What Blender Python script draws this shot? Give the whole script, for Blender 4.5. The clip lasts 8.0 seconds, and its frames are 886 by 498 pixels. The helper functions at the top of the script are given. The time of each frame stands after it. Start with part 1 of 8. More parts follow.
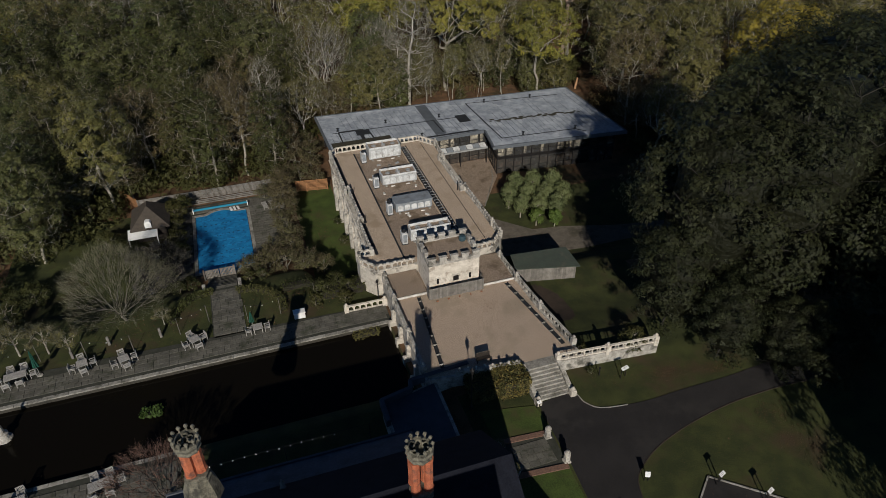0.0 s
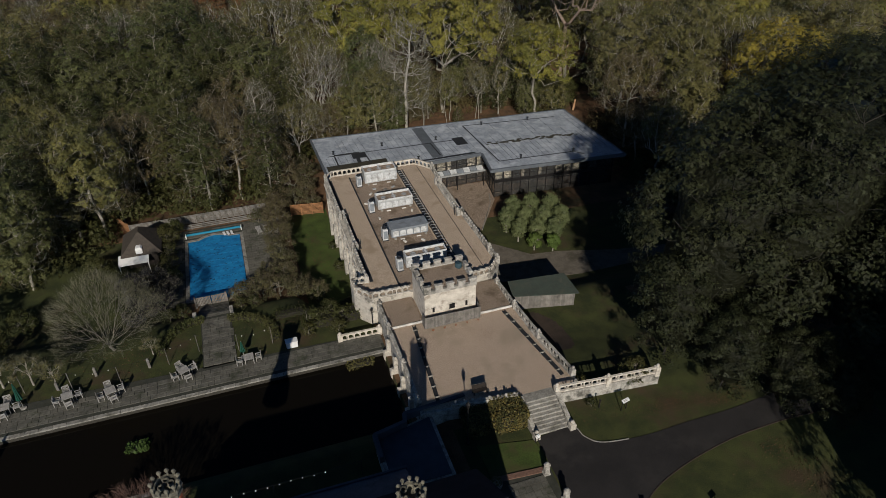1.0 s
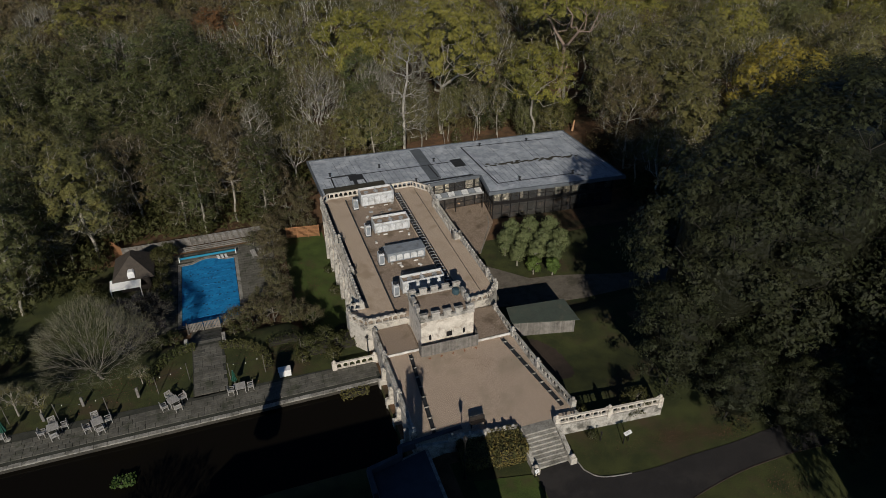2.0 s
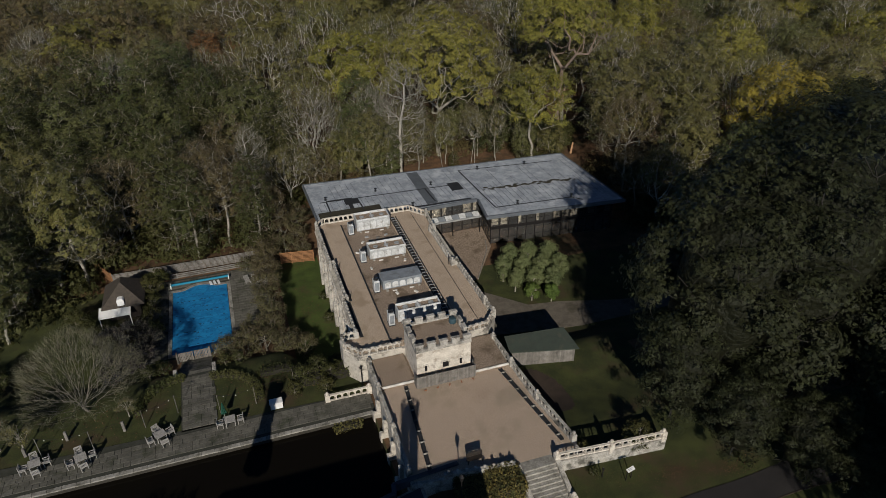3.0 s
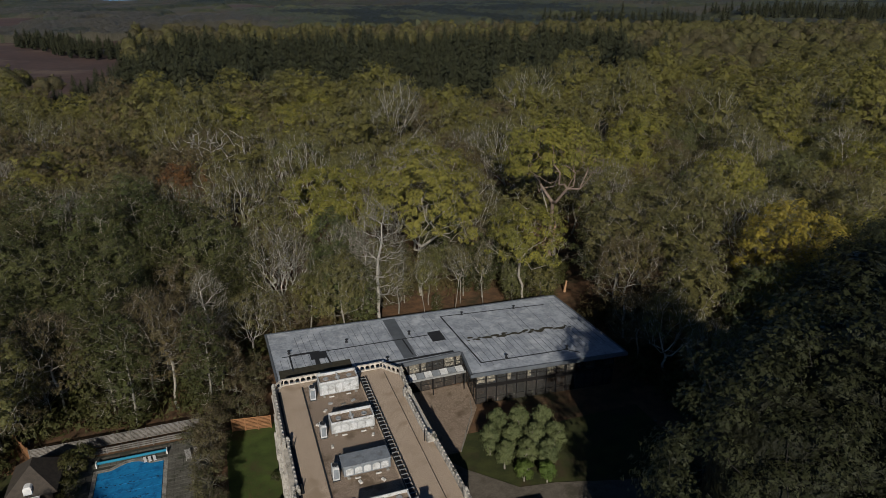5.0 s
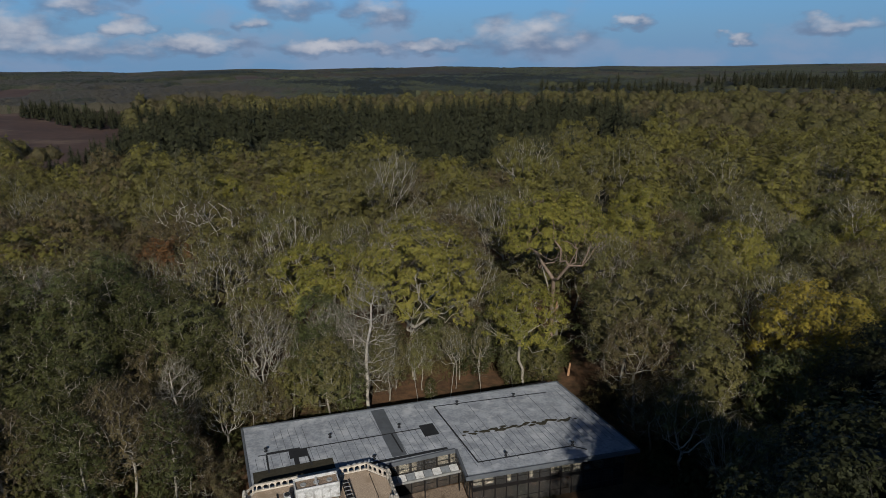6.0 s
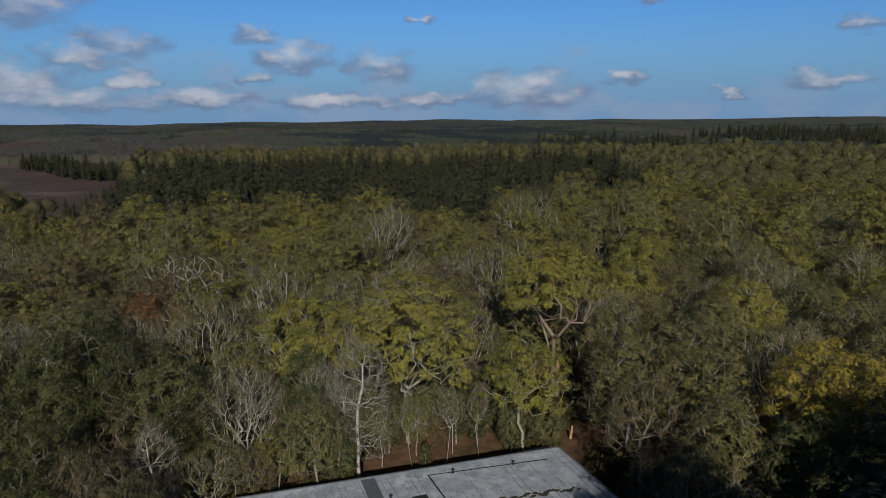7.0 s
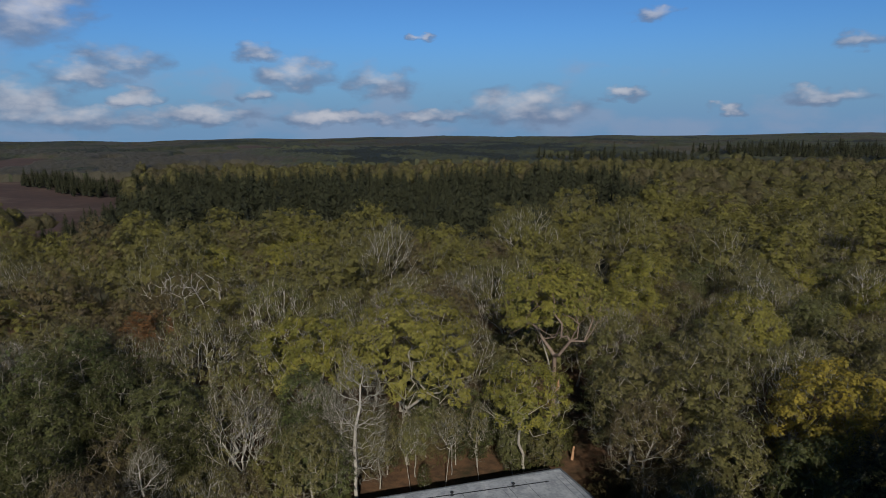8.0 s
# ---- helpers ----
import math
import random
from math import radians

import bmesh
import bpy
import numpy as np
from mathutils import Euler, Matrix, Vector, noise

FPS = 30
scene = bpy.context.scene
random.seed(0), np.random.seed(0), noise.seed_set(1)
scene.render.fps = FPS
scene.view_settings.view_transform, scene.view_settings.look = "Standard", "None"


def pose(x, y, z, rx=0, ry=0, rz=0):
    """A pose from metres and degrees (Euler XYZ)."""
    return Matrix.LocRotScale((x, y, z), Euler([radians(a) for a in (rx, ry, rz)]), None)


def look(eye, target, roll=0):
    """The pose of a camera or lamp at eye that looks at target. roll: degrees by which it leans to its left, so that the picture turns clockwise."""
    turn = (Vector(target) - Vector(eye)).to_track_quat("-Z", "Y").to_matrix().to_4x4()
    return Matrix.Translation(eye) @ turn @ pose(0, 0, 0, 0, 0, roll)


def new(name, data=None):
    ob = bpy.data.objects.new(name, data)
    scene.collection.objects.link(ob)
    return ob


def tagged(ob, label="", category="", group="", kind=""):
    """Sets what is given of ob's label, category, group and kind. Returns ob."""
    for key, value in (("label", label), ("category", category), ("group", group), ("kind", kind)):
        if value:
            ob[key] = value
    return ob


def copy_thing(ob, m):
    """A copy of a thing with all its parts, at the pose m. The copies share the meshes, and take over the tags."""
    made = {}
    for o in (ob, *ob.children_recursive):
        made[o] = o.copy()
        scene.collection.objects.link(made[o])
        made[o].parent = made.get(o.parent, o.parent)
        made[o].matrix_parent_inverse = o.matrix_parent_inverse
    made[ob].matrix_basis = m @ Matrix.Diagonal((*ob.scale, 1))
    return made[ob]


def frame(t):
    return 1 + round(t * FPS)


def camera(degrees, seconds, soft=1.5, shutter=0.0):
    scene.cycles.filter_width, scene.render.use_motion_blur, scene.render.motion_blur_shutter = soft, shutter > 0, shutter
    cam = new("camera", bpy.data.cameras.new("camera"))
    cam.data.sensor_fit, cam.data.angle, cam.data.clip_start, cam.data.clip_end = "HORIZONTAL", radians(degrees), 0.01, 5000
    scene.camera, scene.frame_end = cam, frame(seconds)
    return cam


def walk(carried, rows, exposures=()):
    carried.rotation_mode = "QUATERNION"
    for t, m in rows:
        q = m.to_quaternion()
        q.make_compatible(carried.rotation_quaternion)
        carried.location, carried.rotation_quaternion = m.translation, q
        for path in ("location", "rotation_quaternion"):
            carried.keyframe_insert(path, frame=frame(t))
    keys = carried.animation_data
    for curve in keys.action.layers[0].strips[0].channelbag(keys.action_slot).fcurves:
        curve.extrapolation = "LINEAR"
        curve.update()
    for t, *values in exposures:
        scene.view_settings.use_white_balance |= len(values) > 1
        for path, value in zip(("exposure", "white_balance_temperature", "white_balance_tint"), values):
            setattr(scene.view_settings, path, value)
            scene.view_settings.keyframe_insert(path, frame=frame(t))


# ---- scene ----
# The world's axes follow the pavilion: x along its short side, y along its long side.
cam = camera(67.3, 8.0, soft=0.5)
PATH = [
    (0, (-16.89, -47.21, 48.14), (-11.79, -31.76, 36.49), -0.50),
    (0.5, (-16.44, -46.41, 48.14), (-11.29, -30.84, 36.70), -0.50),
    (1, (-15.93, -45.59, 48.14), (-10.72, -29.87, 36.92), -0.55),
    (1.5, (-15.50, -44.79, 48.15), (-10.25, -28.94, 37.14), -0.50),
    (3, (-14.24, -42.33, 48.06), (-8.80, -26.08, 37.73), -0.50),
    (3.5, (-13.51, -40.86, 47.98), (-8.00, -24.43, 38.02), -0.50),
    (4, (-12.06, -37.99, 47.94), (-6.39, -21.15, 38.76), -0.45),
    (4.5, (-10.06, -34.74, 47.92), (-4.21, -17.48, 39.69), -0.42),
    (4.7, (-9.28, -33.44, 47.92), (-3.33, -16.03, 40.06), -0.42),
    (6, (-4.99, -25.27, 47.91), (1.27, -7.08, 42.46), -0.50),
    (6.5, (-3.96, -23.03, 47.86), (2.42, -4.63, 43.29), -0.50),
    (7, (-3.28, -21.81, 47.83), (3.15, -3.29, 43.84), -0.50),
    (7.5, (-2.93, -21.15, 47.83), (3.52, -2.58, 44.10), -0.52),
    (8, (-2.70, -20.82, 47.86), (3.75, -2.21, 44.34), -0.55),
]
EXPOSURE = -0.42
walk(cam, [(t, look(eye, target, roll)) for t, eye, target, roll in PATH], exposures=[(0, EXPOSURE), (8, EXPOSURE)])

# ---- light: low autumn sun behind the camera, blue sky with broken cumulus ----
SUN_EL, SUN_AZ = 26.0, 197.0  # the azimuth is clockwise from +y
sun_dir = Vector((math.sin(radians(SUN_AZ)) * math.cos(radians(SUN_EL)), math.cos(radians(SUN_AZ)) * math.cos(radians(SUN_EL)), math.sin(radians(SUN_EL))))
sun_data = bpy.data.lights.new("sun", "SUN")
sun_data.energy, sun_data.angle, sun_data.color = 5.0, radians(0.5), (1.0, 0.93, 0.83)
sun = new("sun", sun_data)
sun.matrix_world = look(sun_dir * 60, (0, 0, 0))


def node(tree, kind, **values):
    n = tree.nodes.new(kind)
    for key, value in values.items():
        if key.startswith("i_"):
            n.inputs[key[2:].replace("_", " ")].default_value = value
        elif key == "operation":
            n.operation = value
        elif key == "data_type":
            n.data_type = value
        elif key == "blend_type":
            n.blend_type = value
    return n


def math_node(tree, op, a, b=None, clamp=False):
    n = tree.nodes.new("ShaderNodeMath")
    n.operation, n.use_clamp = op, clamp
    for slot, v in ((0, a), (1, b)):
        if v is None:
            continue
        if isinstance(v, (int, float)):
            n.inputs[slot].default_value = v
        else:
            tree.links.new(v, n.inputs[slot])
    return n.outputs[0]


def mix_node(tree, fac, a, b, blend="MIX"):
    n = tree.nodes.new("ShaderNodeMix")
    n.data_type, n.blend_type = "RGBA", blend
    for slot, v in ((0, fac), (6, a), (7, b)):
        if isinstance(v, (int, float)):
            n.inputs[slot].default_value = v
        elif isinstance(v, tuple):
            n.inputs[slot].default_value = (*v, 1.0)[:4]
        else:
            tree.links.new(v, n.inputs[slot])
    return n.outputs[2]


def ramp_node(tree, fac, lo, hi):
    n = tree.nodes.new("ShaderNodeMapRange")
    n.interpolation_type = "SMOOTHSTEP"
    n.inputs[1].default_value, n.inputs[2].default_value = lo, hi
    tree.links.new(fac, n.inputs[0])
    return n.outputs[0]


world = bpy.data.worlds.new("sky")
scene.world = world
world.use_nodes = True
wt = world.node_tree
wt.nodes.clear()
sky = wt.nodes.new("ShaderNodeTexSky")
sky.sky_type, sky.sun_disc = "NISHITA", False
sky.sun_elevation, sky.sun_rotation = radians(SUN_EL), radians(SUN_AZ)
sky.air_density, sky.dust_density, sky.ozone_density = 1.0, 0.6, 2.0
# clouds: stretched noise in the sky's own direction, thick towards the horizon, and a few single cumuli
gen = wt.nodes.new("ShaderNodeTexCoord").outputs["Generated"]
sep = wt.nodes.new("ShaderNodeSeparateXYZ")
wt.links.new(gen, sep.inputs[0])
az = math_node(wt, "ARCTAN2", sep.outputs[0], sep.outputs[1])
el = math_node(wt, "ARCSINE", sep.outputs[2])
flat = wt.nodes.new("ShaderNodeCombineXYZ")
wt.links.new(az, flat.inputs[0])
wt.links.new(math_node(wt, "MULTIPLY", el, 1.9), flat.inputs[1])


def sky_noise(scale, detail, shift=0.0):
    n = wt.nodes.new("ShaderNodeTexNoise")
    n.inputs["Scale"].default_value, n.inputs["Detail"].default_value = scale, detail
    m = wt.nodes.new("ShaderNodeVectorMath")
    m.operation = "ADD"
    m.inputs[1].default_value = (shift, shift * 0.7, 1.3)
    wt.links.new(flat.outputs[0], m.inputs[0])
    wt.links.new(m.outputs[0], n.inputs["Vector"])
    return n.outputs[0]


warp_a, warp_b = sky_noise(20.0, 4.0, 7.0), sky_noise(24.0, 4.0, 11.0)
az_w = math_node(wt, "ADD", az, math_node(wt, "MULTIPLY", math_node(wt, "SUBTRACT", warp_a, 0.5), 0.10))
el_w = math_node(wt, "ADD", el, math_node(wt, "MULTIPLY", math_node(wt, "SUBTRACT", warp_b, 0.5), 0.042))
edge = sky_noise(24.0, 6.0)
edge_up = sky_noise(24.0, 6.0, 0.03)
# single cumuli: azimuth and elevation of the middle, half width, half height, all in degrees
CUMULI = [(-11.2, 7.9, 3.2, 2.3), (-6.0, 5.3, 3.0, 1.15), (-8.4, 4.0, 2.6, 1.0), (-12.8, 2.2, 3.2, 1.3), (4.3, 6.1, 1.8, 0.75), (7.0, 4.4, 2.9, 1.15), (3.9, 2.9, 1.4, 0.6), (14.1, 3.6, 2.9, 1.1),
          (26.0, 1.5, 5.2, 1.5), (34.1, 2.7, 1.4, 0.5), (41.8, 1.3, 1.1, 0.5), (48.3, 2.1, 2.6, 0.65), (36.3, 8.8, 1.6, 0.6), (17.5, 7.6, 0.8, 0.3), (50.5, 5.8, 1.5, 0.6), (10.5, 1.0, 5.5, 0.6), (-0.7, 1.2, 5.0, 0.7),
          (-9.0, 1.0, 6.0, 0.9), (18.5, 1.1, 3.5, 0.6), (-5.2, 2.4, 1.6, 0.7)]
cover, shade = None, None
for caz, cel, cw, ch in CUMULI:
    dx = math_node(wt, "DIVIDE", math_node(wt, "SUBTRACT", az_w, radians(caz)), radians(cw * 1.12))
    dy = math_node(wt, "DIVIDE", math_node(wt, "SUBTRACT", el_w, radians(cel)), radians(ch * 1.25))
    low = math_node(wt, "MULTIPLY", math_node(wt, "MINIMUM", dy, 0.0), 0.9)
    d2 = math_node(wt, "ADD", math_node(wt, "MULTIPLY", dx, dx), math_node(wt, "ADD", math_node(wt, "MULTIPLY", dy, dy), math_node(wt, "MULTIPLY", low, low)))
    body = math_node(wt, "SUBTRACT", 1.0, d2)
    cover = body if cover is None else math_node(wt, "MAXIMUM", cover, body)
    lit = math_node(wt, "ADD", body, math_node(wt, "MULTIPLY", dy, 0.8))
    shade = lit if shade is None else math_node(wt, "MAXIMUM", shade, lit)
puff = ramp_node(wt, math_node(wt, "ADD", cover, math_node(wt, "MULTIPLY", math_node(wt, "SUBTRACT", edge, 0.5), 2.6)), -0.55, 1.15)
bank = ramp_node(wt, math_node(wt, "SUBTRACT", sky_noise(9.0, 6.0, 4.0), math_node(wt, "MULTIPLY", math_node(wt, "ABSOLUTE", el), 1.6)), 0.42, 0.62)
light = ramp_node(wt, math_node(wt, "ADD", shade, math_node(wt, "MULTIPLY", math_node(wt, "SUBTRACT", edge_up, 0.5), 2.0)), 0.25, 1.7)
cloud_col = mix_node(wt, light, (0.19, 0.265, 0.42), (0.74, 0.735, 0.79))
clear = mix_node(wt, 1.0, sky.outputs[0], (0.036, 0.070, 0.119), "MULTIPLY")
depth = ramp_node(wt, math_node(wt, "ABSOLUTE", el), 0.13, 0.55)
clear = mix_node(wt, depth, clear, mix_node(wt, 1.0, clear, (0.27, 0.245, 0.22), "MULTIPLY"))
low_air = math_node(wt, "SUBTRACT", 1.0, ramp_node(wt, math_node(wt, "ABSOLUTE", el), 0.0, 0.15))
clear = mix_node(wt, math_node(wt, "MULTIPLY", low_air, 0.85), clear, (0.20, 0.372, 0.635))
haze = mix_node(wt, math_node(wt, "MULTIPLY", bank, 0.5), clear, (0.34, 0.42, 0.60))
total = mix_node(wt, math_node(wt, "MULTIPLY", puff, 0.8), haze, cloud_col)
bg = wt.nodes.new("ShaderNodeBackground")
bg.inputs[1].default_value = 1.0
wt.links.new(total, bg.inputs[0])
wo = wt.nodes.new("ShaderNodeOutputWorld")
wt.links.new(bg.outputs[0], wo.inputs[0])

# ---- materials ----


def mat(name, c1, c2, scale=2.0, rough=0.85, bump=0.3, fine=18.0, stain=None, stain_scale=0.25, metal=0.0, piece=0.0, island=0.0, bump_dist=0.02, spec=0.3):
    """Two colours mixed by coarse and fine noise at world size, optional stains, and a change from piece to piece."""
    m = bpy.data.materials.new(name)
    m.use_nodes = True
    t = m.node_tree
    b = t.nodes["Principled BSDF"]
    pos = t.nodes.new("ShaderNodeNewGeometry").outputs["Position"]
    n1 = node(t, "ShaderNodeTexNoise", i_Scale=scale, i_Detail=4.0)
    n2 = node(t, "ShaderNodeTexNoise", i_Scale=fine, i_Detail=3.0)
    t.links.new(pos, n1.inputs["Vector"])
    t.links.new(pos, n2.inputs["Vector"])
    f = ramp_node(t, math_node(t, "ADD", math_node(t, "MULTIPLY", n1.outputs[0], 0.55), math_node(t, "MULTIPLY", n2.outputs[0], 0.45)), 0.36, 0.64)
    col = mix_node(t, f, c1, c2)
    if stain:
        n3 = node(t, "ShaderNodeTexNoise", i_Scale=stain_scale, i_Detail=6.0, i_Roughness=0.65)
        t.links.new(pos, n3.inputs["Vector"])
        col = mix_node(t, ramp_node(t, n3.outputs[0], 0.5, 0.68), col, stain)
    if piece or island:
        r = t.nodes.new("ShaderNodeObjectInfo").outputs["Random"] if piece else t.nodes.new("ShaderNodeNewGeometry").outputs["Random Per Island"]
        k = piece or island
        v = math_node(t, "ADD", math_node(t, "MULTIPLY", r, 2 * k), 1 - k)
        comb = t.nodes.new("ShaderNodeCombineXYZ")
        for i in range(3):
            t.links.new(v, comb.inputs[i])
        col = mix_node(t, 1.0, col, comb.outputs[0], "MULTIPLY")
    t.links.new(col, b.inputs["Base Color"])
    b.inputs["Roughness"].default_value, b.inputs["Metallic"].default_value = rough, metal
    b.inputs["Specular IOR Level"].default_value = spec
    if bump:
        bp = node(t, "ShaderNodeBump", i_Strength=bump, i_Distance=bump_dist)
        t.links.new(n2.outputs[0], bp.inputs["Height"])
        t.links.new(bp.outputs[0], b.inputs["Normal"])
    return m


def leaf_mat(name, c1, c2, c3, vary=0.4, spray=0.0, clump=0.45, gap=0.47, relief=0.0):
    """Leaves: three colours, by leaf, by clump and by tree; thin, so that light comes through.
    spray: the grain of the gaps between the leaves of one spray (0: none)."""
    m = bpy.data.materials.new(name)
    m.use_nodes = True
    t = m.node_tree
    b = t.nodes["Principled BSDF"]
    g = t.nodes.new("ShaderNodeNewGeometry")
    o = t.nodes.new("ShaderNodeObjectInfo")
    n1 = node(t, "ShaderNodeTexNoise", i_Scale=clump, i_Detail=3.0)
    t.links.new(g.outputs["Position"], n1.inputs["Vector"])
    col = mix_node(t, ramp_node(t, n1.outputs[0], 0.35, 0.65), c1, c2)
    col = mix_node(t, math_node(t, "MULTIPLY", o.outputs["Random"], 0.95), col, c3)
    v = math_node(t, "ADD", math_node(t, "MULTIPLY", g.outputs["Random Per Island"], vary), 1 - vary * 0.5)
    comb = t.nodes.new("ShaderNodeCombineXYZ")
    for i in range(3):
        t.links.new(v, comb.inputs[i])
    col = mix_node(t, 1.0, col, comb.outputs[0], "MULTIPLY")
    t.links.new(col, b.inputs["Base Color"])
    b.inputs["Roughness"].default_value = 0.65
    b.inputs["Specular IOR Level"].default_value = 0.2
    tr = t.nodes.new("ShaderNodeBsdfTranslucent")
    t.links.new(col, tr.inputs[0])
    ms = t.nodes.new("ShaderNodeMixShader")
    ms.inputs[0].default_value = 0.16
    t.links.new(b.outputs[0], ms.inputs[1])
    t.links.new(tr.outputs[0], ms.inputs[2])
    result = ms.outputs[0]
    if relief:
        n3 = node(t, "ShaderNodeTexNoise", i_Scale=1.3, i_Detail=4.0)
        t.links.new(g.outputs["Position"], n3.inputs["Vector"])
        bp = node(t, "ShaderNodeBump", i_Strength=1.0, i_Distance=relief)
        t.links.new(n3.outputs[0], bp.inputs["Height"])
        t.links.new(bp.outputs[0], b.inputs["Normal"])
        t.links.new(bp.outputs[0], tr.inputs["Normal"])
    if spray:
        n2 = node(t, "ShaderNodeTexNoise", i_Scale=spray, i_Detail=1.0)
        t.links.new(g.outputs["Position"], n2.inputs["Vector"])
        holes = t.nodes.new("ShaderNodeMixShader")
        t.links.new(math_node(t, "GREATER_THAN", n2.outputs[0], gap), holes.inputs[0])
        t.links.new(t.nodes.new("ShaderNodeBsdfTransparent").outputs[0], holes.inputs[1])
        t.links.new(result, holes.inputs[2])
        result = holes.outputs[0]
    t.links.new(result, t.nodes["Material Output"].inputs[0])
    return m


GRAVEL = mat("gravel", (0.62, 0.495, 0.375), (0.29, 0.225, 0.165), 11.0, 0.95, 1.0, 27.0, (0.35, 0.27, 0.19), 0.4)
GRAVEL_FRONT = mat("mossy_gravel", (0.58, 0.455, 0.35), (0.26, 0.20, 0.15), 11.0, 0.95, 1.0, 27.0, (0.34, 0.275, 0.205), 0.3)
GRAVEL_OLD = mat("gravel_leaf_strewn", (0.40, 0.31, 0.235), (0.15, 0.115, 0.084), 8.0, 0.95, 1.0, 22.0, (0.15, 0.11, 0.075), 0.45)
STONE = mat("limestone", (0.54, 0.50, 0.435), (0.37, 0.34, 0.29), 1.6, 0.9, 0.5, 9.0, (0.15, 0.138, 0.12), 1.1)
STONE_OLD = mat("weathered_limestone", (0.47, 0.445, 0.395), (0.25, 0.235, 0.21), 1.6, 0.92, 0.6, 8.0, (0.10, 0.095, 0.08), 0.7)
STONE_LICHEN = mat("lichened_stone", (0.20, 0.185, 0.14), (0.095, 0.09, 0.07), 2.5, 0.95, 0.6, 9.0, (0.05, 0.048, 0.04), 1.2)
STONE_WET = mat("wet_pond_wall", (0.05, 0.045, 0.036), (0.03, 0.028, 0.022), 1.2, 0.8, 0.4, 6.0)
STONE_PALE = mat("pale_limestone", (0.66, 0.61, 0.53), (0.50, 0.455, 0.385), 1.6, 0.9, 0.5, 8.0, (0.34, 0.295, 0.24), 1.3)
RENDER_WHITE = mat("white_painted_coping", (0.68, 0.66, 0.61), (0.52, 0.50, 0.46), 1.5, 0.8, 0.3, 9.0, (0.3, 0.29, 0.26), 0.9)
SLAB = mat("york_stone_slab", (0.135, 0.128, 0.108), (0.085, 0.082, 0.068), 0.9, 0.85, 0.4, 5.0, (0.055, 0.058, 0.04), 0.6, piece=0.14)
SLAB_BED = mat("mossy_mortar", (0.055, 0.055, 0.045), (0.035, 0.038, 0.028), 1.5, 0.95, 0.4)
COPING = mat("pond_coping", (0.34, 0.325, 0.29), (0.20, 0.19, 0.165), 1.2, 0.9, 0.5, 6.0, (0.11, 0.105, 0.085), 0.8, piece=0.15)
LAWN = mat("lawn_grass", (0.066, 0.098, 0.020), (0.036, 0.055, 0.012), 0.6, 0.9, 0.8, 9.0, (0.062, 0.060, 0.022), 0.25)
ROUGH_GRASS = mat("rough_grass", (0.055, 0.062, 0.018), (0.027, 0.034, 0.011), 0.6, 0.95, 0.8, 10.0, (0.058, 0.042, 0.022), 0.16)
LITTER = mat("leaf_litter", (0.17, 0.095, 0.05), (0.08, 0.048, 0.027), 0.8, 0.95, 0.8, 9.0, (0.035, 0.036, 0.017), 0.12)
FAR_LAND = mat("far_heath_and_wood", (0.085, 0.078, 0.045), (0.055, 0.055, 0.034), 0.012, 0.95, 0.0, 0.05, (0.10, 0.06, 0.045), 0.0022)
HEATH = mat("brown_heath", (0.085, 0.05, 0.038), (0.055, 0.034, 0.027), 0.02, 0.95, 0.0, 0.15, (0.14, 0.10, 0.072), 0.012)
TRACK = mat("worn_track", (0.15, 0.13, 0.105), (0.10, 0.088, 0.07), 1.2, 0.95, 0.8, 6.0, (0.07, 0.062, 0.045), 0.3)
ASPHALT = mat("asphalt", (0.027, 0.0245, 0.024), (0.018, 0.0165, 0.0165), 0.4, 0.9, 0.5, 14.0, (0.034, 0.031, 0.029), 0.22)
FELT = mat("grey_roof_felt", (0.40, 0.435, 0.48), (0.25, 0.275, 0.31), 0.7, 0.6, 0.3, 3.0, (0.50, 0.53, 0.565), 0.45)
FELT_DARK = mat("dark_roof_felt", (0.03, 0.033, 0.037), (0.02, 0.022, 0.025), 1.0, 0.7, 0.2)
FELT_PATCH = mat("grey_patch_felt", (0.12, 0.135, 0.15), (0.09, 0.10, 0.115), 1.0, 0.6, 0.2)
MOSS = mat("roof_moss", (0.055, 0.05, 0.035), (0.035, 0.033, 0.022), 2.0, 0.95, 0.8)
DARK_METAL = mat("dark_bronze_metal", (0.028, 0.026, 0.026), (0.02, 0.019, 0.019), 2.0, 0.45, 0.1, metal=0.4)
GREY_METAL = mat("galvanised_metal", (0.40, 0.41, 0.41), (0.31, 0.32, 0.32), 2.5, 0.5, 0.1, metal=0.3)
PLANT_WHITE = mat("pale_plant_housing", (0.64, 0.65, 0.65), (0.48, 0.49, 0.485), 1.5, 0.55, 0.1, 6.0, (0.30, 0.295, 0.275), 1.6)
PLANT_MID = mat("plant_housing", (0.48, 0.49, 0.49), (0.35, 0.36, 0.355), 1.5, 0.55, 0.1, 6.0, (0.23, 0.22, 0.20), 1.6)
PLANT_GREY = mat("grey_plant_housing", (0.25, 0.275, 0.295), (0.19, 0.21, 0.23), 1.5, 0.5, 0.1, 6.0, (0.15, 0.16, 0.165), 1.2)
WOOD_GREY = mat("weathered_boards", (0.21, 0.195, 0.175), (0.14, 0.13, 0.115), 2.0, 0.9, 0.5, 14.0, (0.09, 0.085, 0.075), 0.8, piece=0.2)
WOOD_ORANGE = mat("new_fence_boards", (0.30, 0.15, 0.07), (0.22, 0.11, 0.05), 2.0, 0.85, 0.4, 14.0, piece=0.15)
TEAK = mat("silvered_teak", (0.33, 0.32, 0.30), (0.24, 0.23, 0.215), 3.0, 0.85, 0.3, 20.0)
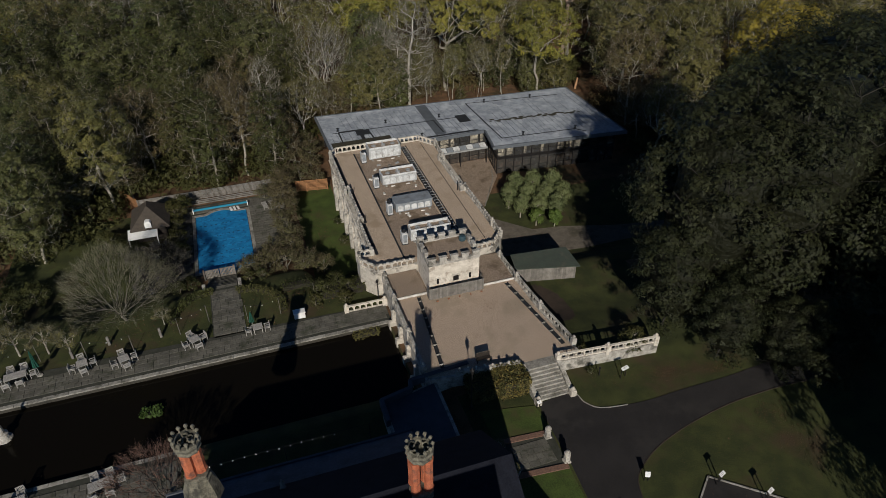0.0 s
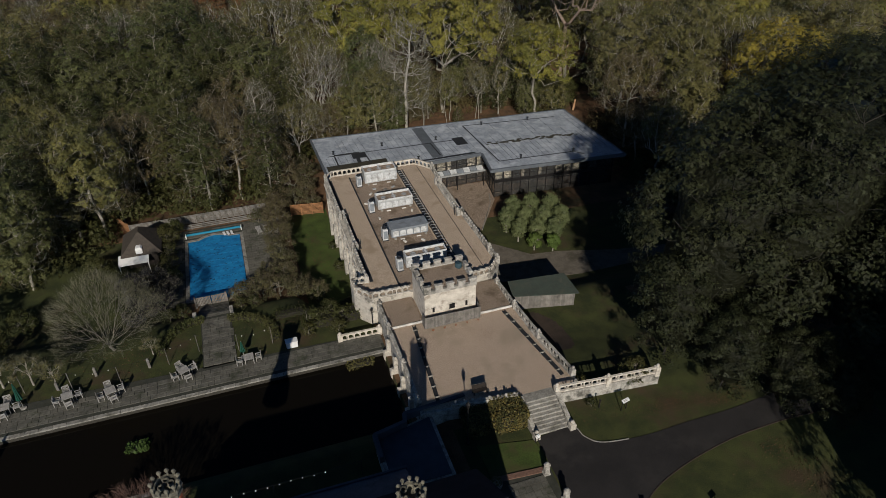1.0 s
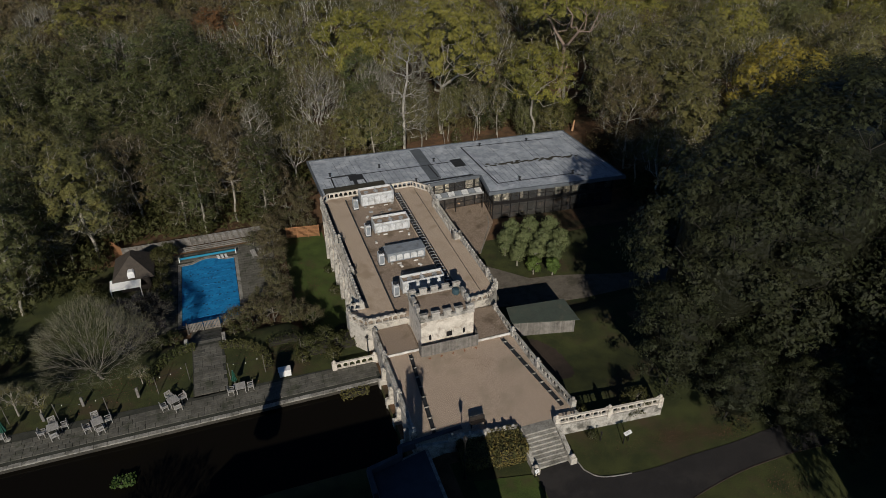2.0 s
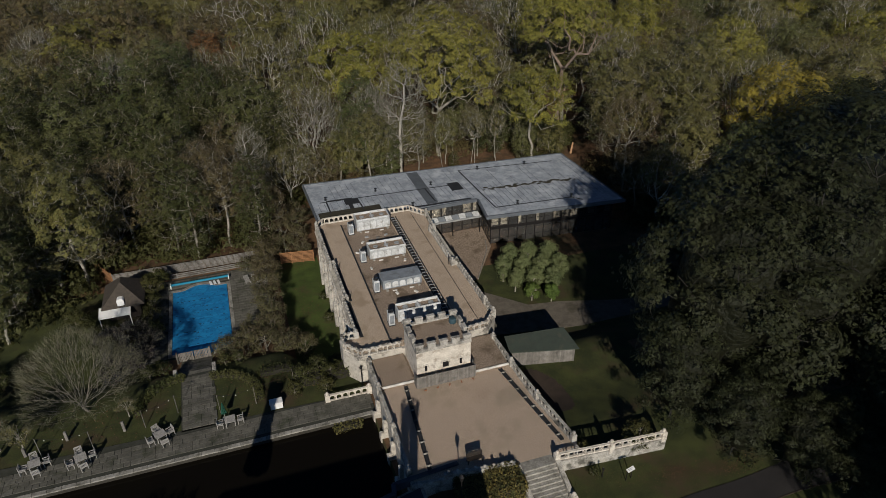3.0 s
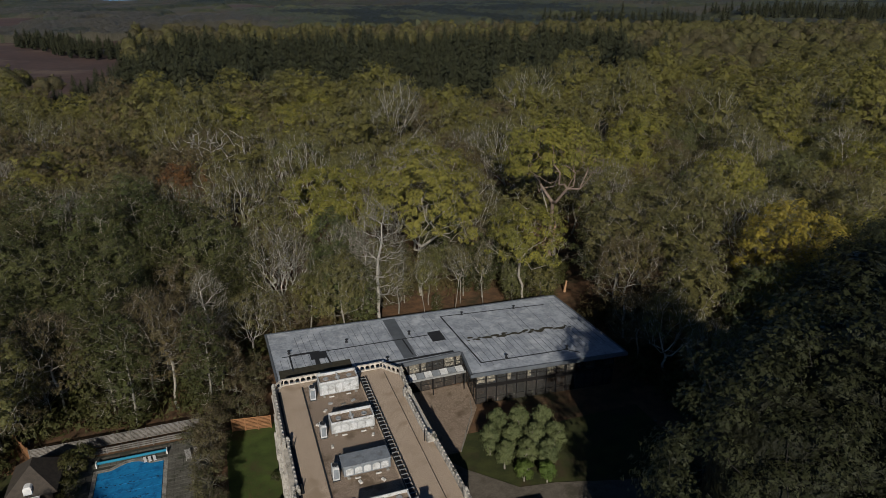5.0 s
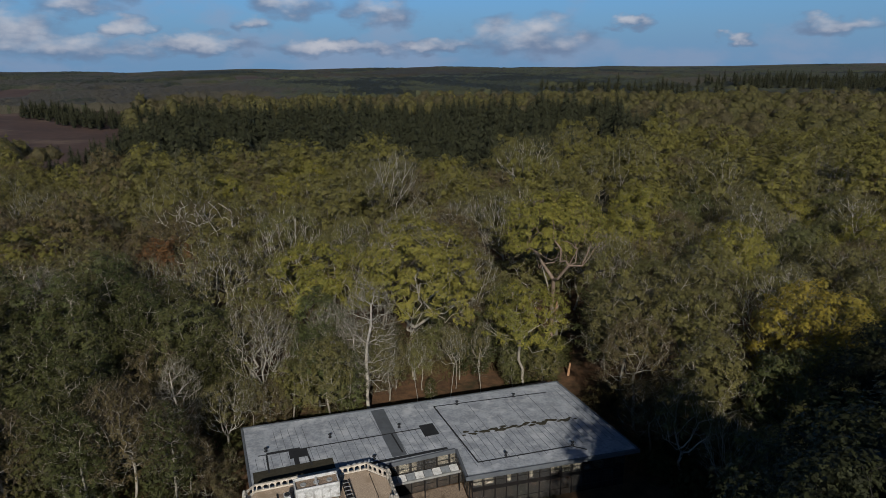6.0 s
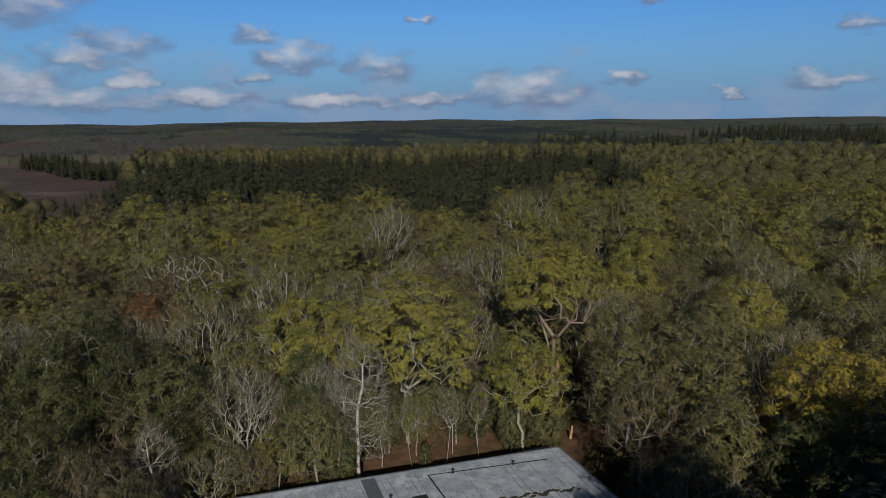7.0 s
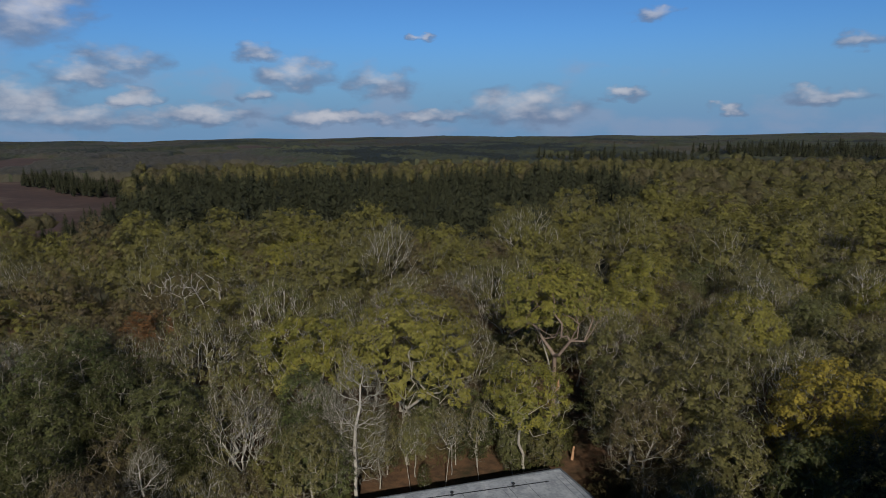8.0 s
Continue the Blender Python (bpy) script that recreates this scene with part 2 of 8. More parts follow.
SHED_ROOF = mat("green_felt_roof", (0.055, 0.07, 0.055), (0.04, 0.05, 0.042), 1.0, 0.9, 0.4, 10.0, (0.075, 0.08, 0.06), 0.5)
PARASOL_GREEN = mat("green_canvas", (0.012, 0.075, 0.05), (0.009, 0.055, 0.036), 3.0, 0.85, 0.2)
TANK_TEAL = mat("dull_teal_tank", (0.045, 0.085, 0.10), (0.03, 0.06, 0.075), 2.0, 0.6, 0.1)
BENCH_WOOD = mat("dark_bench_wood", (0.035, 0.028, 0.023), (0.022, 0.018, 0.015), 2.0, 0.7, 0.2)
WHITE = mat("white_paint", (0.78, 0.78, 0.76), (0.68, 0.68, 0.66), 2.0, 0.6, 0.1)
POOL_BLUE = mat("blue_pool_cover", (0.017, 0.23, 0.50), (0.012, 0.16, 0.38), 0.9, 0.5, 0.6, 3.5, (0.009, 0.11, 0.28), 1.2)
POOL_DARK = mat("wet_leaf_streaks", (0.012, 0.06, 0.13), (0.012, 0.04, 0.08), 2.0, 0.7, 0.1)
POOL_TEAL = mat("pool_roller", (0.02, 0.22, 0.34), (0.015, 0.17, 0.27), 1.0, 0.4, 0.1)
THATCH = mat("tiled_hut_roof", (0.085, 0.07, 0.055), (0.055, 0.046, 0.038), 2.5, 0.9, 0.6, 12.0, piece=0.2)
BRICK = mat("red_brick", (0.46, 0.145, 0.07), (0.29, 0.085, 0.045), 1.8, 0.85, 0.4, 12.0, (0.15, 0.07, 0.05), 1.4, island=0.25)
# slate raised and blued to carry skylight that the darkened zenith lacks
SLATE_SKYLIT = mat("skylight_blue_slate", (0.06, 0.068, 0.092), (0.035, 0.04, 0.058), 1.0, 0.7, 0.3, 6.0, (0.025, 0.028, 0.04), 0.6)
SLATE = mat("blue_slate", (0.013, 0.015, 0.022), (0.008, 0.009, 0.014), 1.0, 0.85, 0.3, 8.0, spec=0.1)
LEAD = mat("lead_sheet", (0.075, 0.083, 0.10), (0.05, 0.056, 0.07), 1.0, 0.7, 0.2)
BARK = mat("oak_bark", (0.20, 0.185, 0.15), (0.11, 0.10, 0.08), 3.0, 0.95, 0.6, 14.0)
BARK_PINK = mat("pinkish_oak_bark", (0.27, 0.20, 0.155), (0.16, 0.12, 0.095), 1.5, 0.9, 0.5, 10.0)
BARK_PALE = mat("silver_bark", (0.34, 0.315, 0.265), (0.22, 0.20, 0.165), 2.0, 0.9, 0.4, 12.0)
BARK_OLIVE = mat("mossy_bark", (0.19, 0.175, 0.125), (0.12, 0.11, 0.08), 2.0, 0.95, 0.4, 12.0)
BARK_WHITE = mat("white_bleached_bark", (0.47, 0.44, 0.385), (0.32, 0.30, 0.26), 2.0, 0.9, 0.4, 12.0)
TWIG_OLIVE = mat("olive_twigs", (0.135, 0.13, 0.08), (0.085, 0.082, 0.05), 1.0, 0.9, 0.0, 5.0)
BARK_DARK = mat("near_black_bark", (0.034, 0.031, 0.025), (0.02, 0.018, 0.015), 2.0, 0.95, 0.4, 12.0)
TWIG = mat("grey_twigs", (0.18, 0.168, 0.125), (0.115, 0.106, 0.08), 1.0, 0.9, 0.0, 5.0)
TWIG_RED = mat("reddish_twigs", (0.13, 0.075, 0.055), (0.08, 0.05, 0.04), 1.0, 0.9, 0.0, 5.0)
TWIG_BROWN = mat("brown_twigs", (0.13, 0.103, 0.068), (0.085, 0.068, 0.045), 1.0, 0.9, 0.0, 5.0)
TORN_WOOD = mat("torn_heartwood", (0.50, 0.30, 0.17), (0.36, 0.2, 0.11), 3.0, 0.85, 0.4)
SOIL = mat("bare_soil", (0.05, 0.036, 0.027), (0.033, 0.025, 0.019), 1.0, 0.95, 0.7, 8.0)
CURTAIN = mat("cream_curtain", (0.80, 0.74, 0.62), (0.66, 0.60, 0.48), 2.0, 0.9, 0.2)
ROOM_DARK = mat("unlit_room_black", (0.025, 0.019, 0.016), (0.016, 0.013, 0.011), 0.8, 0.9, 0.0)
TERRACOTTA = mat("terracotta", (0.33, 0.15, 0.08), (0.25, 0.11, 0.06), 2.0, 0.85, 0.2)
DEAD_LEAF = mat("dead_leaves", (0.13, 0.07, 0.036), (0.065, 0.038, 0.022), 2.0, 0.9, 0.0, 9.0, island=0.4)
FLINT = mat("red_flint_edging", (0.21, 0.12, 0.085), (0.13, 0.08, 0.06), 5.0, 0.9, 0.6, 16.0)


def glow_mat():
    m = mat("lit_bulb_glass", (0.8, 0.76, 0.66), (0.75, 0.7, 0.6), 2.0, 0.4, 0.0)
    b = m.node_tree.nodes["Principled BSDF"]
    b.inputs["Emission Color"].default_value, b.inputs["Emission Strength"].default_value = (1.0, 0.88, 0.68, 1), 3.0
    return m


BULB_LIT = glow_mat()
SIGN_WHITE = mat("white_sign_face", (0.75, 0.75, 0.74), (0.70, 0.70, 0.69), 2.0, 0.5, 0.0)
INK = mat("grey_sign_ink", (0.36, 0.36, 0.37), (0.30, 0.30, 0.31), 2.0, 0.6, 0.0)
LEAF_OLIVE = leaf_mat("olive_leaves", (0.152, 0.138, 0.040), (0.092, 0.094, 0.033), (0.131, 0.116, 0.048), 0.55, 7.5, 0.4, 0.475)
LEAF_GREEN = leaf_mat("green_leaves", (0.094, 0.108, 0.036), (0.054, 0.066, 0.026), (0.098, 0.098, 0.036), 0.55, 7.5, 0.4, 0.475)
LEAF_YELLOW = leaf_mat("yellow_green_leaves", (0.218, 0.198, 0.036), (0.137, 0.136, 0.034), (0.181, 0.164, 0.036), 0.55, 7.5, 0.4, 0.475)
LEAF_GOLD = leaf_mat("golden_leaves", (0.296, 0.228, 0.033), (0.175, 0.152, 0.031), (0.229, 0.179, 0.033), 0.55, 7.5, 0.4, 0.475)
LEAF_BROWN = leaf_mat("brown_bud_leaves", (0.118, 0.09, 0.04), (0.08, 0.066, 0.031), (0.10, 0.082, 0.035), 0.5, 7.5, 0.4, 0.485)
LEAF_RUST = leaf_mat("rust_brown_leaves", (0.175, 0.085, 0.032), (0.11, 0.058, 0.026), (0.15, 0.075, 0.03), 0.55, 7.5, 0.4, 0.475)
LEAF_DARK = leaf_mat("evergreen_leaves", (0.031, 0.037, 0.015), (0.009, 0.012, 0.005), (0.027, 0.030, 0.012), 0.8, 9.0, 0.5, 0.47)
LEAF_IVY = leaf_mat("ivy_leaves", (0.056, 0.064, 0.020), (0.032, 0.039, 0.013), (0.06, 0.058, 0.018), 0.4, 6.0)
LEAF_HEDGE = leaf_mat("hedge_leaves", (0.105, 0.102, 0.042), (0.060, 0.066, 0.028), (0.105, 0.088, 0.042), 0.4, 9.0)
LEAF_BRIGHT = leaf_mat("fresh_green_leaves", (0.10, 0.15, 0.03), (0.07, 0.11, 0.026), (0.085, 0.12, 0.028))
LEAF_SILVER = leaf_mat("grey_green_leaves", (0.155, 0.175, 0.078), (0.075, 0.095, 0.04), (0.125, 0.145, 0.06), 0.4, 9.0, 0.8)
LEAF_BOX = leaf_mat("clipped_box_leaves", (0.082, 0.088, 0.03), (0.055, 0.066, 0.022), (0.09, 0.078, 0.03), 0.5)
LEAF_LIME = leaf_mat("lime_ground_leaves", (0.06, 0.105, 0.024), (0.045, 0.08, 0.02), (0.055, 0.09, 0.022), 0.5)
LEAF_PLUM = leaf_mat("purple_shrub_leaves", (0.05, 0.04, 0.045), (0.075, 0.075, 0.095), (0.04, 0.04, 0.03))
LEAF_CREEPER = leaf_mat("creeper_leaves", (0.155, 0.125, 0.04), (0.055, 0.062, 0.024), (0.13, 0.10, 0.036), 1.1, 0.0, 2.2)
NEEDLE = leaf_mat("conifer_needles", (0.05, 0.053, 0.027), (0.032, 0.036, 0.019), (0.046, 0.048, 0.025), 0.6, 2.4, 0.11)
FAR_OLIVE = leaf_mat("far_olive_canopy", (0.141, 0.129, 0.039), (0.090, 0.088, 0.032), (0.122, 0.110, 0.033), 0.5, 6.0, 0.13, 0.48)
FAR_BROWN = leaf_mat("far_brown_canopy", (0.124, 0.104, 0.047), (0.090, 0.081, 0.040), (0.108, 0.090, 0.042), 0.5, 6.0, 0.13, 0.48)
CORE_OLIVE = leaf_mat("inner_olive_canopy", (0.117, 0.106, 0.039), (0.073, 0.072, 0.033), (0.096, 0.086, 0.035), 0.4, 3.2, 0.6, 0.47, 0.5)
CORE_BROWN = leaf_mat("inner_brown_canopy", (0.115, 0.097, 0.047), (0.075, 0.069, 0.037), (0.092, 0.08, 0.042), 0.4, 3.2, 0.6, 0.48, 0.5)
# evergreen leaf colour cut to about a third: the crown's inner shade
CORE_EVERGREEN_SHADE = leaf_mat("shade_dark_evergreen_core", (0.012, 0.014, 0.006), (0.008, 0.010, 0.004), (0.011, 0.012, 0.005), 0.5, 0.0, 0.9, 0.4, 0.7)
# needle colour about halved, so shade among the boughs is in the colour
NEEDLE_CORE_SHADE = leaf_mat("shade_dark_conifer_core", (0.024, 0.027, 0.014), (0.015, 0.018, 0.010), (0.022, 0.024, 0.013), 0.5, 0.0, 0.6, 0.4, 0.6)
# distant green and brown are greyed: a little haze is in the colour
DISTANT_GREEN = leaf_mat("distant_hazed_green_wood", (0.098, 0.104, 0.054), (0.06, 0.066, 0.04), (0.08, 0.086, 0.048), 0.4, 0.0, 0.04, 0.4, 1.0)
DISTANT_DARK = leaf_mat("distant_dark_wood", (0.05, 0.055, 0.035), (0.034, 0.04, 0.026), (0.044, 0.048, 0.031), 0.4, 0.0, 0.05, 0.4, 1.0)
DISTANT_BROWN = leaf_mat("distant_hazed_brown_wood", (0.105, 0.092, 0.064), (0.072, 0.068, 0.05), (0.088, 0.08, 0.056), 0.4, 0.0, 0.04, 0.4, 1.0)
FAR_YELLOW = leaf_mat("far_yellow_canopy", (0.172, 0.157, 0.035), (0.118, 0.116, 0.032), (0.143, 0.130, 0.034), 0.5, 6.0, 0.13, 0.48)


def water_mat():
    m = bpy.data.materials.new("dark_pond_water")
    m.use_nodes = True
    t = m.node_tree
    b = t.nodes["Principled BSDF"]
    b.inputs["Base Color"].default_value = (0.006, 0.005, 0.0035, 1)
    b.inputs["Roughness"].default_value, b.inputs["IOR"].default_value = 0.12, 1.33
    b.inputs["Specular IOR Level"].default_value = 0.2
    n = node(t, "ShaderNodeTexNoise", i_Scale=3.0, i_Detail=3.0)
    t.links.new(t.nodes.new("ShaderNodeNewGeometry").outputs["Position"], n.inputs["Vector"])
    bp = node(t, "ShaderNodeBump", i_Strength=0.12, i_Distance=0.02)
    t.links.new(n.outputs[0], bp.inputs["Height"])
    t.links.new(bp.outputs[0], b.inputs["Normal"])
    return m


def glass_mat(name, tint, rough=0.04):
    m = bpy.data.materials.new(name)
    m.use_nodes = True
    t = m.node_tree
    b = t.nodes["Principled BSDF"]
    b.inputs["Base Color"].default_value = (*tint, 1)
    b.inputs["Roughness"].default_value, b.inputs["IOR"].default_value = rough, 1.45
    b.inputs["Transmission Weight"].default_value = 0.9
    return m


WATER = water_mat()
GLASS = glass_mat("tinted_glass", (0.24, 0.24, 0.235))

# ---- mesh helpers ----


class Shape:
    """Gathers points and faces; turned into one mesh."""

    def __init__(self):
        self.v, self.f, self.m, self.slot = [], [], [], 0

    def add(self, pts, faces):
        n = len(self.v)
        self.v += [tuple(p) for p in pts]
        self.f += [tuple(n + i for i in f) for f in faces]
        self.m += [self.slot] * len(faces)
        return self

    def box(self, x0, y0, z0, x1, y1, z1, turn=0.0, c=0.0):
        """A box; c chamfers its upright and top edges."""
        if c <= 0:
            pts = [(x0, y0, z0), (x1, y0, z0), (x1, y1, z0), (x0, y1, z0), (x0, y0, z1), (x1, y0, z1), (x1, y1, z1), (x0, y1, z1)]
            faces = [(3, 2, 1, 0), (4, 5, 6, 7), (0, 1, 5, 4), (1, 2, 6, 5), (2, 3, 7, 6), (3, 0, 4, 7)]
        else:
            pts = []
            for z, k in ((z0, 0.0), (z1 - c, 0.0), (z1, c)):
                pts += [(x0 + k, y0 + k, z), (x1 - k, y0 + k, z), (x1 - k, y1 - k, z), (x0 + k, y1 - k, z)]
            faces = [(3, 2, 1, 0), (8, 9, 10, 11)]
            for r in (0, 4):
                faces += [(r + i, r + (i + 1) % 4, r + 4 + (i + 1) % 4, r + 4 + i) for i in range(4)]
        if turn:
            cx, cy, s, k = (x0 + x1) / 2, (y0 + y1) / 2, math.sin(turn), math.cos(turn)
            pts = [(cx + (x - cx) * k - (y - cy) * s, cy + (x - cx) * s + (y - cy) * k, z) for x, y, z in pts]
        return self.add(pts, faces)

    def prism(self, poly, z0, z1, top=True):
        """An upright prism over a plan of corners, counter-clockwise."""
        n = len(poly)
        pts = [(x, y, z0) for x, y in poly] + [(x, y, z1) for x, y in poly]
        faces = [(i, (i + 1) % n, n + (i + 1) % n, n + i) for i in range(n)]
        faces += [tuple(range(n - 1, -1, -1))] + ([tuple(range(n, 2 * n))] if top else [])
        return self.add(pts, faces)

    def tube(self, a, b, ra, rb, n=6, cap=True):
        a, b = Vector(a), Vector(b)
        d = (b - a).normalized() if (b - a).length > 1e-6 else Vector((0, 0, 1))
        u = d.orthogonal().normalized()
        w = d.cross(u)
        pts = []
        for p, r in ((a, ra), (b, rb)):
            pts += [p + (u * math.cos(2 * math.pi * i / n) + w * math.sin(2 * math.pi * i / n)) * r for i in range(n)]
        faces = [(i, (i + 1) % n, n + (i + 1) % n, n + i) for i in range(n)]
        if cap:
            faces += [tuple(range(n - 1, -1, -1)), tuple(range(n, 2 * n))]
        return self.add(pts, faces)

    def lathe(self, profile, x=0, y=0, n=10):
        """A turned solid: profile of (radius, height) from bottom to top."""
        pts = []
        for r, z in profile:
            pts += [(x + r * math.cos(2 * math.pi * i / n), y + r * math.sin(2 * math.pi * i / n), z) for i in range(n)]
        faces = []
        for k in range(len(profile) - 1):
            faces += [(k * n + i, k * n + (i + 1) % n, (k + 1) * n + (i + 1) % n, (k + 1) * n + i) for i in range(n)]
        faces += [tuple(range(n - 1, -1, -1)), tuple(range((len(profile) - 1) * n, len(profile) * n))]
        return self.add(pts, faces)

    def mesh(self, name, *mats):
        me = bpy.data.meshes.new(name)
        me.from_pydata(self.v, [], self.f)
        for m in mats:
            me.materials.append(m)
        if len(mats) > 1:
            me.polygons.foreach_set("material_index", self.m)
        me.update()
        return me


def numpy_mesh(name, verts, faces, material):
    """A mesh of quads or triangles from arrays."""
    me = bpy.data.meshes.new(name)
    k = faces.shape[1]
    me.vertices.add(len(verts))
    me.vertices.foreach_set("co", np.asarray(verts, dtype=np.float32).ravel())
    me.loops.add(faces.size)
    me.loops.foreach_set("vertex_index", faces.astype(np.int32).ravel())
    me.polygons.add(len(faces))
    me.polygons.foreach_set("loop_start", np.arange(0, faces.size, k, dtype=np.int32))
    me.materials.append(material)
    me.update(calc_edges=True)
    return me


def part(name, shape, material, parent=None, label="", at=None):
    """Links a shape or a mesh as one mesh object under a thing or a part."""
    data = shape.mesh(name, material) if isinstance(shape, Shape) else shape
    ob = new(name, data)
    if parent is not None:
        ob.parent = parent
    if at is not None:
        ob.matrix_basis = at
    if label:
        tagged(ob, label)
    return ob


def thing(name, label, category, group="", kind="", at=None):
    ob = new(name)
    if at is not None:
        ob.matrix_basis = at
    return tagged(ob, label, category, group, kind)


def structure(name, shape, material, label, category):
    data = shape.mesh(name, material) if isinstance(shape, Shape) else shape
    return tagged(new(name, data), label, category, kind="structure")

# ---- the lie of the land ----
POND = (-62.0, -5.6, -4.6, 5.75)  # x0, x1, y0, y1
DRIVE_Z, TERRACE_Z, POOL_Z, LOW_Z, ROOF_Z, FRONT_Z = 1.1, 0.0, -1.9, -2.9, 3.3, 2.4


def smooth(v, a, b):
    k = np.clip((v - a) / (b - a), 0.0, 1.0)
    return k * k * (3 - 2 * k)


def land(x, y):
    """Height of the ground."""
    x, y = np.asarray(x, dtype=float), np.asarray(y, dtype=float)
    west = 0.0 + (POOL_Z - 0.0) * smooth(y, 17.2, 22.0)
    lawn = smooth(x, -13.0, -11.0) * smooth(y, 13.0, 17.5)
    west = west * (1 - lawn) + LOW_Z * lawn
    west = west + (-2.6 - west) * smooth(y, 44.0, 50.0)
    east = DRIVE_Z + (-0.25 - DRIVE_Z) * smooth(y, -5.0, 3.0)
    east = east + (LOW_Z + 0.25) * smooth(y, 8.0, 15.0)
    k = smooth(x, -5.0, -3.0)
    z = west * (1 - k) + east * k
    z = z - 0.02
    # gentle swells under the woods, then low hills towards the horizon
    d = np.hypot(x, y)
    far = smooth(d, 90.0, 400.0)
    z = z + far * (2.6 + 3.0 * np.sin(x / 140.0 + 1.0) * np.cos(y / 170.0))
    hills = smooth(d, 900.0, 3600.0)
    az = np.arctan2(x, y)
    z = z + hills * (4.0 * np.sin(az * 23.0 + 0.5) + 3.0 * np.sin(az * 51.0 + d / 500.0) + 3.5 * np.sin(az * 9.0 + d / 900.0) - 6.0)
    return z


def axis(lo, hi, step, extra):
    fine_part = np.arange(lo, hi + 0.01, step)
    out, s, v = [], step, hi
    while v < 5200:
        s *= 1.13
        v += s
        out.append(v)
    neg, s, v = [], step, lo
    while v > -5200:
        s *= 1.13
        v -= s
        neg.append(v)
    return np.array(sorted(neg + list(fine_part) + out + extra))


def build_ground():
    px0, px1, py0, py1 = POND
    xs = axis(-64.0, 60.0, 1.5, [px0, px0 + 0.01, px1 - 0.01, px1])
    ys = axis(-45.0, 80.0, 1.5, [py0, py0 + 0.01, py1 - 0.01, py1])
    gx, gy = np.meshgrid(xs, ys)
    gz = land(gx, gy)
    inside = (gx > px0 + 0.005) & (gx < px1 - 0.005) & (gy > py0 + 0.005) & (gy < py1 - 0.005)
    gz[inside] = -1.6
    # the pool's pit
    pit = (gx > -24.6) & (gx < -18.6) & (gy > 24.5) & (gy < 37.2)
    gz[pit] = -3.3
    nx, ny = len(xs), len(ys)
    idx = np.arange(nx * ny).reshape(ny, nx)
    faces = np.stack([idx[:-1, :-1], idx[:-1, 1:], idx[1:, 1:], idx[1:, :-1]], axis=-1).reshape(-1, 4)
    me = numpy_mesh("ground", np.stack([gx, gy, gz], axis=-1).reshape(-1, 3), faces, LITTER)
    for m in (LAWN, ROUGH_GRASS, FAR_LAND, HEATH, SOIL):
        me.materials.append(m)
    cx = (0.5 * (gx[:-1, :-1] + gx[1:, 1:])).ravel()
    cy = (0.5 * (gy[:-1, :-1] + gy[1:, 1:])).ravel()
    slot = np.zeros(len(faces), dtype=np.int32)
    d = np.hypot(cx, cy)
    slot[d > 190] = 3
    heath = (cx < -36 - 0.05 * (cy - 330)) & (cy > 300) & (cy < 820)
    slot[heath | ((d > 900) & (np.sin(cx / 210.0) * np.sin(cy / 330.0 + 1) > 0.35) & (cx < 300))] = 4
    slot[(cx > -44) & (cx < -5) & (cy > 5) & (cy < 19)] = 2
    slot[(cx < -5) & (cx > -60) & (cy < 19) & (slot == 0)] = 2
    slot[(cx > -48) & (cx < -27) & (cy > 18.9) & (cy < 40)] = 2
    slot[(cx > -11.6) & (cx < -5) & (cy > 15) & (cy < 41.5)] = 1
    slot[(cx > 8) & (cx < 24) & (cy > -8) & (cy < 7)] = 2
    slot[(cx > 10.2) & (cx < 22) & (cy > -6.5) & (cy < 7)] = 2
    slot[(cx > 10) & (cx < 40) & (cy > 6.9) & (cy < 30)] = 2
    slot[(cx > 10) & (cx < 27) & (cy > 17.5) & (cy < 31)] = 2
    slot[(cx > -3) & (cx < 60) & (cy < -7.9) & (cy > -60) & (d < 100)] = 2
    me.polygons.foreach_set("material_index", slot)
    me.polygons.foreach_set("use_smooth", np.ones(len(faces), dtype=bool))
    structure("ground", me, None, "sloping garden ground of lawn, rough grass and brown leaf litter", "ground")


build_ground()


def sheet(name, poly, z, material, label, category, thick=0.06):
    s = Shape()
    s.prism(poly, z - thick, z)
    return structure(name, s, material, label, category)


def curve_pts(pts, n=8):
    """A smooth line through corners (Catmull-Rom)."""
    out = []
    p = [Vector(q) for q in pts]
    for i in range(len(p) - 1):
        a, b, c, d = p[max(i - 1, 0)], p[i], p[i + 1], p[min(i + 2, len(p) - 1)]
        for k in range(n):
            t = k / n
            out.append(tuple(0.5 * ((2 * b) + (c - a) * t + (2 * a - 5 * b + 4 * c - d) * t * t + (3 * b - a - 3 * c + d) * t ** 3)))
    out.append(tuple(p[-1]))
    return out


# pond water and its walls
sheet("water", [(-61.9, -4.55), (-5.7, -4.55), (-5.7, 5.7), (-61.9, 5.7)], -0.45, WATER, "still black water of a long ornamental pond", "pond", 0.3)
# drive: a fork of asphalt between lawns
east_edge = curve_pts([(4.2, -10.75), (7.7, -10.6), (8.3, -12.0), (9.6, -13.1), (13.5, -13.6), (18.0, -13.5), (22.3, -13.5), (27, -13.2), (33, -12.8)])
inner = curve_pts([(33, -16.6), (27, -16.2), (24.5, -16.2), (20.6, -16.4), (15.9, -17.2), (11.9, -18.4), (9.3, -19.9), (8.2, -21.3), (7.4, -25.0), (6.9, -31), (6.6, -40)])
drive_poly = east_edge + inner + [(1.5, -40), (3.4, -30), (3.75, -21), (4.0, -17.6), (4.05, -14)]
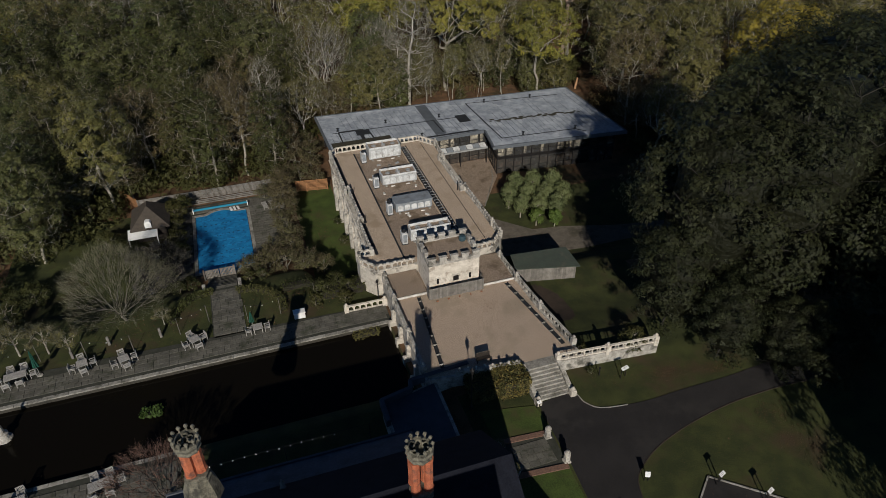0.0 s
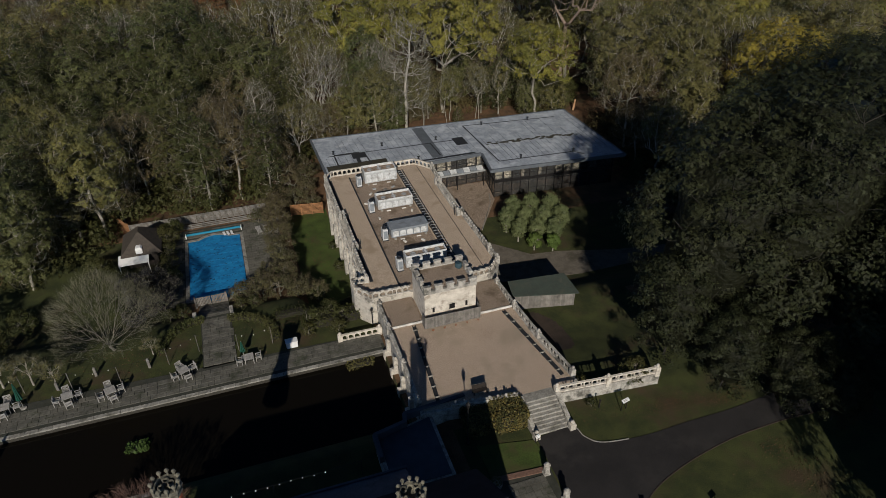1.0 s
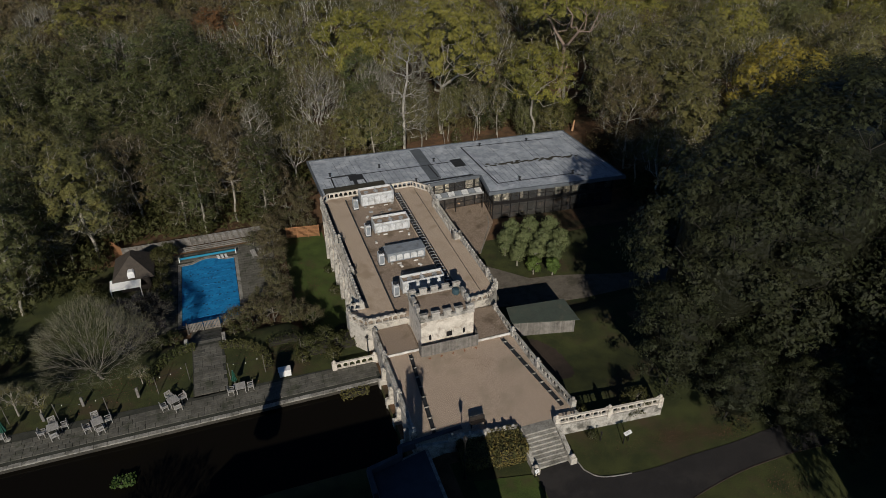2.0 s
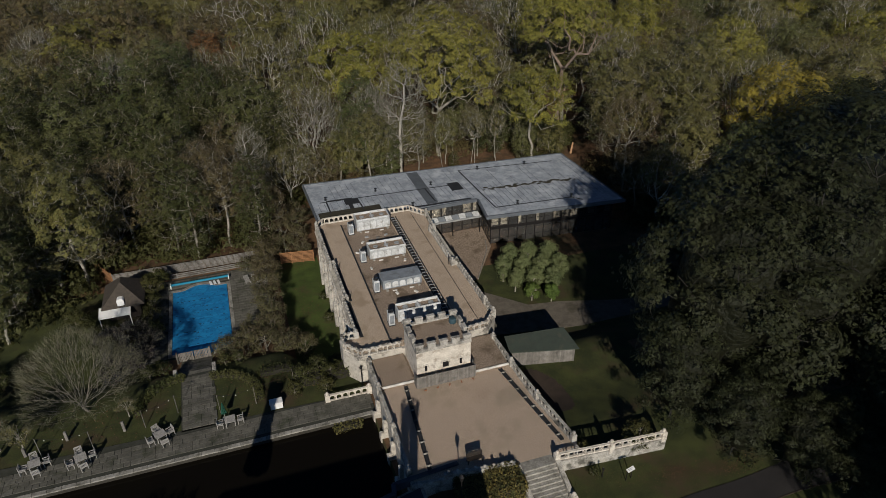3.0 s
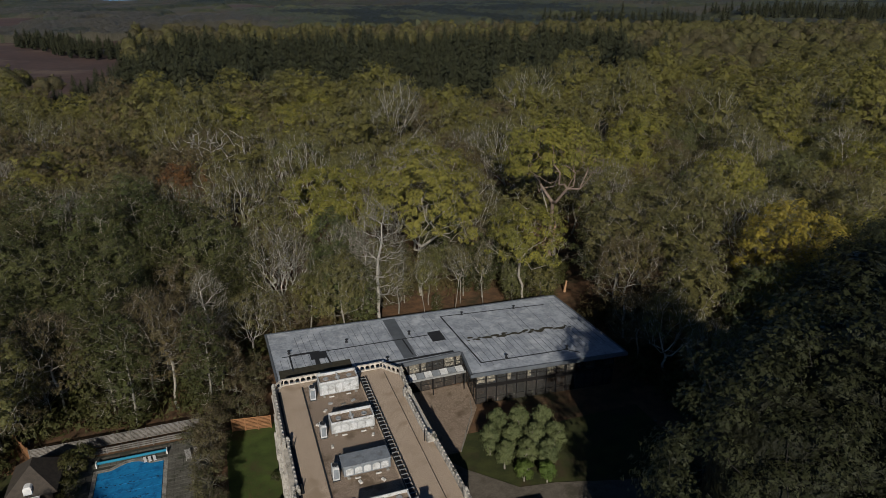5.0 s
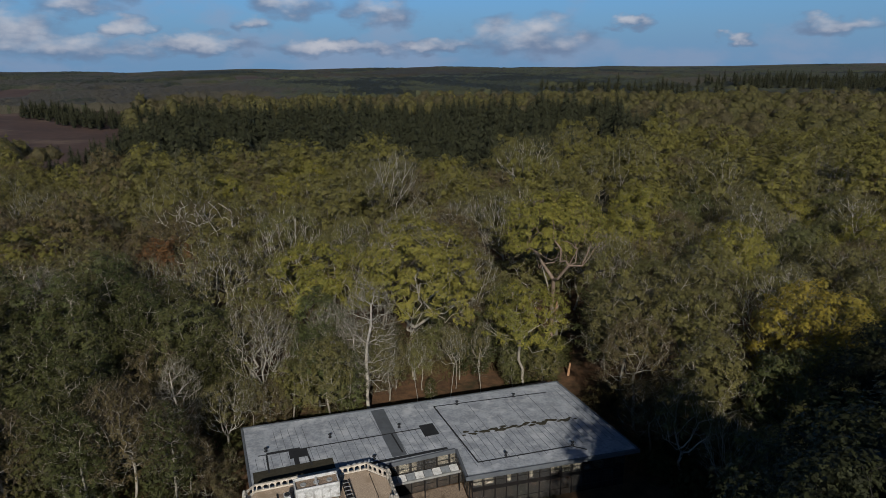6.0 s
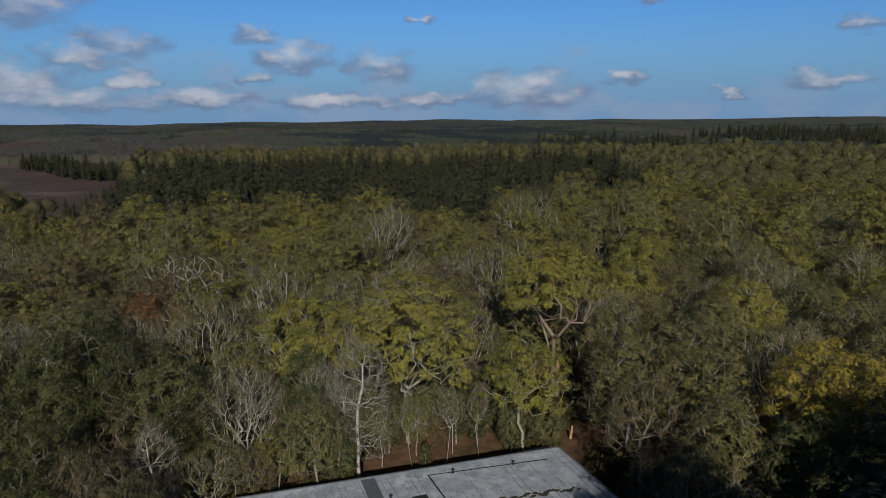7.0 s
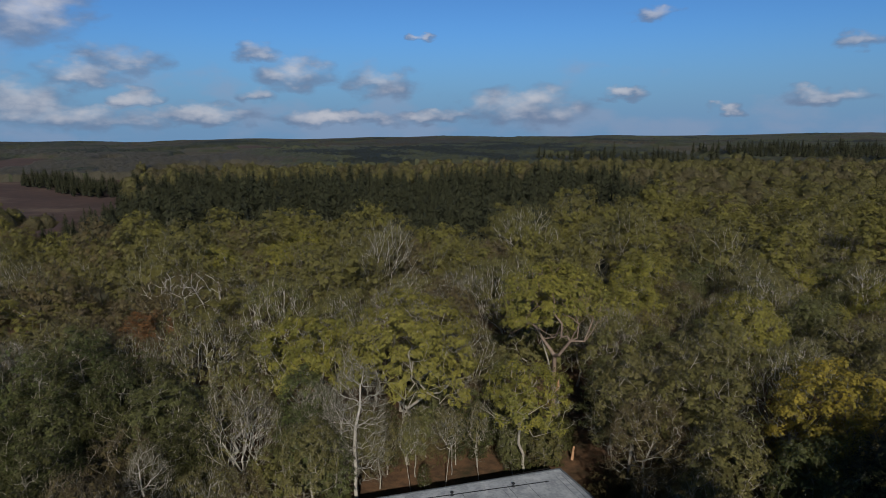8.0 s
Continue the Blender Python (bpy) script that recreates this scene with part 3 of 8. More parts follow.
sheet("road", list(reversed(drive_poly)) if sum((drive_poly[i][0] - drive_poly[i - 1][0]) * (drive_poly[i][1] + drive_poly[i - 1][1]) for i in range(len(drive_poly))) > 0 else drive_poly,
      DRIVE_Z + 0.02, ASPHALT, "dark asphalt drive that forks between lawns", "road", 0.3)


def kerb_line(name, pts, z, w, h, material, label):
    s = Shape()
    for a, b in zip(pts[:-1], pts[1:]):
        a, b = Vector((*a[:2], 0)), Vector((*b[:2], 0))
        d = (b - a)
        if d.length < 0.02:
            continue
        n = Vector((-d.y, d.x, 0)).normalized() * w / 2
        s.add([a + n + Vector((0, 0, z - 0.2)), a - n + Vector((0, 0, z - 0.2)), b - n + Vector((0, 0, z - 0.2)), b + n + Vector((0, 0, z - 0.2)),
               a + n + Vector((0, 0, z + h)), a - n + Vector((0, 0, z + h)), b - n + Vector((0, 0, z + h)), b + n + Vector((0, 0, z + h))],
              [(4, 5, 6, 7), (0, 1, 5, 4), (1, 2, 6, 5), (2, 3, 7, 6), (3, 0, 4, 7)])
    return structure(name, s, material, label, "kerb")


kerb_line("kerb", east_edge[8:30], DRIVE_Z, 0.09, 0.06, COPING, "pale stone edging between the drive and the lawn")
kerb_line("kerb", inner, DRIVE_Z, 0.08, 0.05, SOIL, "low dark edging round the inner lawn")
# the track behind the shed
sheet("path", [(11.2, 16.5), (30, 13.5), (46, 11), (46, 15.5), (30, 18), (22.5, 20.2), (18.5, 20.8), (14.0, 25.5), (11.4, 29.5), (10.9, 29.5)], LOW_Z + 0.06, TRACK, "worn gravel track beside the shed", "path", 0.3)

# ---- pavilion: main block ----
MX0, MX1, MY0, MY1 = -5.5, 10.2, 11.0, 40.2
CANT = 2.6
main_plan = [(MX0 + CANT, MY0 - 0.6), (-0.9, MY0 - 0.6), (5.2, MY0 - 0.6), (MX1 - 1.6, MY0 - 0.3), (MX1, MY0 + 1.6), (MX1, MY1 - CANT), (MX1 - CANT + 0.6, MY1), (MX0 + 1.2, MY1), (MX0, MY1 - 1.2),
             (MX0, MY0 + 3.0), (MX0 - 1.6, MY0 + 3.0), (MX0 - 1.6, MY0 + 1.2), (MX0 - 0.2, MY0 - 0.6)]


def inset(poly, k):
    """A plan drawn in by k."""
    n, out = len(poly), []
    for i in range(n):
        p0, p1, p2 = Vector(poly[i - 1]), Vector(poly[i]), Vector(poly[(i + 1) % n])
        d1, d2 = (p1 - p0).normalized(), (p2 - p1).normalized()
        n1, n2 = Vector((-d1.y, d1.x)), Vector((-d2.y, d2.x))
        b = n1 + n2
        out.append(tuple(p1 + b * (k / max(0.3, b.dot(n1)))))
    return out


pavilion = thing("pavilion", "long limestone pavilion with a gravelled flat roof and arcaded parapets", "building")
s = Shape()
s.prism(main_plan, -3.4, ROOF_Z)
part("wall", s, STONE, pavilion)
s = Shape()
s.prism(inset(main_plan, 0.45), ROOF_Z, ROOF_Z + 0.05)
part("roof", s, GRAVEL, pavilion, "flat roof of buff gravel")
# the bare service strip between two kerbs
s = Shape()
s.prism([(-1.9, 11.6), (4.7, 11.6), (4.7, 38.6), (-1.9, 38.6)], ROOF_Z + 0.05, ROOF_Z + 0.075)
part("roof", s, GRAVEL_OLD, pavilion, "leaf-stained service strip of the flat roof")
for x in (-2.0,):
    s = Shape()
    s.box(x - 0.09, 11.4, ROOF_Z, x + 0.09, 38.7, ROOF_Z + 0.16, c=0.03)
    part("kerb", s, FELT_DARK, pavilion, "dark felted kerb")
s = Shape()
s.box(8.1, 12.5, ROOF_Z + 0.05, 8.16, 39.0, ROOF_Z + 0.09)
part("cable", s, DARK_METAL, pavilion)


def arch_segment(w, h, d, hole_w, hole_h, n=7):
    """One bay of an arcaded parapet: half a pier on either side of a round-headed opening."""
    s = Shape()
    prof = [(-hole_w / 2, 0.0)]
    r = hole_w / 2
    for i in range(n + 1):
        a = math.pi - math.pi * i / n
        prof.append((r * math.cos(a), hole_h - r + r * math.sin(a)))
    prof.append((hole_w / 2, 0.0))
    m = len(prof)
    for side, y in ((0, -d / 2), (1, d / 2)):
        outer = [(-w / 2, 0.0)] + [(-w / 2, h)] + [(-w / 2 + w * (i + 1) / (m - 1), h) for i in range(m - 3)] + [(w / 2, h), (w / 2, 0.0)]
        pts = [(x, y, z) for x, z in prof] + [(x, y, z) for x, z in outer[:m]]
        faces = [(i, i + 1, m + i + 1, m + i) for i in range(m - 1)]
        s.add(pts, faces if side else [tuple(reversed(f)) for f in faces])
    pts = [(x, -d / 2, z) for x, z in prof] + [(x, d / 2, z) for x, z in prof]
    s.add(pts, [(i, i + 1, m + i + 1, m + i) for i in range(m - 1)])
    return s


BAY = arch_segment(0.62, 0.62, 0.16, 0.43, 0.54).mesh("baluster", STONE)
BAY_OLD = arch_segment(0.62, 0.62, 0.16, 0.43, 0.54).mesh("baluster", STONE_OLD)
BAY_PALE = arch_segment(0.66, 0.66, 0.17, 0.46, 0.58).mesh("baluster", STONE_PALE)


def balustrade(label, pts, z, material, bay, base=0.13, bay_w=0.62, bay_h=0.62, caps=True, name="balustrade", parent=None, merlons=False):
    """An arcaded parapet along a line of corners: plinth, bays, coping and square piers with ball caps."""
    b = thing(name, label, "balustrade") if parent is None else parent
    s, c = Shape(), Shape()
    for a, e in zip(pts[:-1], pts[1:]):
        a, e = Vector((*a, 0)), Vector((*e, 0))
        d = e - a
        ang, length = math.atan2(d.y, d.x), d.length
        m = Matrix.Translation(a) @ Matrix.Rotation(ang, 4, "Z")
        for shape, z0, z1, w in ((s, z - 0.35, z + base, 0.13), (c, z + base + bay_h, z + base + bay_h + 0.08, 0.14)):
            q = Shape().box(-0.03, -w, z0, length + 0.03, w, z1, c=0.03)
            shape.add([m @ Vector(p) for p in q.v], q.f)
        n = max(1, int((length - 0.3) / bay_w))
        k = (length - 0.3) / n
        for i in range(n):
            part("baluster", bay, material, b, at=m @ Matrix.Translation((0.15 + k * (i + 0.5), 0, z + base)) @ Matrix.Diagonal((k / bay_w, 1, 1, 1)))
            if merlons:
                q = Shape().box(0.15 + k * (i + 0.3), -0.11, z + base + bay_h + 0.075, 0.15 + k * (i + 0.7), 0.11, z + base + bay_h + 0.20, c=0.04)
                c.add([m @ Vector(p) for p in q.v], q.f)
    part("plinth", s, material, b)
    part("coping", c, material, b)
    if caps:
        for x, y in pts:
            q = Shape()
            q.box(x - 0.24, y - 0.24, z - 0.3, x + 0.24, y + 0.24, z + base + bay_h + 0.14, c=0.04)
            q.lathe([(0.15, z + base + bay_h + 0.14), (0.10, z + base + bay_h + 0.2), (0.17, z + base + bay_h + 0.3), (0.12, z + base + bay_h + 0.42), (0.02, z + base + bay_h + 0.46)], x, y, 8)
            part("pier", q, material, b)
    return b


p = inset(main_plan, 0.2)
balustrade("limestone arcaded parapet with small merlons on the pavilion's end", [p[8], p[7], p[6], p[5]], ROOF_Z, STONE_PALE, BAY_PALE, base=0.13, bay_w=0.66, bay_h=0.66, caps=False)
balustrade("weathered arcaded parapet along the pavilion's long side", [p[5], (9.7, 33.0), (9.2, 33.0), (9.2, 24.0), (9.75, 24.0), (9.95, 15.0), p[4]], ROOF_Z, STONE_OLD, BAY_OLD, merlons=True)
balustrade("weathered crenellated parapet above the sunny lawn", [p[8], (-5.3, 28.2), (-4.95, 28.2), (-4.95, 20.5), (-5.3, 20.5), p[9]], ROOF_Z, STONE_OLD, BAY_OLD, merlons=True)
balustrade("limestone arcaded parapet round the pavilion's turret corner", [p[9], p[10], p[11], p[12], p[0], (-1.2, 10.55)], ROOF_Z, STONE, BAY, merlons=True, caps=False)
balustrade("limestone arcaded parapet beside the stair hut", [(5.3, 10.55), p[3], p[4]], ROOF_Z, STONE, BAY, merlons=True, caps=False)
# dark gutter strips, laid where they also deepen the western parapet's shadow
for x0, y0, x1, y1 in ((-4.92, 13.6, -4.55, 20.4), (-4.72, 20.5, -4.3, 28.1), (-4.92, 28.3, -4.55, 38.6)):
    part("gutter", Shape().box(x0, y0, ROOF_Z + 0.04, x1, y1, ROOF_Z + 0.07), FELT_DARK, pavilion, "dark gutter strip that deepens the parapet's shadow")
for a, e in zip([p[8], (-5.3, 28.2), (-4.95, 28.2), (-4.95, 20.5), (-5.3, 20.5)], [(-5.3, 28.2), (-4.95, 28.2), (-4.95, 20.5), (-5.3, 20.5), p[9]]):
    part("wall", Shape().box(min(a[0], e[0]) - 0.045, min(a[1], e[1]), ROOF_Z, max(a[0], e[0]) + 0.045, max(a[1], e[1]), ROOF_Z + 0.72), STONE_OLD, pavilion, "blind back of the crenellated parapet")
# blind windows, buttresses and string course of the sunny long wall
for i in range(7):
    y = 16.5 + 3.3 * i
    s = Shape()
    s.box(-5.72, y - 0.55, -1.2, -5.48, y - 0.43, 1.5).box(-5.72, y + 0.43, -1.2, -5.48, y + 0.55, 1.5).box(-5.74, y - 0.62, 1.5, -5.48, y + 0.62, 1.68, c=0.03).box(-5.78, y - 0.65, -1.34, -5.48, y + 0.65, -1.2, c=0.03)
    s.box(-5.68, y - 0.05, -1.2, -5.48, y + 0.05, 1.5).box(-5.68, y - 0.43, 0.3, -5.48, y + 0.43, 0.4)
    w = part("window", s, STONE_PALE, pavilion)
    part("pane", Shape().box(-5.56, y - 0.43, -1.2, -5.505, y + 0.43, 1.5), GLASS, w)
for i in range(6):
    y = 18.1 + 3.3 * i
    s = Shape()
    s.box(-6.0, y - 0.22, -3.2, -5.45, y + 0.22, 0.8, c=0.12).box(-5.8, y - 0.18, 0.8, -5.45, y + 0.18, 2.8, c=0.14)
    part("buttress", s, STONE_OLD, pavilion)
s = Shape()
s.box(-5.66, 14.2, 2.75, -5.46, 39.0, 2.95, c=0.05)
part("string_course", s, STONE_PALE, pavilion)
s = Shape()
s.box(10.16, 13.0, 2.75, 10.36, 37.0, 2.95, c=0.05)
part("string_course", s, STONE_PALE, pavilion)

# ---- the lower, front roof and its walls ----
front_plan = [(-5.0, -5.9), (4.1, -7.2), (10.3, -7.0), (9.3, 0.0), (8.9, 10.4), (-5.0, 10.4)]
front = thing("front_wing", "low front wing with a wide gravel roof behind stone parapets", "building")
part("wall", Shape().prism(front_plan, -1.6, FRONT_Z), STONE_OLD, front)
part("roof", Shape().prism(inset(front_plan, 0.3), FRONT_Z, FRONT_Z + 0.04), GRAVEL_FRONT, front, "wide buff gravel roof with worn patches")
for x0, x1, y0 in ((-4.85, -1.15, 6.0), (5.0, 8.6, 5.3)):
    part("roof", Shape().box(x0, y0, FRONT_Z + 0.02, x1, 10.3, FRONT_Z + 0.36), GRAVEL_OLD, front, "raised leaf-strewn gravel strip")
    part("coping", Shape().box(x0 - 0.05, y0 - 0.14, FRONT_Z + 0.2, x1 + 0.05, y0, FRONT_Z + 0.44, c=0.03), RENDER_WHITE, front, "pale coping strip")
# box gutters: dark channel with brackets
for gx0, gy0, gx1, gy1 in ((-2.2, 5.7, -3.1, -5.2), (7.6, 5.0, 9.2, -5.6)):
    a, e = Vector((gx0, gy0, FRONT_Z + 0.06)), Vector((gx1, gy1, FRONT_Z + 0.06))
    gutter = thing("roof_gutter", "dark box gutter with pale brackets on the gravel roof", "gutter")
    d = (e - a).normalized()
    n = Vector((-d.y, d.x, 0))
    s = Shape()
    for off, w, z0, z1 in ((0, 0.16, -0.02, 0.02), (-0.15, 0.025, -0.02, 0.13), (0.15, 0.025, -0.02, 0.13)):
        q = [a + n * (off - w) , a + n * (off + w), e + n * (off + w), e + n * (off - w)]
        s.add([v + Vector((0, 0, z0)) for v in q] + [v + Vector((0, 0, z1)) for v in q], [(7, 6, 5, 4), (0, 1, 5, 4), (1, 2, 6, 5), (2, 3, 7, 6), (3, 0, 4, 7)])
    part("channel", s, FELT_DARK, gutter)
    for i in range(8):
        c = a + (e - a) * ((i + 0.5) / 8)
        part("bracket", Shape().box(c.x - 0.24, c.y - 0.05, c.z, c.x + 0.24, c.y + 0.05, c.z + 0.16, c=0.02), COPING, gutter)
balustrade("weathered stone parapet with piers beside the gravel roof", [(8.75, 9.6), (8.95, 5.2), (9.35, 0.0), (10.1, -5.9)], FRONT_Z, STONE_OLD, BAY_OLD, base=0.08)
balustrade("weathered stone parapet above the pond's end wall", [(-4.85, 9.9), (-4.85, 6.0), (-4.85, 0.4), (-4.85, -4.6)], FRONT_Z, STONE_OLD, BAY_OLD, base=0.08)
edge_wall = thing("parapet_wall", "low stone parapet with ball finials above the creeper", "parapet")
wa, we = Vector((-2.2, -6.12, 0)), Vector((4.0, -7.0, 0))
wm = Matrix.Translation(wa) @ Matrix.Rotation(math.atan2(we.y - wa.y, we.x - wa.x), 4, "Z")
for nm, z0, z1, w in (("wall", FRONT_Z - 0.1, FRONT_Z + 0.5, 0.13), ("coping", FRONT_Z + 0.5, FRONT_Z + 0.6, 0.19)):
    q = Shape().box(0, -w, z0, (we - wa).length, w, z1, c=0.02)
    part(nm, Shape().add([wm @ Vector(v) for v in q.v], q.f), STONE_OLD, edge_wall)
for i in range(8):
    c = wa.lerp(we, (i + 0.5) / 8)
    zc = FRONT_Z + 0.6
    part("finial", Shape().lathe([(0.10, zc), (0.06, zc + 0.06), (0.13, zc + 0.14), (0.14, zc + 0.2), (0.09, zc + 0.29), (0.01, zc + 0.32)], c.x, c.y, 8), STONE_OLD, edge_wall)
lamp_post = thing("lamp_post", "tall black lamp post with a lantern beside the front wing", "lamp")
part("base", Shape().lathe([(0.2, 1.0), (0.2, 1.3), (0.11, 1.5), (0.07, 1.9)], -1.8, -9.3, 8), DARK_METAL, lamp_post)
part("post", Shape().tube((-1.8, -9.3, 1.9), (-1.8, -9.3, 5.5), 0.055, 0.045, 8), DARK_METAL, lamp_post)
part("lantern", Shape().lathe([(0.05, 5.5), (0.13, 5.6), (0.2, 6.0), (0.22, 6.04), (0.06, 6.25), (0.015, 6.45)], -1.8, -9.3, 6), DARK_METAL, lamp_post)
side_lamp = thing("lamp_post", "slim dark lamp post against the turret wall", "lamp")
part("post", Shape().tube((-5.75, 9.9, 0.0), (-5.75, 9.9, 2.3), 0.045, 0.04, 6), DARK_METAL, side_lamp)
part("lantern", Shape().lathe([(0.04, 2.3), (0.16, 2.38), (0.15, 2.55), (0.02, 2.66)], -5.75, 9.9, 8), DARK_METAL, side_lamp)
# stepped buttresses down to the pond
for y in (5.2, 2.4, -0.4, -3.2):
    s = Shape()
    s.box(-5.75, y - 0.3, -1.0, -4.95, y + 0.3, 0.6, c=0.2).box(-5.4, y - 0.25, 0.6, -4.95, y + 0.25, 2.0, c=0.2)
    part("buttress", s, STONE, front)
# balustrade at the terrace's end
balustrade("pale limestone balustrade at the end of the pond terrace", [(-9.6, 8.75), (-5.3, 8.7)], 0.0, STONE_PALE, BAY_PALE, base=0.12, bay_w=0.66, bay_h=0.66)

# ---- stair hut on the roof ----
hut = thing("stair_hut", "square limestone roof hut with battlements and slit windows", "hut")
HX0, HX1, HY0, HY1, HZ = -0.9, 4.75, 5.95, 10.4, 6.2
s = Shape()
s.box(HX0, HY0, FRONT_Z, HX1, HY1, HZ)
part("wall", s, STONE_PALE, hut)
part("roof", Shape().box(HX0 + 0.3, HY0 + 0.3, HZ, HX1 - 0.3, HY1 - 0.3, HZ + 0.05), GRAVEL_OLD, hut, "mossy gravel roof")
s = Shape()
t = 0.3
s.box(HX0 - 0.06, HY0 - 0.06, HZ - 0.12, HX1 + 0.06, HY0 + t, HZ + 0.2, c=0.03).box(HX0 - 0.06, HY1 - t, HZ - 0.12, HX1 + 0.06, HY1 + 0.06, HZ + 0.2, c=0.03)
s.box(HX0 - 0.06, HY0 + t, HZ - 0.12, HX0 + t, HY1 - t, HZ + 0.2, c=0.03).box(HX1 - t, HY0 + t, HZ - 0.12, HX1 + 0.06, HY1 - t, HZ + 0.2, c=0.03)
part("parapet", s, STONE_OLD, hut)
MERLON = Shape().box(-0.38, -0.18, 0, 0.38, 0.18, 0.5, c=0.05).box(-0.44, -0.22, 0.5, 0.44, 0.22, 0.62, c=0.05).mesh("merlon", STONE_OLD)
for y in (HY0 + 0.12, HY1 - 0.12):
    for i in range(5):
        part("merlon", MERLON, STONE_OLD, hut, at=pose(HX0 + 0.34 + i * 1.24, y, HZ + 0.2))
for x in (HX0 + 0.12, HX1 - 0.12):
    for i in range(2):
        part("merlon", MERLON, STONE_OLD, hut, at=pose(x, HY0 + 1.6 + i * 1.3, HZ + 0.2, rz=90))
for x, w in ((0.05, 0.24), (2.1, 0.62), (3.7, 0.24)):
    s = Shape()
    y = HY0
    s.box(x - w / 2 - 0.16, y - 0.07, 4.36, x + w / 2 + 0.16, y + 0.02, 4.46, c=0.02).box(x - w / 2 - 0.16, y - 0.07, 4.1, x - w / 2 - 0.06, y + 0.02, 4.36).box(x + w / 2 + 0.06, y - 0.07, 4.1, x + w / 2 + 0.16, y + 0.02, 4.36)
    w_ob = part("window", s, STONE, hut)
    # dark panel on the solid wall, coloured like the slit's lightless depth
    part("pane", Shape().box(x - w / 2, y - 0.02, 3.62, x + w / 2, y + 0.01, 4.26), DARK_METAL, w_ob, "dark panel for the unlit depth of a slit")
# boarded screen in front of the hut
screen = thing("timber_screen", "weathered grey board screen in front of the hut", "fence")
BOARD = Shape().box(-0.088, -0.02, 0, 0.088, 0.02, 1.45, c=0.012).mesh("board", WOOD_GREY)
for i in range(32):
    x = -1.1 + i * 0.19
    part("board", BOARD, WOOD_GREY, screen, at=pose(x, 4.95 - 0.05 * (i / 32) + random.uniform(-0.008, 0.008), FRONT_Z + 0.04 + random.uniform(-0.01, 0.02)))
s = Shape().box(-1.2, 4.98, FRONT_Z + 0.35, 4.9, 5.05, FRONT_Z + 0.45).box(-1.2, 4.98, FRONT_Z + 1.1, 4.9, 5.05, FRONT_Z + 1.2)
part("rail", s, WOOD_GREY, screen)
part("board", Shape().box(-1.24, 4.97, FRONT_Z + 0.04, -1.2, 5.9, FRONT_Z + 1.45), WOOD_GREY, screen)
part("board", Shape().box(4.9, 4.93, FRONT_Z + 0.04, 4.94, 5.9, FRONT_Z + 1.45), WOOD_GREY, screen)

# ---- modern wing ----
WING = [(-5.0, 55.6), (-4.7, 41.3), (10.2, 41.25), (19.4, 41.6), (18.6, 35.8), (40.4, 34.0), (39.6, 53.3)]
WZ = 2.4
wing = thing("modern_wing", "flat-roofed two-storey wing with dark bronze glazing and a grey felt roof", "building")
core = [(-4.0, 54.8), (-3.8, 42.2), (10.4, 42.2), (20.6, 42.5), (19.8, 37.0), (39.2, 35.3), (38.6, 52.5)]
part("floor", Shape().prism(core, -3.3, -3.0), DARK_METAL, wing)
s = Shape()
s.prism(WING, WZ - 0.38, WZ)
roof = part("roof", s, FELT, wing, "grey felt flat roof with dark seams and stains")
s = Shape()
for a, e in zip(WING, WING[1:] + WING[:1]):
    a, e = Vector((*a, 0)), Vector((*e, 0))
    d = e - a
    m = Matrix.Translation(a) @ Matrix.Rotation(math.atan2(d.y, d.x), 4, "Z")
    q = Shape().box(-0.02, -0.02, WZ - 0.42, d.length + 0.02, 0.26, WZ + 0.09, c=0.03)
    s.add([m @ Vector(p) for p in q.v], q.f)
part("fascia", s, FELT_PATCH, wing, "pale grey metal roof edge")
part("floor", Shape().prism(core, -0.45, -0.12), DARK_METAL, wing)
# one solid block for the rooms; their lack of light is its colour
part("wall", Shape().prism([(-2.6, 54.0), (-2.6, 45.6), (23.2, 45.6), (23.2, 40.0), (36.8, 39.0), (36.8, 51.5)], -3.0, WZ - 0.4), ROOM_DARK, wing, "solid block behind the glass, coloured dark for unlit rooms")
part("wall", Shape().box(-4.0, 54.5, -3.0, 38.5, 54.7, WZ - 0.4), DARK_METAL, wing)


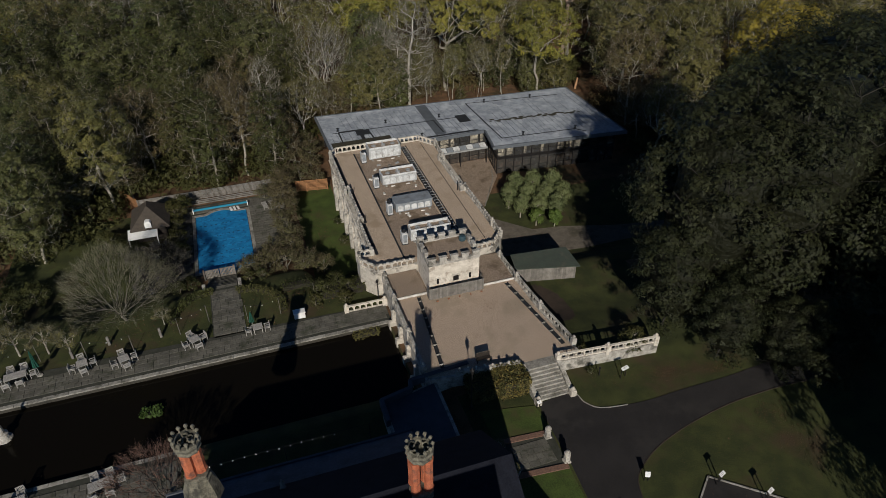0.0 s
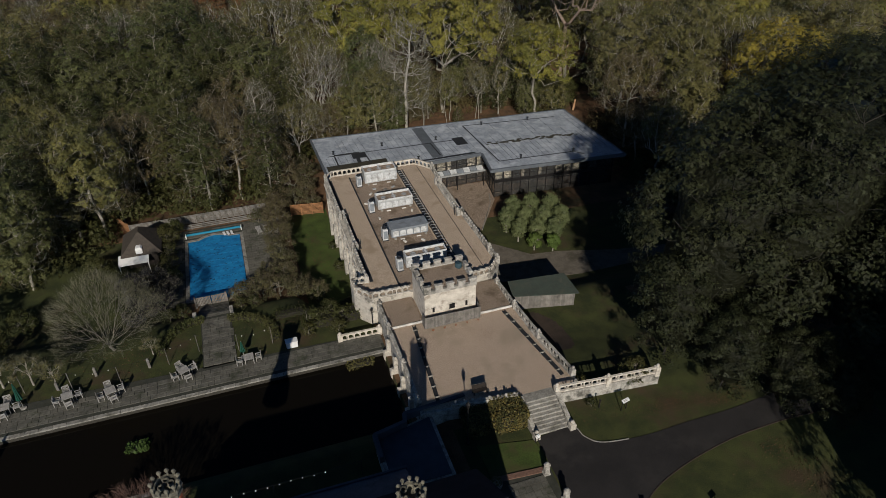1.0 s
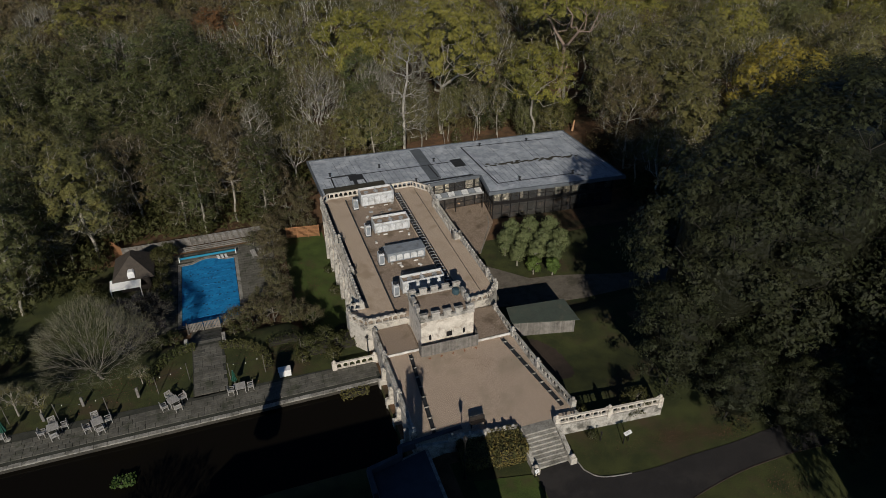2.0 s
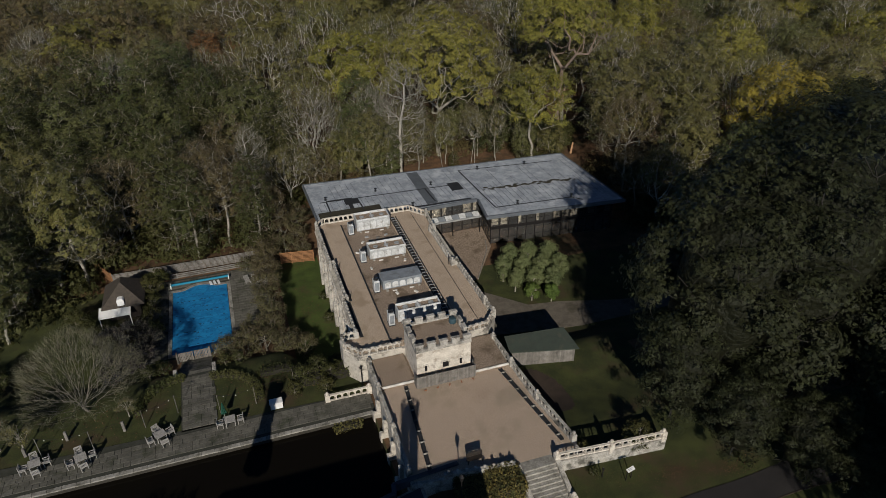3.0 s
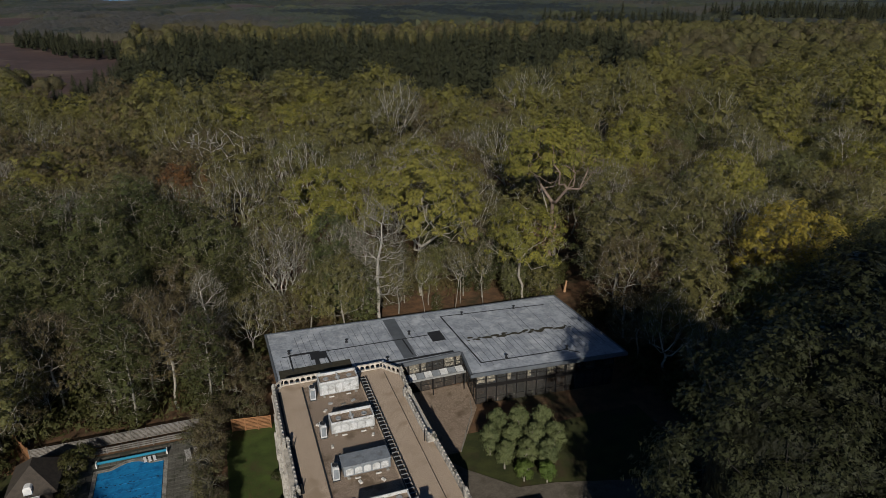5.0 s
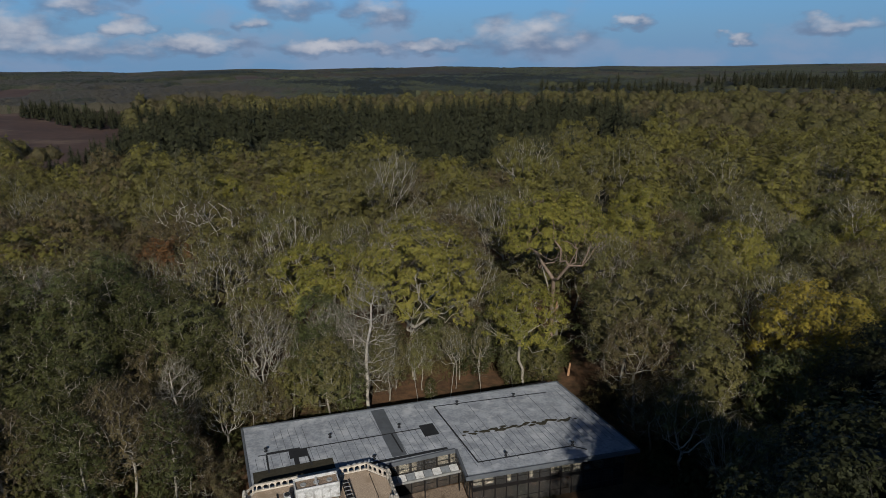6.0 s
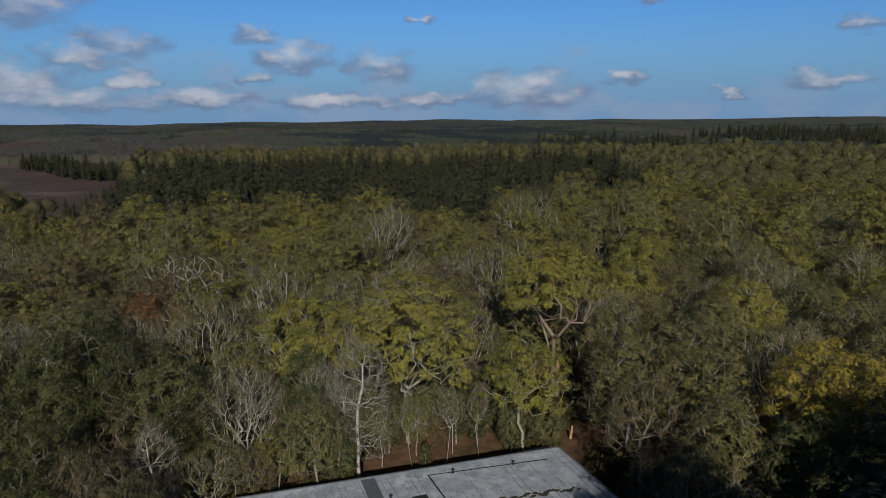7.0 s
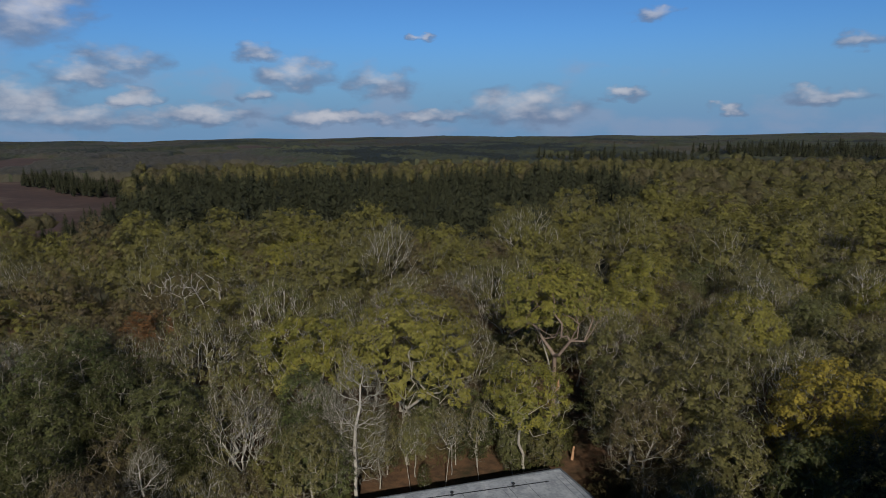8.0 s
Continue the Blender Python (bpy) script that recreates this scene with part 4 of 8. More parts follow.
def facade(a, e, n, curtains, seed):
    """Bronze glazing over two storeys between two corners: each bay a window with frame, pane and, in some, curtains."""
    a, e = Vector((*a, 0)), Vector((*e, 0))
    d = e - a
    m = Matrix.Translation(a) @ Matrix.Rotation(math.atan2(d.y, d.x), 4, "Z")
    w = d.length / n
    rnd = random.Random(seed)
    for z0, z1 in ((-3.0, -0.45), (-0.12, WZ - 0.4)):
        h = z1 - z0
        frame_mesh = Shape().box(0, -0.06, 0, 0.07, 0.06, h).box(w - 0.07, -0.06, 0, w, 0.06, h).box(0.07, -0.05, 0, w - 0.07, 0.05, 0.08).box(0.07, -0.05, h - 0.08, w - 0.07, 0.05, h).box(0.07, -0.04, h * 0.36, w - 0.07, 0.04, h * 0.36 + 0.06).mesh("window", DARK_METAL)
        pane_mesh = Shape().box(0.07, -0.012, 0.08, w - 0.07, 0.012, h - 0.08).mesh("pane", GLASS)
        for i in range(n):
            win = part("window", frame_mesh, DARK_METAL, wing, at=m @ Matrix.Translation((w * i, 0, z0)))
            pane = part("pane", pane_mesh, GLASS, win)
            pane.visible_shadow = False
            if z0 > -1 and rnd.random() < curtains:
                c = Shape()
                x0, x1 = (0.1, w * 0.5) if rnd.random() < 0.5 else (w * 0.12, w - 0.12)
                k = 9
                pts = [(x0 + (x1 - x0) * j / k, 0.28 + 0.05 * (j % 2), z) for z in (0.1, h - 0.05) for j in range(k + 1)]
                c.add(pts, [(j, j + 1, k + 2 + j, k + 1 + j) for j in range(k)])
                part("curtain", c, CURTAIN, win, "pale drawn curtain")


facade(core[4], core[5], 14, 0.55, 3)
facade(core[3], core[4], 4, 0.2, 5)
facade((10.6, 42.2), core[3], 6, 0.6, 8)
facade(core[5], core[6], 10, 0.3, 9)
# felt joints, patches, moss and outlets of the big roof
rnd = random.Random(12)


def roof_piece(name, x0, y0, x1, y1, material, z=0.012, turn=0.0, label=""):
    return part(name, Shape().box(x0, y0, WZ - 0.004, x1, y1, WZ + z, turn), material, roof, label)


for i in range(22):
    x = 20.5 + i * 0.88
    y0 = 37.0 + rnd.uniform(0, 1.0)
    part("felt_joint", Shape().box(x - 0.03, y0, WZ - 0.003, x + 0.03, y0 + rnd.choice((7.0, 9.5, 14.0)), WZ + 0.010, turn=0.02), FELT_PATCH, roof)
for i in range(26):
    x = -3.6 + i * 0.9
    part("felt_joint", Shape().box(x - 0.025, 42.6, WZ - 0.003, x + 0.025, rnd.choice((47.8, 53.6)), WZ + 0.010, turn=0.05), FELT_PATCH, roof)
for (x0, y0), (x1, y1), w in (((-3.4, 48.3), (18.5, 47.6), 0.10), ((21.0, 38.2), (20.2, 52.4), 0.12), ((20.2, 52.4), (36.5, 50.8), 0.10), ((21.0, 38.2), (33.0, 37.5), 0.11), ((33.0, 37.5), (34.4, 36.2), 0.10),
                              ((-2.4, 48.2), (-2.4, 44.4), 0.14), ((2.2, 48.1), (2.5, 44.2), 0.14), ((-2.4, 48.5), (1.6, 48.4), 0.16), ((13.0, 47.7), (13.2, 43.2), 0.12)):
    a, e = Vector((x0, y0, 0)), Vector((x1, y1, 0))
    d = e - a
    m = Matrix.Translation(a) @ Matrix.Rotation(math.atan2(d.y, d.x), 4, "Z")
    q = Shape().box(0, -w * 0.8, WZ - 0.002, d.length, w * 0.8, WZ + 0.035)
    part("felt_joint", Shape().add([m @ Vector(v) for v in q.v], q.f), FELT_DARK, roof, "black bitumen joint")
roof_piece("patch", 16.8, 45.6, 18.7, 48.4, FELT_DARK, 0.016, 0, "black square patch")
roof_piece("patch", 0.2, 46.4, 2.4, 48.1, FELT_DARK, 0.016, 0, "black square patch")
roof_piece("patch", 0.6, 44.6, 1.2, 46.4, FELT_DARK, 0.014)
roof_piece("patch", 11.8, 42.6, 13.6, 54.2, FELT_PATCH, 0.014)
roof_piece("patch", -4.2, 41.9, 5.0, 45.0, MOSS, 0.02, 0, "dark mossy gutter strip")
roof_piece("patch", 6.0, 42.0, 18.6, 42.5, FELT_DARK, 0.015)
for i in range(34):
    x = 21.5 + i * 0.46
    y = 44.6 - 0.08 * (x - 21) + rnd.uniform(-0.35, 0.35)
    k = rnd.uniform(0.2, 0.5)
    s = Shape()
    pts = [(x + k * 1.3 * math.cos(a) * rnd.uniform(0.6, 1.2), y + k * 0.7 * math.sin(a) * rnd.uniform(0.6, 1.2)) for a in [2 * math.pi * j / 9 for j in range(9)]]
    s.prism(pts, WZ - 0.002, WZ + 0.03 + 0.03 * rnd.random())
    part("moss", s, MOSS, roof, "clump of dark moss")
for x, y in ((5.5, 49.5), (14.3, 48.8), (23.4, 51.9), (31.6, 51.2), (24.6, 38.3), (33.2, 37.6), (-2.4, 49.0), (9.6, 42.9)):
    s = Shape().lathe([(0.20, WZ), (0.20, WZ + 0.10), (0.10, WZ + 0.14), (0.10, WZ + 0.4), (0.22, WZ + 0.42), (0.22, WZ + 0.5), (0.05, WZ + 0.56)], x, y, 8)
    part("vent", s, FELT_DARK, roof, "black roof outlet")
# glazed lean-to over the link
link = thing("glazed_link", "shallow glazed canopy with white bars between pavilion and wing", "canopy")
for i in range(8):
    x0 = 10.9 + i * 1.1
    w = part("panel", Shape().add([(x0, 40.9, -0.1), (x0 + 1.04, 40.9, -0.1), (x0 + 1.04, 41.9, 0.2), (x0, 41.9, 0.2), (x0, 40.9, -0.06), (x0 + 1.04, 40.9, -0.06), (x0 + 1.04, 41.9, 0.24), (x0, 41.9, 0.24)],
                                  [(3, 2, 1, 0), (4, 5, 6, 7), (0, 1, 5, 4), (1, 2, 6, 5), (2, 3, 7, 6), (3, 0, 4, 7)]), PLANT_WHITE if i % 2 else PLANT_GREY, link)
part("beam", Shape().box(10.8, 40.72, -0.3, 19.8, 40.9, -0.05), GREY_METAL, link)
for x in (11.0, 15.2, 19.6):
    part("post", Shape().box(x - 0.06, 40.74, -3.0, x + 0.06, 40.86, -0.3), DARK_METAL, link)
sheet("patio", [(11.0, 28.6), (14.6, 28.6), (19.6, 36.2), (20.4, 42.1), (10.6, 42.1)], LOW_Z + 0.07, GRAVEL_OLD, "bare brown gravel yard between pavilion and wing", "yard", 0.3)
kerb_line("kerb", [(14.6, 28.6), (18.6, 35.4), (19.4, 38)], LOW_Z, 0.12, 0.14, COPING, "stone edging of the yard")

# ---- plant on the pavilion's roof ----
RZ = ROOF_Z + 0.075


def air_handler(x0, y0, w, d, h, material, label, cover):
    """A long plant unit: housing with panels, open or lidded top, feet, and a side fan unit."""
    u = thing("air_handler", label, "air conditioner", "plant on the roof")
    s = Shape()
    s.box(x0, y0, RZ + 0.18, x0 + w, y0 + d, RZ + h, c=0.05)
    part("housing", s, material, u)
    n = 5
    pw = (w - 0.3) / n
    for i in range(n):
        px = x0 + 0.15 + i * pw
        q = Shape()
        k = 7
        arc = [(px + 0.08, 0.32), (px + pw - 0.08, 0.32), (px + pw - 0.08, h - 0.42)] + [(px + pw / 2 + (pw / 2 - 0.08) * math.cos(math.pi * j / k), h - 0.42 + 0.2 * math.sin(math.pi * j / k)) for j in range(1, k)] + [(px + 0.08, h - 0.42)]
        pts = [(x, y0 - 0.035, RZ + z) for x, z in arc] + [(x, y0 + 0.01, RZ + z) for x, z in arc]
        m = len(arc)
        q.add(pts, [tuple(range(m))] + [(j, m + j, m + (j + 1) % m, (j + 1) % m) for j in range(m)])
        part("panel", q, PLANT_WHITE, u)
    if cover:
        part("cover", Shape().box(x0 - 0.08, y0 - 0.08, RZ + h, x0 + w + 0.08, y0 + d + 0.08, RZ + h + 0.10, c=0.04), PLANT_GREY, u, "grey sheet lid")
    else:
        q = Shape()
        q.box(x0, y0, RZ + h, x0 + w, y0 + 0.1, RZ + h + 0.22).box(x0, y0 + d - 0.1, RZ + h, x0 + w, y0 + d, RZ + h + 0.34).box(x0, y0 + 0.1, RZ + h, x0 + 0.1, y0 + d - 0.1, RZ + h + 0.25).box(x0 + w - 0.1, y0 + 0.1, RZ + h, x0 + w, y0 + d - 0.1, RZ + h + 0.25)
        q.box(x0 + w * 0.48, y0 + 0.1, RZ + h, x0 + w * 0.52, y0 + d - 0.1, RZ + h + 0.2)
        part("upstand", q, PLANT_WHITE, u)
        part("tray", Shape().box(x0 + 0.1, y0 + 0.1, RZ + h - 0.01, x0 + w - 0.1, y0 + d - 0.1, RZ + h + 0.015), GRAVEL_OLD, u, "rusty recessed top")
        for i in range(3):
            part("fan", Shape().lathe([(0.32, RZ + h), (0.32, RZ + h + 0.12), (0.26, RZ + h + 0.14), (0.05, RZ + h + 0.08)], x0 + w * (0.2 + 0.3 * i), y0 + d / 2, 12), GREY_METAL, u)
    for x in (x0 + 0.3, x0 + w - 0.5):
        part("foot", Shape().box(x, y0 - 0.25, RZ, x + 0.3, y0 + d + 0.1, RZ + 0.18, c=0.02), COPING, u)
    for x in (x0 + w * 0.28, x0 + w * 0.72):
        part("ballast", Shape().box(x - 0.28, y0 - 0.42, RZ, x + 0.28, y0 - 0.24, RZ + 0.10, c=0.02), RENDER_WHITE, u, "white ballast block")


def condenser(x, y):
    u = thing("condenser", "slim upright white condenser with a round fan grille", "air conditioner", "condensers on the roof")
    part("body", Shape().box(x - 0.32, y - 0.5, RZ + 0.1, x + 0.32, y + 0.5, RZ + 1.55, c=0.05), PLANT_WHITE, u)
    part("grille", Shape().box(x - 0.24, y - 0.53, RZ + 0.3, x + 0.24, y - 0.5, RZ + 1.35), PLANT_GREY, u)
    part("fan", Shape().lathe([(0.29, RZ + 1.55), (0.29, RZ + 1.68), (0.2, RZ + 1.7), (0.04, RZ + 1.62)], x, y, 12), FELT_DARK, u)
    part("foot", Shape().box(x - 0.36, y - 0.55, RZ, x + 0.36, y + 0.55, RZ + 0.1), FELT_DARK, u)


air_handler(-0.3, 35.9, 4.6, 1.9, 1.7, PLANT_MID, "long pale plant unit with open top, streaked with dirt", False)
air_handler(-0.3, 28.3, 4.7, 1.8, 1.35, PLANT_MID, "long pale plant unit with open top, lightly rusted", False)
air_handler(-0.4, 21.2, 4.7, 1.9, 1.3, PLANT_GREY, "long grey plant unit under a sheet lid", True)
air_handler(-0.4, 14.6, 4.9, 1.2, 1.5, PLANT_MID, "long pale plant unit close behind the hut", False)
for y in (36.0, 28.6, 21.6, 14.9):
    condenser(-1.15, y)
# cable ladder
ladder = thing("cable_ladder", "dark metal cable ladder along the plant units", "cable tray")
part("rail", Shape().box(4.85, 13.0, RZ + 0.12, 4.93, 38.4, RZ + 0.24), FELT_DARK, ladder)
part("rail", Shape().box(5.65, 13.0, RZ + 0.12, 5.73, 38.4, RZ + 0.24), FELT_DARK, ladder)
part("duct", Shape().box(5.05, 13.0, RZ + 0.06, 5.5, 38.4, RZ + 0.18, c=0.03), DARK_METAL, ladder)
RUNG = Shape().box(4.93, -0.05, RZ + 0.13, 5.65, 0.05, RZ + 0.22).mesh("rung", GREY_METAL)
for i in range(36):
    part("rung", RUNG, GREY_METAL, ladder, at=pose(0, 13.4 + i * 0.7, 0))
for i, (x, y, mt) in enumerate(((0.6, 34.2, GREY_METAL), (2.0, 33.6, WOOD_GREY), (3.2, 34.0, GREY_METAL), (-0.2, 33.0, RENDER_WHITE), (3.9, 27.0, RENDER_WHITE), (-0.6, 26.4, RENDER_WHITE), (1.0, 20.2, RENDER_WHITE), (3.2, 19.8, RENDER_WHITE), (-1.4, 30.6, RENDER_WHITE))):
    b = thing("ballast_block", "loose block lying on the flat roof", "block", "blocks on the roof")
    part("block", Shape().box(x - 0.25, y - 0.14, RZ, x + 0.25, y + 0.14, RZ + 0.16, turn=0.3 * i, c=0.03), mt, b)
tank = thing("water_tank", "small dull teal tank beside the hut", "tank")
part("body", Shape().lathe([(0.36, HZ + 0.05), (0.4, HZ + 0.15), (0.38, HZ + 0.5), (0.28, HZ + 0.6), (0.08, HZ + 0.62)], 4.0, 9.3, 12), TANK_TEAL, tank)
# roof posts that cast long shadows; the western two stand in for parapet finials
for x, y, h in ((-4.5, 27.6, 0.9), (-4.5, 20.8, 0.9), (8.8, 24.2, 1.3)):
    pst = thing("lightning_post", "thin dark post by the parapet", "post")
    part("post", Shape().tube((x, y, RZ), (x, y, RZ + h), 0.07, 0.05, 6), DARK_METAL, pst)
bench = thing("garden_bench", "dark wooden bench at the edge of the gravel roof", "bench")
bm_z = FRONT_Z + 0.04
part("seat", Shape().box(0.2, -5.5, bm_z + 0.42, 1.6, -5.05, bm_z + 0.48, c=0.01), BENCH_WOOD, bench)
part("backrest", Shape().box(0.2, -5.06, bm_z + 0.5, 1.6, -5.0, bm_z + 0.95, c=0.01), BENCH_WOOD, bench)
for x in (0.22, 1.5):
    for y in (-5.48, -5.08):
        part("leg", Shape().box(x, y, bm_z, x + 0.08, y + 0.08, bm_z + 0.6), BENCH_WOOD, bench)
for i in range(5):
    b = thing("terracotta_brick", "loose terracotta brick on the gravel", "brick", "loose bricks")
    part("brick", Shape().box(-0.6 + i * 1.25, 4.45, FRONT_Z + 0.04, -0.35 + i * 1.25, 4.57, FRONT_Z + 0.13, turn=0.5 * i, c=0.01), TERRACOTTA, b)

# ---- entrance steps and balustraded wall by the drive ----
stairs = tagged(thing("stairs", "worn limestone steps up to the gravel roof", "stairs"), kind="structure")
NST = 9
for i in range(NST):
    y1 = -10.55 + i * 0.35
    part("step", Shape().box(4.35, y1, DRIVE_Z - 0.1, 7.5, y1 + 0.38 if i < NST - 1 else -6.7, DRIVE_Z + 0.02 + (i + 1) * 0.148, c=0.03), COPING, stairs)
for x in (4.15, 7.65):
    s = Shape()
    s.add([(x - 0.2, -10.7, DRIVE_Z - 0.1), (x + 0.2, -10.7, DRIVE_Z - 0.1), (x + 0.2, -7.2, DRIVE_Z - 0.1), (x - 0.2, -7.2, DRIVE_Z - 0.1),
           (x - 0.2, -10.7, DRIVE_Z + 0.45), (x + 0.2, -10.7, DRIVE_Z + 0.45), (x + 0.2, -7.2, FRONT_Z + 0.4), (x - 0.2, -7.2, FRONT_Z + 0.4)],
          [(4, 5, 6, 7), (0, 1, 5, 4), (1, 2, 6, 5), (2, 3, 7, 6), (3, 0, 4, 7)])
    part("cheek_wall", s, STONE_OLD, stairs)
    q = Shape().box(x - 0.28, -11.05, DRIVE_Z - 0.1, x + 0.28, -10.5, DRIVE_Z + 0.7, c=0.05)
    q.lathe([(0.18, DRIVE_Z + 0.7), (0.22, DRIVE_Z + 0.85), (0.1, DRIVE_Z + 1.02), (0.02, DRIVE_Z + 1.06)], x, -10.78, 8)
    part("newel", q, STONE, stairs)
retaining = thing("retaining_wall", "coursed limestone wall under the drive-side balustrade", "wall")
part("wall", Shape().add([(7.9, -7.7, 0.6), (18.1, -8.5, 0.6), (18.1, -8.0, 0.6), (7.9, -7.2, 0.6), (7.9, -7.7, 2.4), (18.1, -8.5, 2.4), (18.1, -8.0, 2.4), (7.9, -7.2, 2.4)],
                         [(4, 5, 6, 7), (0, 1, 5, 4), (1, 2, 6, 5), (2, 3, 7, 6), (3, 0, 4, 7)]), STONE_OLD, retaining)
balustrade("pale limestone balustrade with round-headed bays above the drive", [(7.7, -7.4), (12.8, -7.85), (17.9, -8.25)], 2.35, STONE_PALE, BAY_PALE, base=0.14, bay_w=0.8, bay_h=0.56)


def sign(x, y, z, h, w, turn, label, slope=25, bh=0.36):
    g = thing("sign", label, "sign", "garden signs", at=pose(x, y, z, rz=turn))
    for px in (-w * 0.36, w * 0.36):
        part("post", Shape().box(px - 0.03, 0.0, 0, px + 0.03, 0.06, h), DARK_METAL, g)
    c, sn = math.cos(radians(slope)), math.sin(radians(slope))
    b = part("board", Shape().box(-w / 2, -0.02, -bh / 2, w / 2, 0.02, bh / 2), SIGN_WHITE, g, "white board with faint grey lettering")
    b.matrix_basis = pose(0, -0.03, h, -slope)
    for i in range(2):
        bar = part("lettering", Shape().box(-w * 0.32, -0.026, 0.04 - 0.1 * i, w * (0.3 - 0.12 * i), -0.021, 0.08 - 0.1 * i), INK, b)


sign(13.2, -10.4, DRIVE_Z, 1.3, 0.8, 12, "white board sign on two dark posts on the grass", 68, 0.34)
sign(14.4, -23.1, DRIVE_Z, 1.3, 0.62, 20, "small white sign on posts in the lawn", 68, 0.3)
sign(17.0, -25.6, DRIVE_Z, 1.3, 0.62, 20, "small white sign on posts in the lawn", 68, 0.3)
sign(9.0, -21.0, DRIVE_Z, 0.9, 0.42, -20, "small white sign at the fork of the drive", 20, 0.5)
sign(4.0, -11.2, DRIVE_Z, 0.8, 0.4, 10, "small white notice beside the steps", 40, 0.3)
for x, y, h in ((11.2, -9.4, 0.9), (5.6, -23.5, 0.8)):
    lp = thing("path_light", "small dark bollard light in the grass", "lamp", "bollards")
    part("post", Shape().tube((x, y, DRIVE_Z - 0.1), (x, y, DRIVE_Z + h), 0.05, 0.05, 6), DARK_METAL, lp)
    part("head", Shape().lathe([(0.05, DRIVE_Z + h), (0.11, DRIVE_Z + h + 0.04), (0.10, DRIVE_Z + h + 0.16), (0.02, DRIVE_Z + h + 0.2)], x, y, 8), DARK_METAL, lp)
# lawns and the little paved court by the drive
sheet("lawn", [(-1.2, -13.4), (3.9, -13.7), (3.9, -10.9), (-1.2, -9.9)], DRIVE_Z + 0.05, LAWN, "small lawn below the creeper", "lawn", 0.2)
sheet("lawn", [(-1.2, -30), (2.6, -30), (3.55, -21), (3.7, -17.9), (-1.2, -16.9)], DRIVE_Z + 0.05, LAWN, "mown lawn beside the drive", "lawn", 0.2)


def strew(name, label, spots, count, size, material, seed, category="leaf litter", level=None):
    """Fallen leaves lying loose on the ground: spots of (x, y, half length, half width, turn)."""
    r = np.random.default_rng(seed)
    k = r.integers(0, len(spots), count)
    sp = np.array(spots)[k]
    u, v = r.normal(0, 0.55, count) * sp[:, 2], r.normal(0, 0.55, count) * sp[:, 3]
    x, y = sp[:, 0] + u * np.cos(sp[:, 4]) - v * np.sin(sp[:, 4]), sp[:, 1] + u * np.sin(sp[:, 4]) + v * np.cos(sp[:, 4])
    c = np.stack([x, y, (land(x, y) if level is None else np.full(count, level)) + 0.05 + r.uniform(0, 0.03, count)], axis=1)
    n = r.normal(0, 0.25, (count, 3)) + np.array([0, 0, 1.0])
    n /= np.linalg.norm(n, axis=1, keepdims=True)
    w = np.cross(n, r.normal(0, 1, (count, 3)))
    w /= np.linalg.norm(w, axis=1, keepdims=True)
    q = np.cross(n, w)
    s = (size * r.uniform(0.6, 1.4, count))[:, None]
    vv = np.stack([c - w * s * 0.5, c + q * s * 0.3, c + w * s * 0.5, c - q * s * 0.3], axis=1).reshape(-1, 3)
    tagged(new(name, numpy_mesh(name, vv, np.arange(len(vv)).reshape(-1, 4), material)), label, category, kind="stuff")


strew("fallen_leaves", "reddish brown fallen leaves beside the drive", ((20.0, -11.5, 4.2, 1.1, -0.1), (22.6, -12.2, 2.0, 1.0, 0.0), (23.6, -18.6, 2.0, 1.8, -0.7), (23.4, -21.6, 1.8, 2.4, 0.0), (17.5, -11.0, 2.5, 1.0, 0.0)), 2000, 0.09, DEAD_LEAF, 71)
strew("fallen_leaves", "brown leaves blown over the gravel roof", ((-1.8, 2.6, 0.8, 1.6, 0.0), (3.5, 3.2, 2.6, 0.7, 0.0), (6.6, 1.2, 1.0, 1.6, 0.0), (3.0, -1.4, 2.6, 2.0, 0.0), (4.6, 2.0, 0.9, 0.8, 0.3)), 500, 0.07, DEAD_LEAF, 74, level=FRONT_Z + 0.01)
strew("fallen_leaves", "scattered brown leaves on the lawns", ((18.0, -23.0, 6.0, 5.0, 0.0), (13.0, -10.2, 4.5, 1.2, 0.0)), 500, 0.08, DEAD_LEAF, 72)
strew("fallen_leaves", "dark leaves and twigs strewn on the garden lawn", ((-30.0, 13.5, 8.0, 3.0, 0.0), (-14.0, 13.5, 5.0, 2.5, 0.0), (-9.0, 28.0, 1.6, 8.0, 0.0)), 1800, 0.13, DEAD_LEAF, 73)
sheet("flower_bed", [(14.0, -22.3), (9.4, -26.2), (13.0, -31), (19.5, -26.9)], DRIVE_Z + 0.03, ASPHALT, "dark bed with pale stone edging in the lawn", "bed", 0.2)
kerb_line("kerb", [(9.4, -26.2), (14.0, -22.3), (19.5, -26.9)], DRIVE_Z, 0.14, 0.09, COPING, "pale stone edging of the bed")
sheet("court_bed", [(-1.0, -17.0), (3.7, -17.8), (3.9, -13.8), (-1.0, -13.4)], DRIVE_Z + 0.045, SLAB_BED, "mortar bed of the small court", "paving", 0.2)
court = tagged(thing("court", "small court of mossy stone slabs by the drive", "paving"), kind="structure")
SLABS = [Shape().box(-w / 2 + 0.015, -h / 2 + 0.015, 0, w / 2 - 0.015, h / 2 - 0.015, 0.05, c=0.01).mesh("slab", SLAB) for w, h in ((0.9, 0.6), (0.6, 0.6), (1.2, 0.6))]


